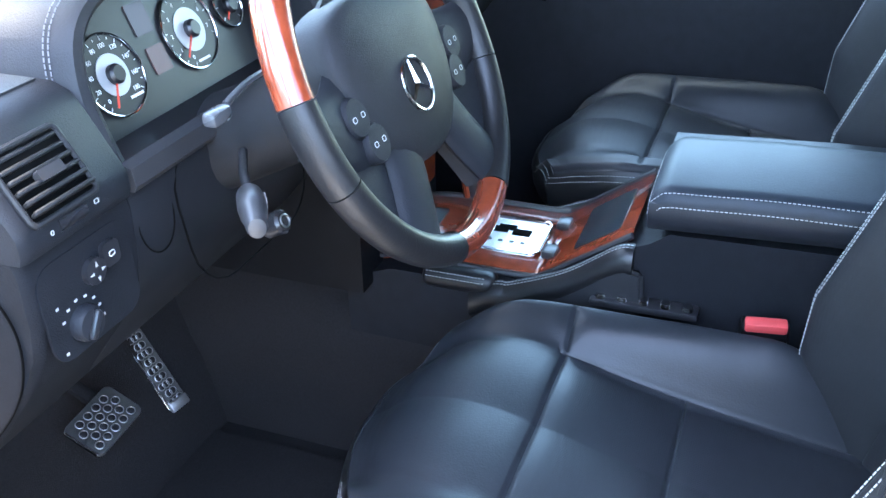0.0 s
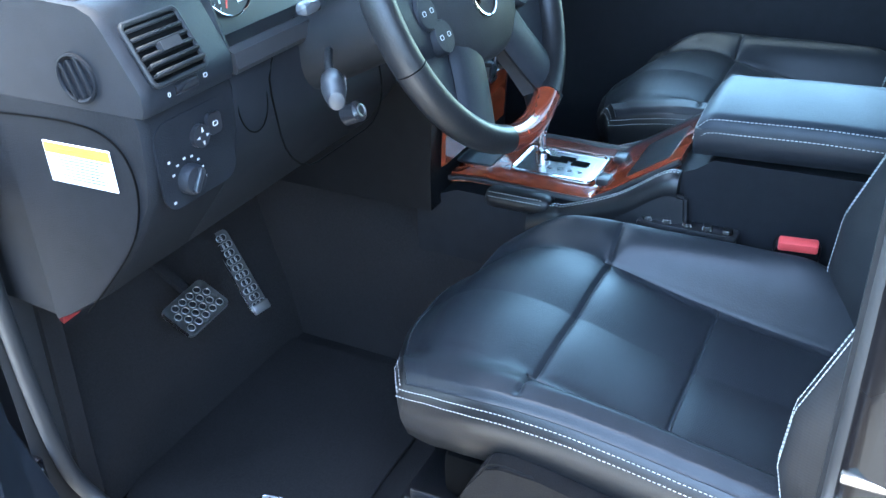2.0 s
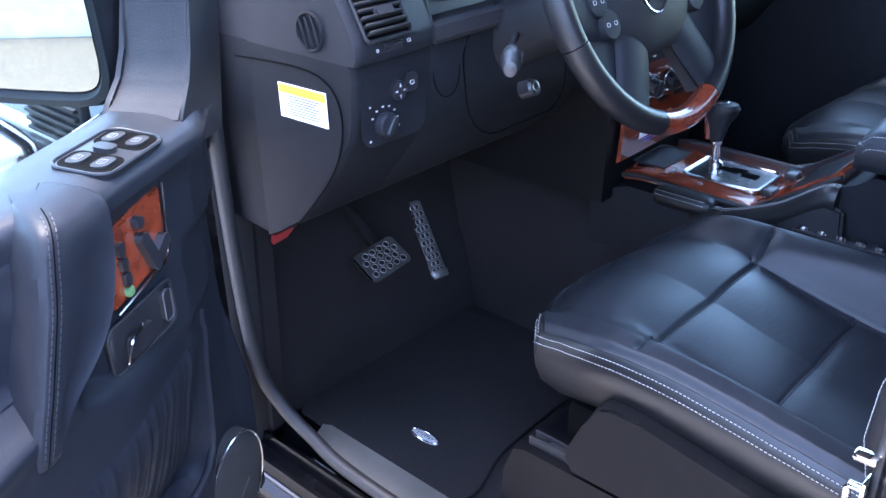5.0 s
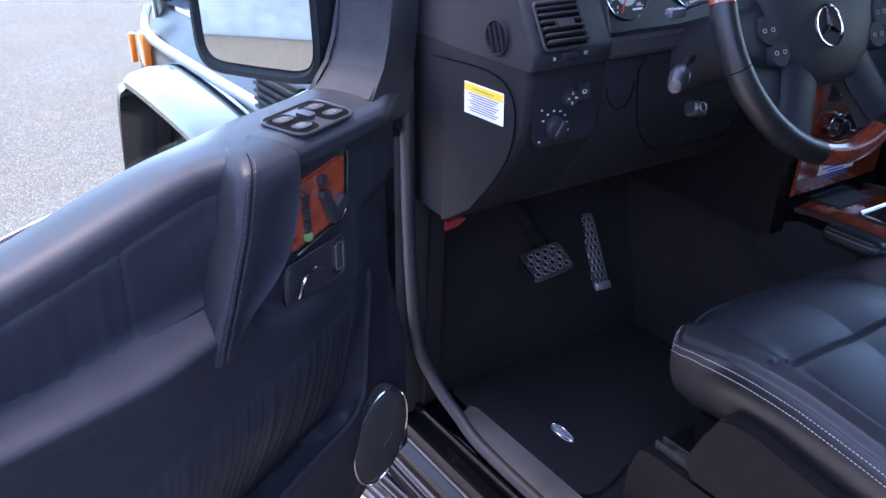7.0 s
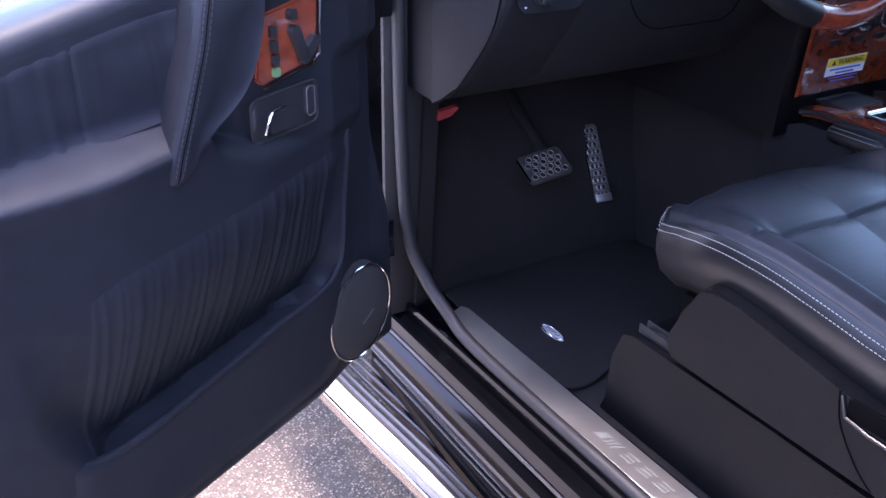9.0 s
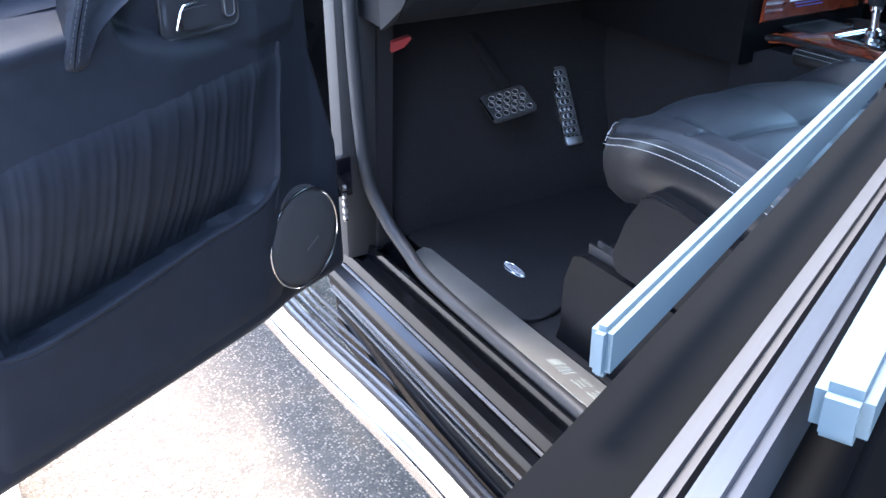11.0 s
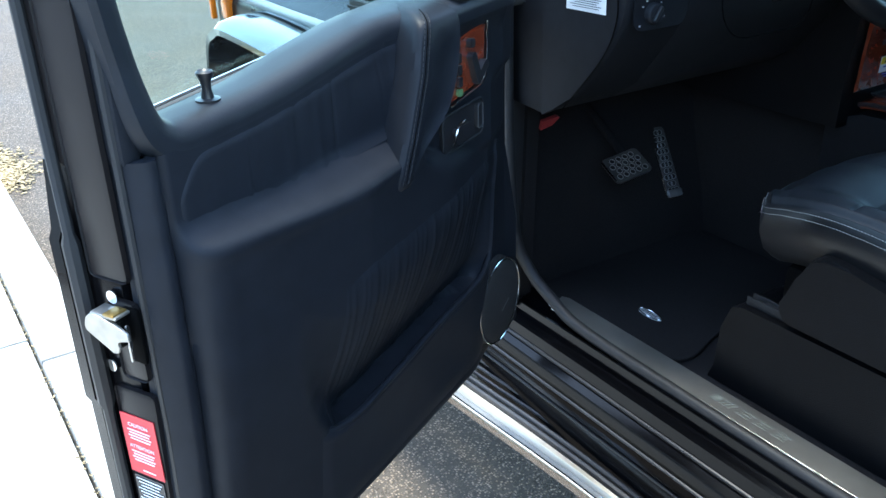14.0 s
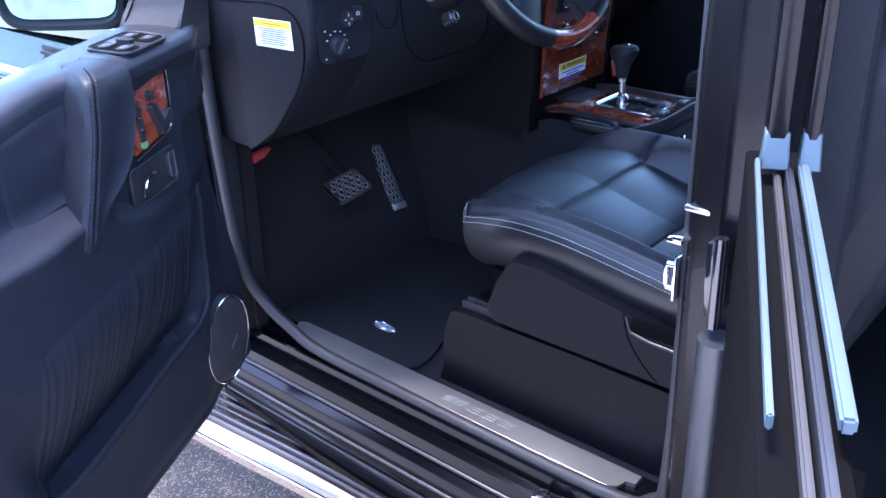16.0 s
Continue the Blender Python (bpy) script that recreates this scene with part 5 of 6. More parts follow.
    loft(bm, [[(x * (1 - 0.05 * (1 - smooth01(z, 0.52, 0.66)) ** 2), y - 0.012 * (abs(x) > 0.225), z) for y, z in P] for x in (-0.238, -0.230, 0.230, 0.238)])
    part("plinth", bm, SHADEPLASTIC, base, "black plastic seat plinth")
    for x in (-0.215, 0.215):
        bm = bmesh.new()
        box(bm, (x - 0.008, 0.30, 0.704), (0.004, 0.50, 0.016), 0.001)
        box(bm, (x + 0.008, 0.30, 0.704), (0.004, 0.50, 0.016), 0.001)
        box(bm, (x, 0.29, 0.703), (0.012, 0.46, 0.010), 0.001)
        part("seat_rail", bm, PLASTIC, base, "dark steel seat rail")
    # pan under the cushion, the shade there put into its near-black colour
    bm = bmesh.new()
    box(bm, (0, 0.27, 0.745), (0.40, 0.48, 0.08), 0.02)
    part("seat_pan", bm, SHADE_SEAM, base)


driver = empty("driver_seat", label="black leather driver's seat with white stitching", category="car seat", group="front seats")
build_seat(driver)
driver.matrix_world = pose(-0.412, 0, 0.002)
passenger = copy_thing(driver, pose(0.400, -0.01, 0.058))
tagged(passenger, "black leather passenger seat with white stitching", "car seat", "front seats")

# buckle between seat and console
bk = empty("seat_belt_buckle", label="black seat belt buckle with red release button", category="buckle")
BM = pose(-0.178, 0.165, 0.925, 0, -18, 8)
bm = bmesh.new()
box(bm, (0, 0, -0.045), (0.026, 0.062, 0.13), 0.008)
bm.transform(BM)
part("buckle_body", bm, SHADEPLASTIC, bk)
bm = bmesh.new()
box(bm, (-0.006, 0.0, 0.022), (0.016, 0.052, 0.016), 0.003)
bm.transform(BM)
part("release_button", bm, REDBUTTON, bk, "red release button")

# ---- centre console ----
con = empty("centre_console", label="leather and burl wood centre console with gear selector", category="console")
# side walls
bm = bmesh.new()
W = [(0.80, 0.54), (0.80, 0.86), (0.72, 0.890), (0.60, 0.890), (0.50, 0.905), (0.42, 0.945), (0.36, 0.985), (0.325, 1.000), (0.30, 1.018), (-0.05, 1.022), (-0.10, 0.54)]
loft(bm, [[(x, y, z) for y, z in W] for x in (-0.122, -0.112, 0.112, 0.122)])
part("console_body", bm, FOOTPLASTIC, con, "black leather-look console body")
# sloping side pads with sewn edge
for s in (-1, 1):
    bm = bmesh.new()
    prof = spline([(0, 0.585, 0.880), (0, 0.56, 0.892), (0, 0.54, 0.897), (0, 0.52, 0.900), (0, 0.44, 0.935), (0, 0.37, 0.985), (0, 0.345, 0.990)], 6)
    loft(bm, [[(s * (0.122 + 0.022 * math.cos(a)), p.y, p.z - 0.022 + 0.026 * math.sin(a)) for a in [2 * math.pi * k / 12 for k in range(12)]] for p in prof])
    pad = part("side_pad", bm, LEATHER_SIDE, con, "black leather side roll with white stitching")
    bm = bmesh.new()
    for off in (0.0, 0.006):
        dashes(bm, [(s * (0.124 + off), p.y, p.z + 0.0045 - off * 0.2) for p in prof], 0.0036, 0.0020, 0.00055)
    part("pad_stitching", bm, STITCH, pad, "white contrast stitching")
    bm = bmesh.new()
    prism(bm, [(s * 0.128, y, z) for y, z in ((0.52, 0.87), (0.36, 0.965), (0.33, 0.96), (0.325, 0.90), (0.36, 0.855))], (s, 0, 0), 0.014)
    bmesh.ops.bevel(bm, geom=bm.edges[:], offset=0.005, segments=2, affect="EDGES")
    part("side_pocket", bm, PLASTIC, con)
# padded tray at the front, driver's side
bm = bmesh.new()
box(bm, (-0.118, 0.605, 0.892), (0.040, 0.120, 0.034), 0.015, None, 3)
tray = part("knee_pad", bm, LEATHER_SIDE, con, "black leather pad with white stitching")
bm = bmesh.new()
dashes(bm, [(-0.1325, 0.655 - 0.01 * k, 0.9055) for k in range(10)], 0.0036, 0.0020, 0.00055)
dashes(bm, [(-0.1365, 0.655 - 0.01 * k, 0.8990) for k in range(10)], 0.0036, 0.0020, 0.00055)
part("pad_stitching", bm, STITCH, tray)
# wood deck, flat in front and rising towards the armrest
bm = bmesh.new()
deck = spline([(0, 0.742, 0.905), (0, 0.70, 0.911), (0, 0.60, 0.910), (0, 0.50, 0.909), (0, 0.475, 0.918), (0, 0.42, 0.955), (0, 0.352, 1.002)], 5)
loft(bm, [[(-0.100, p.y, p.z - 0.012), (-0.100, p.y, p.z + 0.0005), (-0.094, p.y, p.z + 0.004), (0.094, p.y, p.z + 0.004), (0.100, p.y, p.z + 0.0005), (0.100, p.y, p.z - 0.012)] for p in deck])
wood = part("wood_deck", bm, WOOD, con, "polished red-brown burl wood veneer")
bm = bmesh.new()
tube(bm, [(0.106, p.y, p.z + 0.002) for p in deck], 0.006, 8)
part("deck_edging", bm, PLASTIC_SMOOTH, con)
bm = bmesh.new()
tube(bm, [(-0.106, p.y, p.z - 0.002) for p in deck], 0.005, 8)
part("deck_edging", bm, PLASTIC_SMOOTH, con)
plate("storage_lid", plane_pose((-0.008, 0.715, 0.9165), (1, 0, 0), (0, 1, 0)), 0.105, 0.062, 0.004, PLASTIC_SMOOTH, con, "black storage lid", 0.004)
frame_ring("lid_edge", plane_pose((-0.008, 0.715, 0.9165), (1, 0, 0), (0, 1, 0)), 0.108, 0.065, 0.005, 0.0018, RUBBER, con)
GM = plane_pose((-0.010, 0.574, 0.9150), (1, 0, 0), (0, 1, 0))
gate = plate("selector_plate", GM @ Matrix.Translation((0, 0, 0.003)), 0.104, 0.140, 0.005, GATE, con, "polished selector plate", 0.012)
frame_ring("chrome_frame", GM @ Matrix.Translation((0, 0, 0.003)), 0.107, 0.143, 0.013, 0.0036, CHROME, gate, "bright chrome selector frame")
bm = bmesh.new()
# slots are near-black blocks on the plate, their shade put into the colour
for x, y, w, h in ((0.014, 0.02, 0.016, 0.058), (0.022, -0.005, 0.014, 0.03), (0.010, -0.032, 0.018, 0.03)):
    box(bm, (x, y, 0.0035), (w, h, 0.003), 0.001)
bm.transform(GM)
part("selector_slot_shade", bm, SHADE_SEAM, gate)
bars("gear_marks", GM @ Matrix.Translation((0, 0, 0.0034)), [(-0.022, 0.030 - 0.018 * k, 0.006, 0.007) for k in range(5)], PLASTIC_SMOOTH, gate)
boxed("seat_heat_switch", (-0.055, 0.482, 0.924), (0.030, 0.022, 0.014), PLASTIC_SMOOTH, con, 0.004, m=None)
boxed("seat_heat_switch", (0.040, 0.482, 0.924), (0.030, 0.022, 0.014), PLASTIC_SMOOTH, con, 0.004, m=None)
RM = plane_pose((-0.004, 0.408, 0.9675), (1, 0, 0), (0, -0.82, 0.57))
rib = plate("roller_cover", RM @ Matrix.Translation((0, 0, 0.004)), 0.14, 0.082, 0.005, PLASTIC_SMOOTH, con, "ribbed black roller cover", 0.006)
for k in range(11):
    bm = bmesh.new()
    box(bm, (-0.060 + 0.012 * k, 0, 0.0055), (0.0085, 0.078, 0.004), 0.0015, None, 1)
    bm.transform(RM)
    part("slat", bm, MOULDING, rib)
# gear selector
sel = empty("gear_selector", label="leather gear selector with chrome collar", category="gear selector")
bm = bmesh.new()
SM = pose(0.004, 0.612, 0.918, -6, 2, 0)
lathe(bm, [(0.013, 0.0), (0.013, 0.010), (0.008, 0.014), (0.0075, 0.040), (0.011, 0.044), (0.011, 0.050)], SM, 18)
part("collar", bm, CHROME, sel, "bright chrome shaft")
bm = bmesh.new()
rings = []
for z, w, d, oy in ((0.048, 0.010, 0.010, 0), (0.060, 0.014, 0.015, 0), (0.080, 0.017, 0.020, -0.002), (0.098, 0.023, 0.030, -0.006), (0.110, 0.025, 0.034, -0.008), (0.118, 0.022, 0.030, -0.008), (0.122, 0.012, 0.018, -0.008)):
    rings.append([SM @ Vector((w * math.cos(a), oy + d * math.sin(a), z)) for a in [2 * math.pi * k / 20 for k in range(20)]])
loft(bm, rings)
part("knob", bm, LEATHER, sel, "black leather knob")
bm = bmesh.new()
lathe(bm, [(0.014, 0.0), (0.012, 0.003), (0.001, 0.004)], SM @ Matrix.Translation((0, -0.008, 0.1205)), 18)
part("knob_cap", bm, CHROME, sel)
bm = bmesh.new()
rings = [[SM @ Vector((0.0185 * math.cos(a), 0.002 + 0.022 * math.sin(a), z)) for a in [math.pi * (0.15 + 0.7 * k / 10) for k in range(11)]] + [SM @ Vector((0.014 * math.cos(a), 0.002 + 0.014 * math.sin(a), z)) for a in [math.pi * (0.85 - 0.7 * k / 10) for k in range(11)]] for z in (0.055, 0.075, 0.096)]
loft(bm, rings)
part("wood_front", bm, WOOD, sel, "burl wood knob front")
# armrest box
def arm_top(a, b):
    x = -0.143 + 0.268 * a
    y = 0.328 - 0.46 * b
    s = 2 * a - 1
    z = 1.090 + 0.012 * (1 - s * s) - 0.030 * smooth01(a, 0.55, 1.0)
    z -= 0.012 * (1 - min(1, a / 0.06)) ** 2
    z -= 0.016 * (1 - min(1, b / 0.05)) ** 2 - 0.006 * smooth01(b, 0.0, 0.4)
    return Vector((x, y, z))


bm = bmesh.new()
slab(bm, arm_top, 40, 40, (0, 0, -0.012))
arm = part("armrest_lid", bm, SKYLEATHER, con, "padded black leather armrest lid")
bm = bmesh.new()
A = [(-0.143, 1.072), (-0.147, 1.060), (-0.144, 1.042), (-0.134, 1.030), (0.118, 1.030), (0.125, 1.050), (0.122, 1.066)]
swept(bm, A, [lambda a, b, y=y: Vector((a, y, b + 0.008 * smooth01(0.33 - y, 0, 0.2))) for y in (0.329, 0.32, 0.1, -0.12, -0.135)])
part("armrest_side", bm, LEATHER, con)
bm = bmesh.new()
for off, dz in ((0.006, 0.0), (-0.0025, -0.009)):
    dashes(bm, [arm_top(0, k / 30) + Vector((off, 0, dz + 0.0012 + (0.008 if off > 0 else 0.0))) for k in range(31)], 0.0036, 0.0020, 0.00055)
    dashes(bm, [arm_top(k / 20, 0) + Vector((0, -off * 0.5 + 0.001, dz * 0.8 + 0.0012)) for k in range(21)], 0.0036, 0.0020, 0.00055)
part("armrest_stitching", bm, STITCH, arm, "white contrast stitching")
# switch strip between seat and console
strip = boxed("seat_switch_strip", (-0.137, 0.325, 0.909), (0.030, 0.150, 0.012), PLASTIC_SMOOTH, con, 0.004)
for k in range(5):
    bm = bmesh.new()
    disc(bm, (-0.140, 0.385 - 0.030 * k, 0.915), (0, 0, 1), 0.009, 0.006, 16, 0.007)
    part("switch_knob", bm, GATE, strip)

# ---- dashboard ----
dash = empty("dashboard", label="black leather dashboard with instrument cluster", category="dashboard")
LOW = [(0.752, 1.249), (0.749, 1.235), (0.752, 1.185), (0.760, 1.150), (0.788, 1.104), (0.865, 1.010), (0.93, 0.968), (0.985, 0.953), (1.20, 0.965), (1.25, 1.249)]
bm = bmesh.new()
swept(bm, LOW, [lambda a, b, x=x: Vector((x, min(a, 0.958 if x < -0.745 else 9) + (0.004 if x < -0.752 else 0.0), b)) for x in (-0.756, -0.750, -0.744, -0.615)])
part("end_panel", bm, FOOTPLASTIC, dash, "black plastic dashboard end")
LOWK = LOW
bm = bmesh.new()
swept(bm, LOWK, [lambda a, b, x=x: Vector((x, a, b)) for x in (-0.614, -0.4, -0.16)])
part("knee_panel", bm, DASHPLASTIC, dash, "black plastic knee panel")
bm = bmesh.new()
swept(bm, LOWK, [lambda a, b, x=x: Vector((x, a + 0.02, b)) for x in (0.16, 0.4, 0.756)])
part("glove_panel", bm, PLASTIC, dash)
# seam of the end cover
bm = bmesh.new()
tube(bm, spline([(-0.757, 0.99, 1.225), (-0.757, 0.86, 1.232), (-0.757, 0.80, 1.222), (-0.757, 0.775, 1.19), (-0.757, 0.778, 1.14), (-0.757, 0.81, 1.08), (-0.757, 0.90, 0.98)], 8), 0.0012, 6)
part("cover_seam", bm, SHADE_SEAM, dash)
# upper pods
UP = [(0.760, 1.2493), (0.742, 1.2500), (0.7385, 1.258), (0.7385, 1.274), (0.742, 1.281), (0.772, 1.336), (0.782, 1.350), (0.80, 1.358), (1.18, 1.366), (1.25, 1.2493)]
for x0, x1, nm in ((-0.756, -0.616, "vent_pod"), (0.16, 0.756, "passenger_top")):
    bm = bmesh.new()
    swept(bm, UP, [lambda a, b, x=x, d=d: Vector((x, min(a, 0.958 if x < -0.745 else 9) + d, b - (d * 0.6 if b > 1.3 else 0))) for x, d in ((x0, 0.003), (x0 + 0.006, 0.0), (x0 + 0.012, 0.0), (x1 - 0.004, 0.0), (x1, 0.003))])
    part(nm, bm, DASHPLASTIC, dash)
bm = bmesh.new()
slab(bm, lambda a, b: Vector((-0.745 + 0.12 * a, 0.812 + 0.13 * b, 1.3605 + 0.0026 * b)), 12, 14, (0, 0, -0.006))
part("side_defroster_grille", bm, GRILLE, dash, "black mesh grille")
# face vent
VM = plane_pose((-0.700, 0.7545, 1.3060), (1, 0, 0), (0, 0.50, 0.866))
# near-black backing plate paints the shade behind the slats
vent = plate("air_vent", VM @ Matrix.Translation((0, 0, 0.002)), 0.074, 0.062, 0.014, SHADE_SEAM, dash, "black air vent", 0.006)
frame_ring("vent_frame", VM @ Matrix.Translation((0, 0, 0.002)), 0.078, 0.066, 0.006, 0.003, PLASTIC, vent)
for k in range(6):
    bm = bmesh.new()
    box(bm, (0, -0.025 + 0.0100 * k, 0.003), (0.072, 0.0042, 0.010), 0.0014, None, 1)
    bm.transform(VM @ Euler((radians(-10), 0, 0)).to_matrix().to_4x4())
    part("slat", bm, PLASTIC, vent)
plate("vent_slider", VM @ Matrix.Translation((0.002, 0.0, 0.012)), 0.028, 0.010, 0.008, STALK, vent, "grey vent slider", 0.002)
VB = plane_pose((-0.693, 0.7382, 1.2660), (1, 0, 0), (0, 0.0, 1))
bm = bmesh.new()
disc(bm, VB @ Vector((-0.018, 0, -0.006)), VB.to_3x3() @ Vector((1, 0, 0)), 0.008, 0.034, 22)
part("vent_wheel", bm, PLASTIC_SMOOTH, dash, "ribbed black vent wheel")
frame_ring("vent_open_mark", VB @ Matrix.Translation((0.028, 0.002, 0.0005)), 0.005, 0.004, 0.001, 0.0005, SYMBOL, dash)
frame_ring("vent_closed_mark", VB @ Matrix.Translation((-0.028, -0.001, 0.0005)), 0.003, 0.004, 0.0012, 0.0005, SYMBOL, dash)
# round side vent on the dashboard end
RV = plane_pose((-0.757, 0.822, 1.283), (0, -1, 0), (0, 0, 1))
bm = bmesh.new()
lathe(bm, [(0.026, -0.01), (0.0262, 0.002), (0.024, 0.003), (0.022, 0.001), (0.022, -0.012)], RV, 30)
rv = part("round_vent", bm, FOOTPLASTIC, dash, "round black side window vent")
bm = bmesh.new()
# near-black disc paints the shade at the back of the vent
disc(bm, RV @ Vector((0, 0, -0.012)), RV.to_3x3() @ Vector((0, 0, 1)), 0.0225, 0.004, 24)
part("vent_shade_disc", bm, SHADE_SEAM, rv)
for k in range(3):
    bm = bmesh.new()
    box(bm, (-0.012 + 0.012 * k, 0, -0.002), (0.004, 0.040, 0.010), 0.001, Euler((0, 0, radians(20))).to_matrix().to_4x4(), 1)
    bm.transform(RV)
    part("slat", bm, FOOTPLASTIC, rv)
# airbag sticker on the dashboard end
AM = plane_pose((-0.7575, 0.8495, 1.182), (0, -1, 0.02), (0, 0, 1))
st = plate("airbag_sticker", AM, 0.098, 0.048, 0.0008, WHITE, dash, "white and yellow airbag warning sticker", 0.001)
plate("yellow_band", AM @ Matrix.Translation((0, 0.0165, 0.0004)), 0.096, 0.012, 0.0004, YELLOW, st, "yellow band", 0.001)
bars("small_print", AM @ Matrix.Translation((0, 0, 0.0003)), [(0, 0.0078 - 0.0036 * k, 0.076 - 0.011 * (k % 3), 0.0010) for k in range(8)], SWITCHGREY, st)
bars("heading_line", AM @ Matrix.Translation((0, 0.0165, 0.0006)), [(0, 0, 0.05, 0.0012)], BROWNPRINT, st)
# light switch panel
LP = plane_pose((-0.686, 0.7490, 1.186), (1, 0, 0), (0, 0.0, 1))
lp = plate("light_switch_panel", LP @ Matrix.Translation((0, 0, 0.001)), 0.118, 0.098, 0.003, FOOTPLASTIC, dash, "black light switch panel", 0.020)
bm = bmesh.new()
lathe(bm, [(0.017, 0.0), (0.017, 0.008), (0.015, 0.012), (0.001, 0.013)], LP @ Matrix.Translation((-0.020, -0.022, 0.001)), 30)
knob = part("light_switch", bm, DASHPLASTIC, lp, "round black light switch")
bm = bmesh.new()
box(bm, (0, 0, 0.015), (0.008, 0.028, 0.008), 0.003)
bm.transform(LP @ Matrix.Translation((-0.020, -0.022, 0.0)) @ Euler((0, 0, radians(-35))).to_matrix().to_4x4())
part("grip", bm, PLASTIC_SMOOTH, knob)
bm = bmesh.new()
lathe(bm, [(0.013, 0.0), (0.013, 0.006), (0.001, 0.008)], LP @ Matrix.Translation((0.005, 0.018, 0.001)), 26)
mk = part("mirror_switch", bm, PLASTIC_SMOOTH, lp, "round black mirror switch")
bm = bmesh.new()
for k in range(4):
    a = math.pi / 2 * k
    c = Vector((0.0065 * math.cos(a), 0.0065 * math.sin(a), 0.0085))
    prism(bm, [c + Vector((0.004 * math.cos(a), 0.004 * math.sin(a), 0)), c + Vector((0.0022 * math.cos(a + 2.2), 0.0022 * math.sin(a + 2.2), 0)), c + Vector((0.0022 * math.cos(a - 2.2), 0.0022 * math.sin(a - 2.2), 0))], (0, 0, 1), 0.0004)
bm.transform(LP @ Matrix.Translation((0.005, 0.018, 0.0)))
part("arrows", bm, SYMBOL, mk, smooth=False)
tb = plate("rear_fog_button", LP @ Matrix.Translation((0.029, 0.024, 0.006)), 0.022, 0.024, 0.006, PLASTIC_SMOOTH, lp, "", 0.006)
frame_ring("button_symbol", LP @ Matrix.Translation((0.029, 0.024, 0.0064)), 0.007, 0.005, 0.002, 0.0006, SYMBOL, tb)
for k in range(7):
    a = radians(150 - 28 * k)
    bm = bmesh.new()
    box(bm, (-0.020 + 0.024 * math.cos(a), -0.022 + 0.024 * math.sin(a), 0.0013), (0.0035, 0.0022, 0.0006))
    bm.transform(LP)
    part("switch_print", bm, SYMBOL, lp, smooth=False)
for x, y in ((-0.044, 0.006), (0.016, 0.014), (-0.046, -0.040), (0.006, -0.030)):
    bm = bmesh.new()
    box(bm, (x, y, 0.0013), (0.0032, 0.0026, 0.0006))
    bm.transform(LP)
    part("switch_print", bm, SYMBOL, lp, smooth=False)
# instrument cluster, leaning away from the driver
CM = plane_pose((-0.405, 0.832, 1.331), (1, 0, 0), (0, 0.34, 0.94))
cl = plate("instrument_panel", CM, 0.385, 0.135, 0.02, DIAL, dash, "black instrument panel with two round dials", 0.03)


def gauge(name, x, y, r, start, marks, needle, nums, disc_r):
    g = CM @ Matrix.Translation((x, y, 0.002))
    bm = bmesh.new()
    lathe(bm, [(r, -0.004), (r, 0.0), (0.001, 0.0)], g, 40)
    d = part(name, bm, DIAL, cl, "round dial")
    bm = bmesh.new()
    tube(bm, [g @ Vector((r * math.cos(a), r * math.sin(a), 0.001)) for a in [2 * math.pi * k / 48 for k in range(48)]], 0.0013, 8, True)
    part("chrome_ring", bm, CHROME, d)
    bm = bmesh.new()
    lathe(bm, [(disc_r, 0.0), (disc_r, 0.0012), (0.001, 0.0012)], g, 36)
    part("silver_centre", bm, SILVERDIAL, d)
    bm = bmesh.new()
    for k in range(marks):
        a = radians(start - 270 * k / (marks - 1))
        big = k % 2 == 0
        box(bm, (0, 0, 0.0004), (0.004 if big else 0.0025, 0.0007, 0.0006), 0, Matrix.Translation((math.cos(a) * (r - 0.005), math.sin(a) * (r - 0.005), 0)) @ Euler((0, 0, a)).to_matrix().to_4x4())
    bm.transform(g)
    part("scale_marks", bm, WHITE, d, smooth=False)
    for text, a in nums:
        a = radians(a)
        letters("numeral", text, 0.0068 if r > 0.03 else 0.004, g @ Matrix.Translation((math.cos(a) * (r - 0.0125), math.sin(a) * (r - 0.0125), 0.0004)), WHITE, d)
    bm = bmesh.new()
    a = radians(needle)
    box(bm, (r * 0.36, 0, 0.0045), (r * 0.95, 0.0022, 0.0010), 0, Euler((0, 0, a)).to_matrix().to_4x4())
    bm.transform(g)
    part("needle", bm, NEEDLE, d, smooth=False)
    bm = bmesh.new()
    lathe(bm, [(0.0105, 0.001), (0.0105, 0.007), (0.008, 0.010), (0.001, 0.010)], g, 24)
    part("needle_hub", bm, PLASTIC_SMOOTH, d)


gauge("speedometer", -0.106, -0.008, 0.043, 232, 19, 240, [("0", 226), ("20", 198), ("40", 170), ("60", 140), ("80", 112), ("100", 84), ("120", 55), ("140", 22), ("160", -12), ("180", -44)], 0.022)
gauge("rev_counter", 0.034, 0.0, 0.045, 250, 15, 226, [("0", 246), ("1", 212), ("2", 180), ("3", 146), ("4", 110), ("5", 70), ("6", 30), ("7", -8)], 0.025)
gauge("temperature_gauge", 0.118, 0.006, 0.026, 220, 7, 225, [], 0.009)
gauge("fuel_gauge", -0.165, 0.012, 0.018, 220, 5, 120, [], 0.006)
plate("upper_display", CM @ Matrix.Translation((-0.033, 0.032, 0.0015)), 0.030, 0.034, 0.002, LCD, cl, "dim display", 0.002)
plate("lower_display", CM @ Matrix.Translation((-0.031, -0.014, 0.0015)), 0.028, 0.030, 0.002, LCDRED, cl, "dim reddish display", 0.002)
bars("emblem", CM @ Matrix.Translation((-0.088, -0.036, 0.0028)), [(0, 0, 0.02, 0.003)], WHITE, cl)
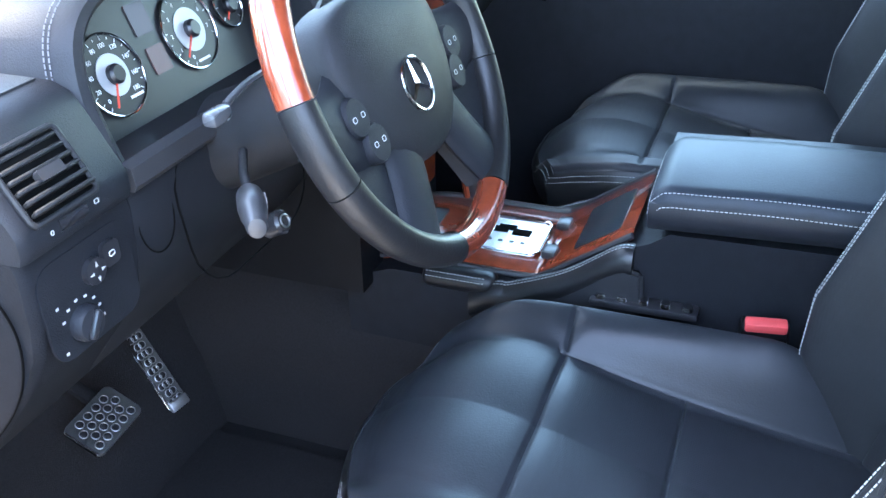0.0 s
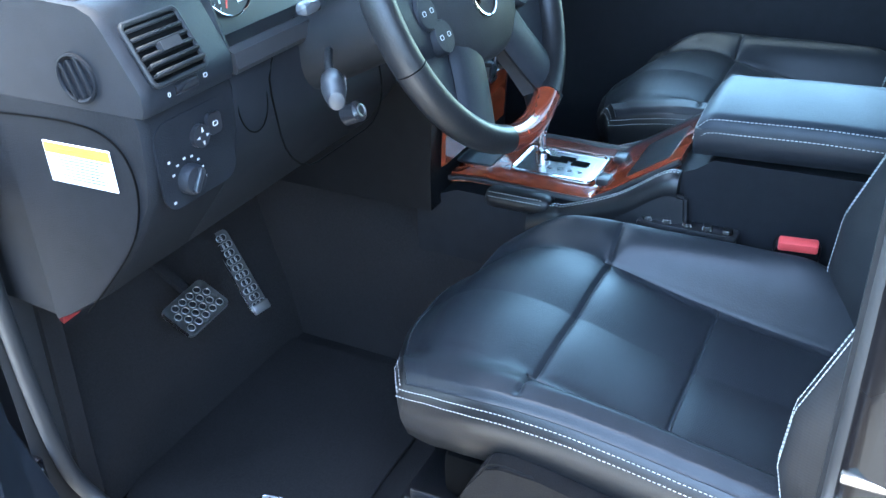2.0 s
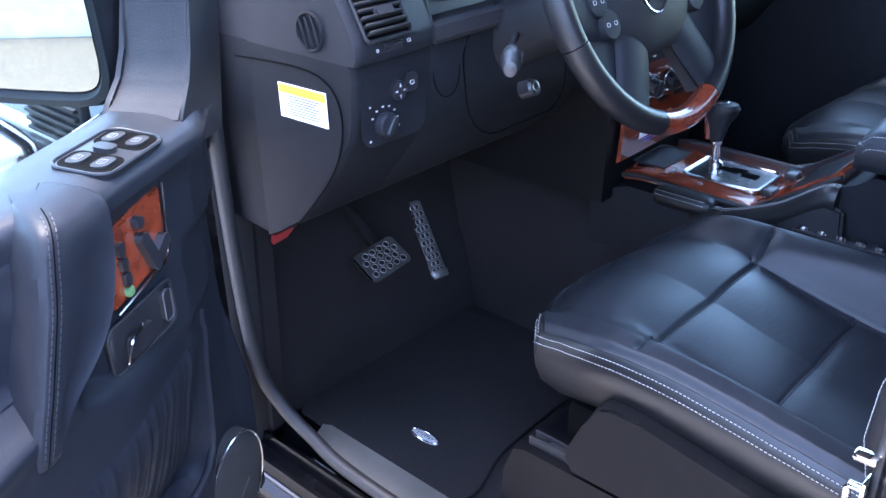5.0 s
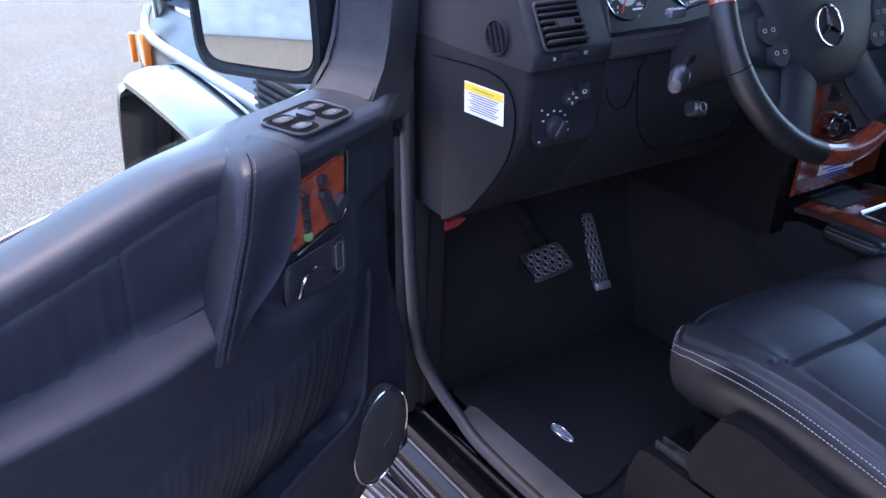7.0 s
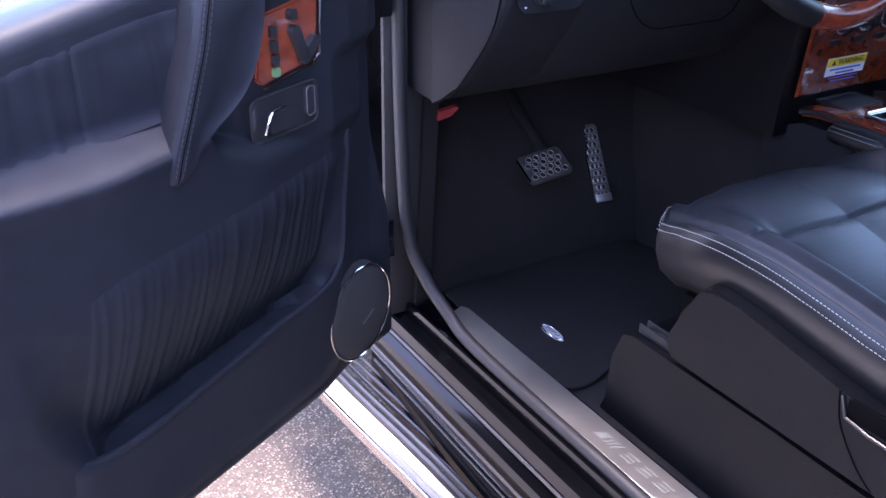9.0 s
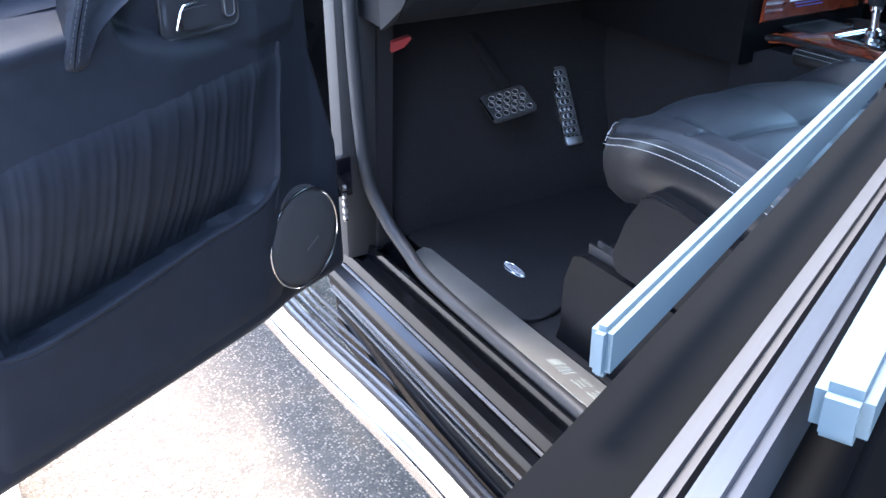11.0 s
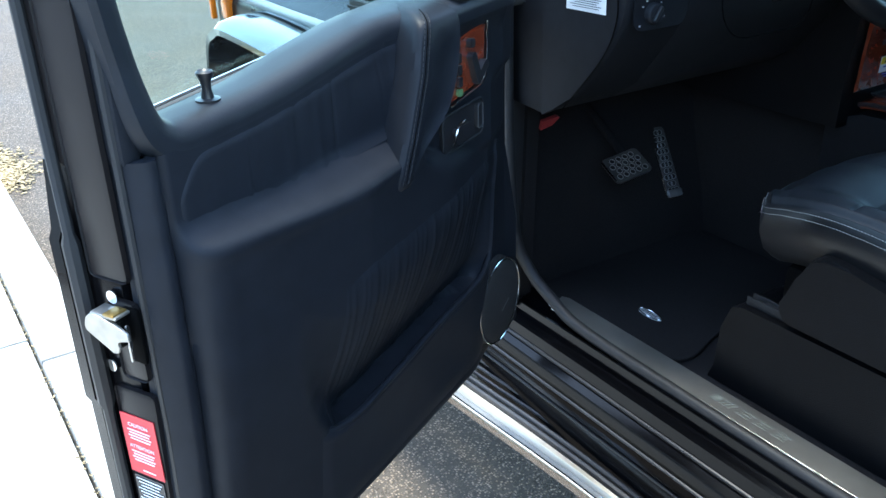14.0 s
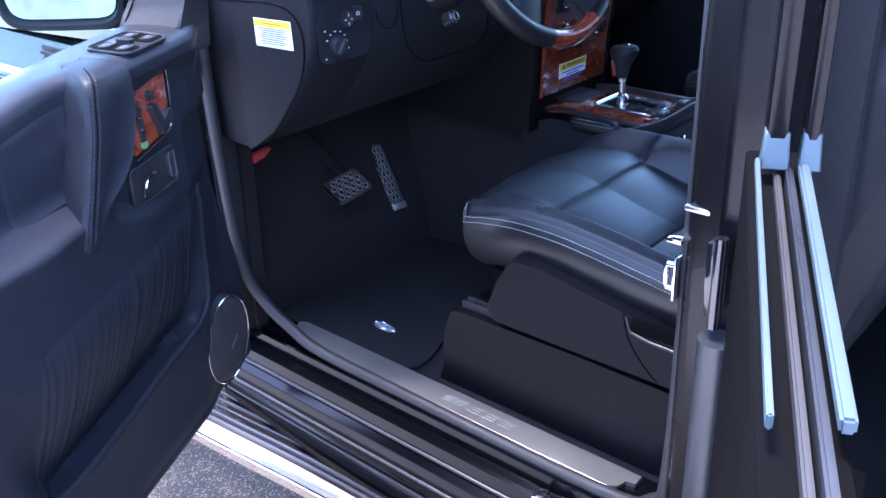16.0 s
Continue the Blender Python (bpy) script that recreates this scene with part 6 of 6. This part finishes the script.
bars("emblem", CM @ Matrix.Translation((0.036, -0.036, 0.0028)), [(0, 0, 0.022, 0.003)], WHITE, cl)
# cowl round the cluster
bm = bmesh.new()
prof = spline([(-0.612, 0.752, 1.262), (-0.612, 0.765, 1.300), (-0.606, 0.782, 1.348), (-0.585, 0.792, 1.392), (-0.54, 0.794, 1.418), (-0.44, 0.794, 1.430), (-0.30, 0.794, 1.426), (-0.22, 0.790, 1.405), (-0.196, 0.775, 1.36), (-0.192, 0.755, 1.30), (-0.192, 0.752, 1.262)], 5)
rings = []
for p in prof:
    side = smooth01(abs(p.x + 0.402), 0.16, 0.21)
    inn = Vector((-0.402, 0.0, 1.32)) - Vector((p.x, 0, p.z))
    inn = inn.normalized()
    rings.append([p + Vector((0, 0.06, 0)) + inn * 0.014, p + inn * 0.013, p + inn * 0.004 + Vector((0, -0.006, 0)), p + Vector((0, -0.004, 0)) - inn * 0.006, p + Vector((0, 0.010, 0)) - inn * 0.013, Vector((p.x, 1.18, min(p.z, 1.372 + 0.25 * (p.z - 1.372) if p.z > 1.372 else p.z)))])
loft(bm, rings, closed=False)
bmesh.ops.solidify(bm, geom=bm.faces[:], thickness=0.004)
cowl = part("cluster_cowl", bm, DASHSKIN, dash, "grey-black leather instrument cowl")
bm = bmesh.new()
for off in (0.010, 0.016):
    pts = []
    for p in prof:
        inn = (Vector((-0.402, 0.0, 1.32)) - Vector((p.x, 0, p.z))).normalized()
        pts.append(p + Vector((0, 0.006 + off, 0)) - inn * 0.0145)
    dashes(bm, pts, 0.0042, 0.0018, 0.0007)
part("cowl_stitching", bm, GREYTHREAD, cowl)
bm = bmesh.new()
slab(bm, lambda a, b: Vector((-0.61 + 0.415 * a, 0.757 + 0.075 * b, 1.264 + 0.006 * b)), 10, 4, (0, 0, -0.004))
part("cluster_shelf", bm, DIAL, dash)
bm = bmesh.new()
swept(bm, [(0.742, 1.250), (0.738, 1.256), (0.740, 1.274), (0.752, 1.278), (0.76, 1.25)], [lambda a, b, x=x: Vector((x, a, b)) for x in (-0.612, -0.19)])
part("trim_strip", bm, STALK, dash, "grey trim strip below the cluster")
# steering column shroud
bm = bmesh.new()
ax = Vector((0, math.cos(radians(23.4)), -math.sin(radians(23.4))))
col = Vector((-0.425, 0.545, 1.332))
rings = []
for d, w, h in ((0.055, 0.040, 0.040), (0.060, 0.048, 0.046), (0.12, 0.052, 0.050), (0.24, 0.058, 0.055)):
    c = col + ax * d + Vector((0, 0, -0.012))
    rings.append([c + Vector((w * math.cos(a), -math.sin(radians(23.4)) * -1 * h * math.sin(a) * 0.4, h * math.sin(a))) for a in [2 * math.pi * k / 24 for k in range(24)]])
loft(bm, rings)
part("column_shroud", bm, PLASTIC, dash, "black plastic column shroud")
frame_ring("column_opening", plane_pose((-0.43, 0.7435, 1.180), (1, 0, 0), (0, 0.12, 1)), 0.24, 0.17, 0.06, 0.0012, SHADE_SEAM, dash)
bm = bmesh.new()
HM = plane_pose((-0.580, 0.7510, 1.206), (1, 0, 0), (0, 0.06, 1))
tube(bm, [HM @ Vector((0.027 * math.cos(a), 0.036 * math.sin(a), 0.0)) for a in [2 * math.pi * k / 40 for k in range(40)]], 0.0009, 8, True)
part("round_cover_seam", bm, SHADE_SEAM, dash)
# stalks and key
bm = bmesh.new()
tube(bm, spline([(-0.475, 0.66, 1.335), (-0.53, 0.655, 1.338), (-0.575, 0.651, 1.333)], 6), 0.0035, 8)
box(bm, (-0.592, 0.649, 1.329), (0.030, 0.016, 0.014), 0.005)
part("tilt_stalk", bm, SWITCHGREY, dash, "short grey stalk")
bm = bmesh.new()
tube(bm, spline([(-0.49, 0.700, 1.246), (-0.540, 0.668, 1.248), (-0.577, 0.640, 1.248)], 6), 0.005, 10)
istalk = part("indicator_stalk", bm, PLASTIC, dash, "black indicator stalk")
bm = bmesh.new()
root, ax_s = Vector((-0.540, 0.668, 1.248)), Vector((-0.797, -0.603, 0.01))
side, lift = Vector((0.603, -0.797, 0)), Vector((0, 0, 1))
rings = []
for d, w, t in ((0.044, 0.006, 0.006), (0.050, 0.011, 0.010), (0.058, 0.0145, 0.0125), (0.080, 0.0160, 0.0135), (0.096, 0.0150, 0.0125), (0.100, 0.0130, 0.0105), (0.118, 0.0120, 0.0100), (0.124, 0.0095, 0.008), (0.1255, 0.003, 0.003)):
    rings.append([root + ax_s * d + lift * (w * math.cos(a)) + side * (t * math.sin(a)) for a in [2 * math.pi * k / 24 for k in range(24)]])
loft(bm, rings)
send = part("stalk_end", bm, STALK, istalk, "grey flattened stalk end")
bars("stalk_marks", plane_pose(root + ax_s * 0.072 + side * 0.0140, ax_s, (0, 0, 1)), [(-0.006, 0.004, 0.005, 0.004), (0.006, 0.004, 0.005, 0.004), (0.0, -0.004, 0.010, 0.001)], SYMBOL, send)
bm = bmesh.new()
lathe(bm, [(0.013, -0.02), (0.013, 0.0), (0.010, 0.003), (0.001, 0.003)], plane_pose((-0.527, 0.640, 1.192), (1, 0, 0), (0, 0.4, 0.92)), 22)
ign = part("ignition_lock", bm, PLASTIC_SMOOTH, dash, "black ignition lock")
frame_ring("lock_ring", plane_pose((-0.527, 0.637, 1.1935), (1, 0, 0), (0, 0.4, 0.92)), 0.013, 0.013, 0.0065, 0.0010, SATIN, ign)
# bonnet release
bm = bmesh.new()
prism(bm, [(-0.706, 1.024, 0.896), (-0.708, 1.016, 0.915), (-0.682, 1.005, 0.924), (-0.675, 1.005, 0.921), (-0.686, 1.014, 0.905)], (0.2, 1, 0.2), 0.010)
part("bonnet_release", bm, REDPLASTIC, dash, "red bonnet release lever")
# centre stack
cs = empty("centre_stack", label="burl wood centre stack with climate controls", category="dashboard console")
bm = bmesh.new()
STK = [(0.752, 0.86), (0.750, 0.94), (0.744, 1.03), (0.735, 1.10), (0.722, 1.20), (0.716, 1.30), (0.735, 1.345), (0.80, 1.36), (1.2, 1.36), (1.2, 0.86)]
swept(bm, STK, [lambda a, b, x=x: Vector((x, a, b)) for x in (-0.158, -0.150, 0.150, 0.158)])
part("stack_body", bm, SHADEPLASTIC, cs)
bm = bmesh.new()
swept(bm, [(0.747, 0.93), (0.739, 0.935), (0.733, 1.03), (0.723, 1.10), (0.711, 1.20), (0.706, 1.29), (0.714, 1.295), (0.735, 1.1)], [lambda a, b, x=x: Vector((x, a, b)) for x in (-0.125, -0.120, 0.120, 0.125)])
part("wood_fascia", bm, WOOD, cs, "polished burl wood fascia")
F = lambda x, z, d=0.0: plane_pose((x, interp(z, [(0.93, 0.740), (1.03, 0.7325), (1.10, 0.7225), (1.20, 0.7105), (1.29, 0.7055)]) - 0.001 - d, z), (1, 0, 0), (0, -0.1, 1))
for x in (-0.062, 0.0, 0.062):
    bm = bmesh.new()
    lathe(bm, [(0.022, 0.0), (0.022, 0.004), (0.017, 0.006), (0.016, 0.020), (0.012, 0.023), (0.001, 0.023)], F(x, 1.065), 28)
    k = part("climate_knob", bm, PLASTIC_SMOOTH, cs, "black climate knob with chrome ring")
    frame_ring("chrome_ring", F(x, 1.065, 0.006), 0.042, 0.042, 0.021, 0.0016, CHROME, k)
for x in (-0.062, 0.0, 0.062):
    plate("climate_key", F(x, 1.026), 0.030, 0.010, 0.004, PLASTIC_SMOOTH, cs, "", 0.003)
hu = plate("radio", F(0.0, 1.165), 0.20, 0.105, 0.006, PLASTIC_SMOOTH, cs, "black radio with keys", 0.006)
plate("radio_screen", F(0.0, 1.18, 0.001), 0.10, 0.06, 0.003, LCD, hu, "dark screen", 0.004)
for s in (-1, 1):
    for k in range(5):
        plate("radio_key", F(s * 0.074, 1.125 + 0.020 * k, 0.003), 0.022, 0.012, 0.003, PLASTIC_SMOOTH, hu, "", 0.003)
        bars("key_mark", F(s * 0.074, 1.125 + 0.020 * k, 0.0034), [(0, 0, 0.008, 0.002)], WHITE, hu)
bm = bmesh.new()
tube(bm, [(-0.10, 0.733, 1.105), (0.10, 0.733, 1.105)], 0.002, 8)
part("chrome_strip", bm, CHROME, cs)
WSM = F(-0.012, 0.972, 0.001)
WSM = plane_pose((-0.012, 0.7365, 0.970), (1, 0, 0), (0, -0.1, 1))
ws = plate("warning_sticker", WSM, 0.108, 0.052, 0.0008, WHITE, cs, "white sticker with yellow heading", 0.001)
plate("yellow_band", WSM @ Matrix.Translation((0, 0.0175, 0.0004)), 0.106, 0.015, 0.0004, YELLOW, ws, "", 0.001)
letters("heading", "WARNING", 0.0145, WSM @ Matrix.Translation((0.010, 0.0175, 0.0008)), PLASTIC_SMOOTH, ws)
bm = bmesh.new()
prism(bm, [(-0.043, 0.0125, 0.0005), (-0.031, 0.0125, 0.0005), (-0.037, 0.0225, 0.0005)], (0, 0, 1), 0.0004)
bm.transform(WSM)
part("warning_triangle", bm, PLASTIC_SMOOTH, ws, smooth=False)
bars("small_print", WSM @ Matrix.Translation((0, 0, 0.0003)), [(0, 0.004, 0.085, 0.0035), (0, -0.003, 0.05, 0.0035), (0, -0.012, 0.08, 0.002), (0, -0.018, 0.07, 0.002)], BLUEPRINT, ws)

# ---- steering wheel ----
sw = empty("steering_wheel", label="black leather and burl wood steering wheel", category="steering wheel")
tl = radians(23.4)
SWP = Matrix(((1, 0, 0, -0.425), (0, math.sin(tl), -math.cos(tl), 0.545), (0, math.cos(tl), math.sin(tl), 1.332), (0, 0, 0, 1)))
RR = 0.190


def arc(name, a0, a1, material, r, label=""):
    n = max(6, int((a1 - a0) / 4))
    bm = bmesh.new()
    ps = [Vector((RR * math.cos(radians(a0 + (a1 - a0) * k / n)), RR * math.sin(radians(a0 + (a1 - a0) * k / n)), 0)) for k in range(n + 1)]
    rings = []
    for p in ps:
        o = p.normalized()
        rings.append([p + (o * math.cos(2 * math.pi * k / 18) * 0.94 + Vector((0, 0, 1)) * math.sin(2 * math.pi * k / 18)) * r for k in range(18)])
    loft(bm, rings)
    bm.transform(SWP)
    return part(name, bm, material, sw, label)


arc("wood_rim", 8, 172, WOOD, 0.0172, "polished burl wood rim section")
arc("leather_rim", 172.3, 196.5, LEATHER_SIDE, 0.0176, "black leather rim section")
arc("leather_rim", 196.9, 252, LEATHER_SIDE, 0.0178, "black leather rim section")
arc("wood_rim", 252.3, 293, WOOD, 0.0174, "polished burl wood rim section")
arc("leather_rim", 293.3, 343, LEATHER_SIDE, 0.0178, "black leather rim section")
arc("leather_rim", 343.4, 367.7, LEATHER_SIDE, 0.0176, "black leather rim section")
# hub pad
HUB = [(0, 0.082), (0.055, 0.080), (0.096, 0.066), (0.114, 0.036), (0.112, 0.0), (0.098, -0.042), (0.070, -0.076), (0.036, -0.094), (0, -0.098)]
outline = spline([(x, y, 0) for x, y in HUB] + [(-x, y, 0) for x, y in HUB[-2:0:-1]], 4, closed=True)
bm = bmesh.new()
rings = []
for s, z in ((1.0, -0.045), (1.0, -0.012), (0.985, -0.004), (0.95, 0.001), (0.85, 0.006), (0.6, 0.012), (0.3, 0.0145), (0.02, 0.015)):
    rings.append([Vector((p.x * s, p.y * s, z)) for p in outline])
loft(bm, rings)
bm.transform(SWP)
part("airbag_cover", bm, PLASTIC, sw, "black grained airbag cover")
bm = bmesh.new()
lathe(bm, [(0.060, -0.10), (0.075, -0.06), (0.090, -0.04), (0.094, -0.028), (0.001, -0.02)], SWP, 30)
part("hub_back", bm, PLASTIC, sw)


def spoke(name, pts, widths, thick, z, material):
    bm = bmesh.new()
    ps = spline([(x, y, 0) for x, y in pts], 5)
    rings = []
    m = len(ps)
    for i, p in enumerate(ps):
        d = (ps[min(i + 1, m - 1)] - ps[max(i - 1, 0)]).normalized()
        w = Vector((-d.y, d.x, 0))
        t = i / (m - 1)
        h = widths[0] + (widths[1] - widths[0]) * t
        zz = z[0] + (z[1] - z[0]) * t
        rings.append([p + w * h * math.cos(a) + Vector((0, 0, zz + thick * math.sin(a))) for a in [2 * math.pi * k / 14 for k in range(14)]])
    loft(bm, rings)
    bm.transform(SWP)
    return part(name, bm, material, sw)


for s in (-1, 1):
    spoke("side_spoke", [(s * 0.070, -0.010), (s * 0.13, -0.018), (s * 0.188, -0.008)], (0.060, 0.026), 0.012, (-0.020, -0.002), DASHPLASTIC)
    bm = bmesh.new()

    def web(a, b, s=s):
        r = 0.060 + 0.122 * b
        lo, hi = 190 - 4 * b, 240 + 6 * b
        t = radians(lo + (hi - lo) * a)
        edge = min(1.0, min(a, 1 - a) / 0.10)
        return Vector((s * r * math.cos(t), r * math.sin(t), -0.014 + 0.010 * b - 0.008 * (1 - edge) ** 2))

    slab(bm, web, 24, 14, (0, 0, -0.018))
    bm.transform(SWP)
    part("lower_spoke", bm, DASHPLASTIC, sw)
    spoke("lower_arm", [(s * 0.052, -0.055), (s * 0.070, -0.100), (s * 0.098, -0.150)], (0.034, 0.032), 0.012, (-0.010, -0.004), DASHPLASTIC)
    for bx, y in ((0.119, -0.014), (0.104, -0.044)):
        g = SWP @ Matrix.Translation((s * bx, y, 0.0025))
        bm = bmesh.new()
        lathe(bm, [(0.0195, -0.020), (0.0195, -0.002), (0.0175, 0.002), (0.001, 0.003)], g, 28)
        k = part("wheel_button", bm, DASHPLASTIC, sw, "round black button pair")
        for sx in (-1, 1):
            frame_ring("symbol", g @ Matrix.Translation((sx * 0.008, 0, 0.0028)), 0.0060, 0.0046, 0.0014, 0.00040, SYMBOL, k)
bm = bmesh.new()
GB = SWP @ Matrix.Translation((-0.014, -0.022, 0.0162))
tube(bm, [GB @ Vector((0.0265 * math.cos(a), 0.0265 * math.sin(a), 0)) for a in [2 * math.pi * k / 44 for k in range(44)]], 0.0021, 8, True)
for k in range(3):
    a = radians(90 + 120 * k)
    d, w = Vector((math.cos(a), math.sin(a), 0)), Vector((-math.sin(a), math.cos(a), 0))
    loft(bm, [[GB @ Vector(w * 0.0042), GB @ Vector((0, 0, 0.003)), GB @ Vector(-w * 0.0042), GB @ Vector((0, 0, -0.002))], [GB @ (d * 0.026 + w * 0.0007), GB @ (d * 0.026 + Vector((0, 0, 0.001))), GB @ (d * 0.026 - w * 0.0007), GB @ (d * 0.026 + Vector((0, 0, -0.001)))]])
part("emblem", bm, CHROME, sw, "round chrome emblem")
letters("airbag_mark", "SRS", 0.014, SWP @ Matrix.Translation((0, -0.074, 0.0070)), PLASTIC_SMOOTH, sw)

# ---- pedals ----
def pedal(name, tl_, tr_, bl_, nx, ny, label):
    tl_, tr_, bl_ = Vector(tl_), Vector(tr_), Vector(bl_)
    ex, ey = tr_ - tl_, tl_ - bl_
    w, h = ex.length, ey.length
    m = plane_pose((tl_ + tr_) / 2 - ey / 2, ex, ey)
    p = empty(name, label=label, category="pedal")
    plate("pad", m, w, h, 0.007, PEDALPAD, p, "brushed steel pad darkened for the footwell it reflects", 0.010)
    bm = bmesh.new()
    tube(bm, [m @ Vector((-w / 2 - 0.001, y, 0.0)) for y in (-h / 2 + 0.006, 0, h / 2 - 0.006)], 0.0022, 8)
    part("bright_edge", bm, CHROME, p)
    bm = bmesh.new()
    lathe(bm, [(0.0070, 0.0), (0.0068, 0.0013), (0.0060, 0.0016), (0.0054, 0.0006), (0.0050, 0.0004), (0.001, 0.0012)], Matrix.Identity(4), 14)
    stud = bpy.data.meshes.new("stud")
    bm.to_mesh(stud)
    bm.free()
    stud.materials.append(PEDALSTEEL)
    stud.materials.append(PLASTIC_SMOOTH)
    for f in stud.polygons:
        f.material_index = 1 if max(math.hypot(stud.vertices[i].co.x, stud.vertices[i].co.y) for i in f.vertices) < 0.0056 else 0
    for j in range(ny):
        for i in range(nx - j % 2):
            x = (i + 0.5 + 0.5 * (j % 2)) / nx * (w - 0.010) - (w - 0.010) / 2
            y = (j + 0.5) / ny * (h - 0.012) - (h - 0.012) / 2
            s = new("stud", stud)
            s.matrix_world = m @ Matrix.Translation((x, y, 0))
            s.parent = p
    return p, m, w, h


p, m, w, h = pedal("brake_pedal", (-0.490, 1.077, 0.770), (-0.392, 1.074, 0.782), (-0.498, 1.020, 0.735), 5, 4, "drilled steel brake pedal with black rubber studs")
beam("pedal_arm", m @ Vector((0.02, 0, -0.012)), (-0.42, 1.30, 0.90), 0.02, 0.012, CARPET, p)
p, m, w, h = pedal("accelerator_pedal", (-0.259, 1.162, 0.775), (-0.223, 1.154, 0.777), (-0.284, 1.076, 0.632), 3, 10, "long steel accelerator pedal with black rubber studs")
bm = bmesh.new()
box(bm, (0, -h / 2 + 0.006, 0.002), (w, 0.018, 0.010), 0.003)
bm.transform(m)
part("foot_plate", bm, PEDALSTEEL, p)
beam("pedal_arm", m @ Vector((0, 0.02, -0.010)), (-0.235, 1.30, 0.80), 0.018, 0.012, PLASTIC, p)

# ---- floor mat ----
bm = bmesh.new()
MAT = spline([(-0.672, 1.00, 0), (-0.668, 0.80, 0), (-0.662, 0.70, 0), (-0.648, 0.672, 0), (-0.61, 0.668, 0), (-0.52, 0.695, 0), (-0.40, 0.70, 0), (-0.22, 0.70, 0), (-0.20, 0.74, 0), (-0.20, 1.02, 0), (-0.24, 1.06, 0), (-0.62, 1.06, 0)], 6, closed=True)
prism(bm, [(p.x, p.y, 0.521) for p in MAT], (0, 0, 1), 0.010)
fm = part("floor_mat", bm, CARPET)
tagged(fm, "black velour floor mat with a chrome badge", "floor mat")
bm = bmesh.new()
tube(bm, [(p.x, p.y, 0.528) for p in MAT], 0.0034, 8, True)
part("bound_edge", bm, CARPET, fm)
bm = bmesh.new()
loft(bm, [[(-0.578 + (0.0105 - e) * math.sin(a), 0.820 + (0.031 - e) * math.cos(a), 0.531 + z) for a in [2 * math.pi * k / 28 for k in range(28)]] for e, z in ((0, 0), (0, 0.002), (0.002, 0.0035), (0.0095, 0.004))])
badge = part("badge", bm, BADGE, fm, "oval chrome badge")
bm = bmesh.new()
for k in range(7):
    box(bm, (-0.578 + 0.0015 * math.sin(2.1 * k), 0.836 - 0.0055 * k, 0.5352), (0.004 + 0.002 * (k % 3 == 0), 0.0018, 0.0004))
part("badge_print", bm, PLASTIC_SMOOTH, badge, "fine dark print", smooth=False)
bm = bmesh.new()
tube(bm, [(-0.578 + 0.0098 * math.sin(a), 0.820 + 0.0302 * math.cos(a), 0.5338) for a in [2 * math.pi * k / 32 for k in range(32)]], 0.0012, 6, True)
part("badge_rim", bm, CHROME, badge)
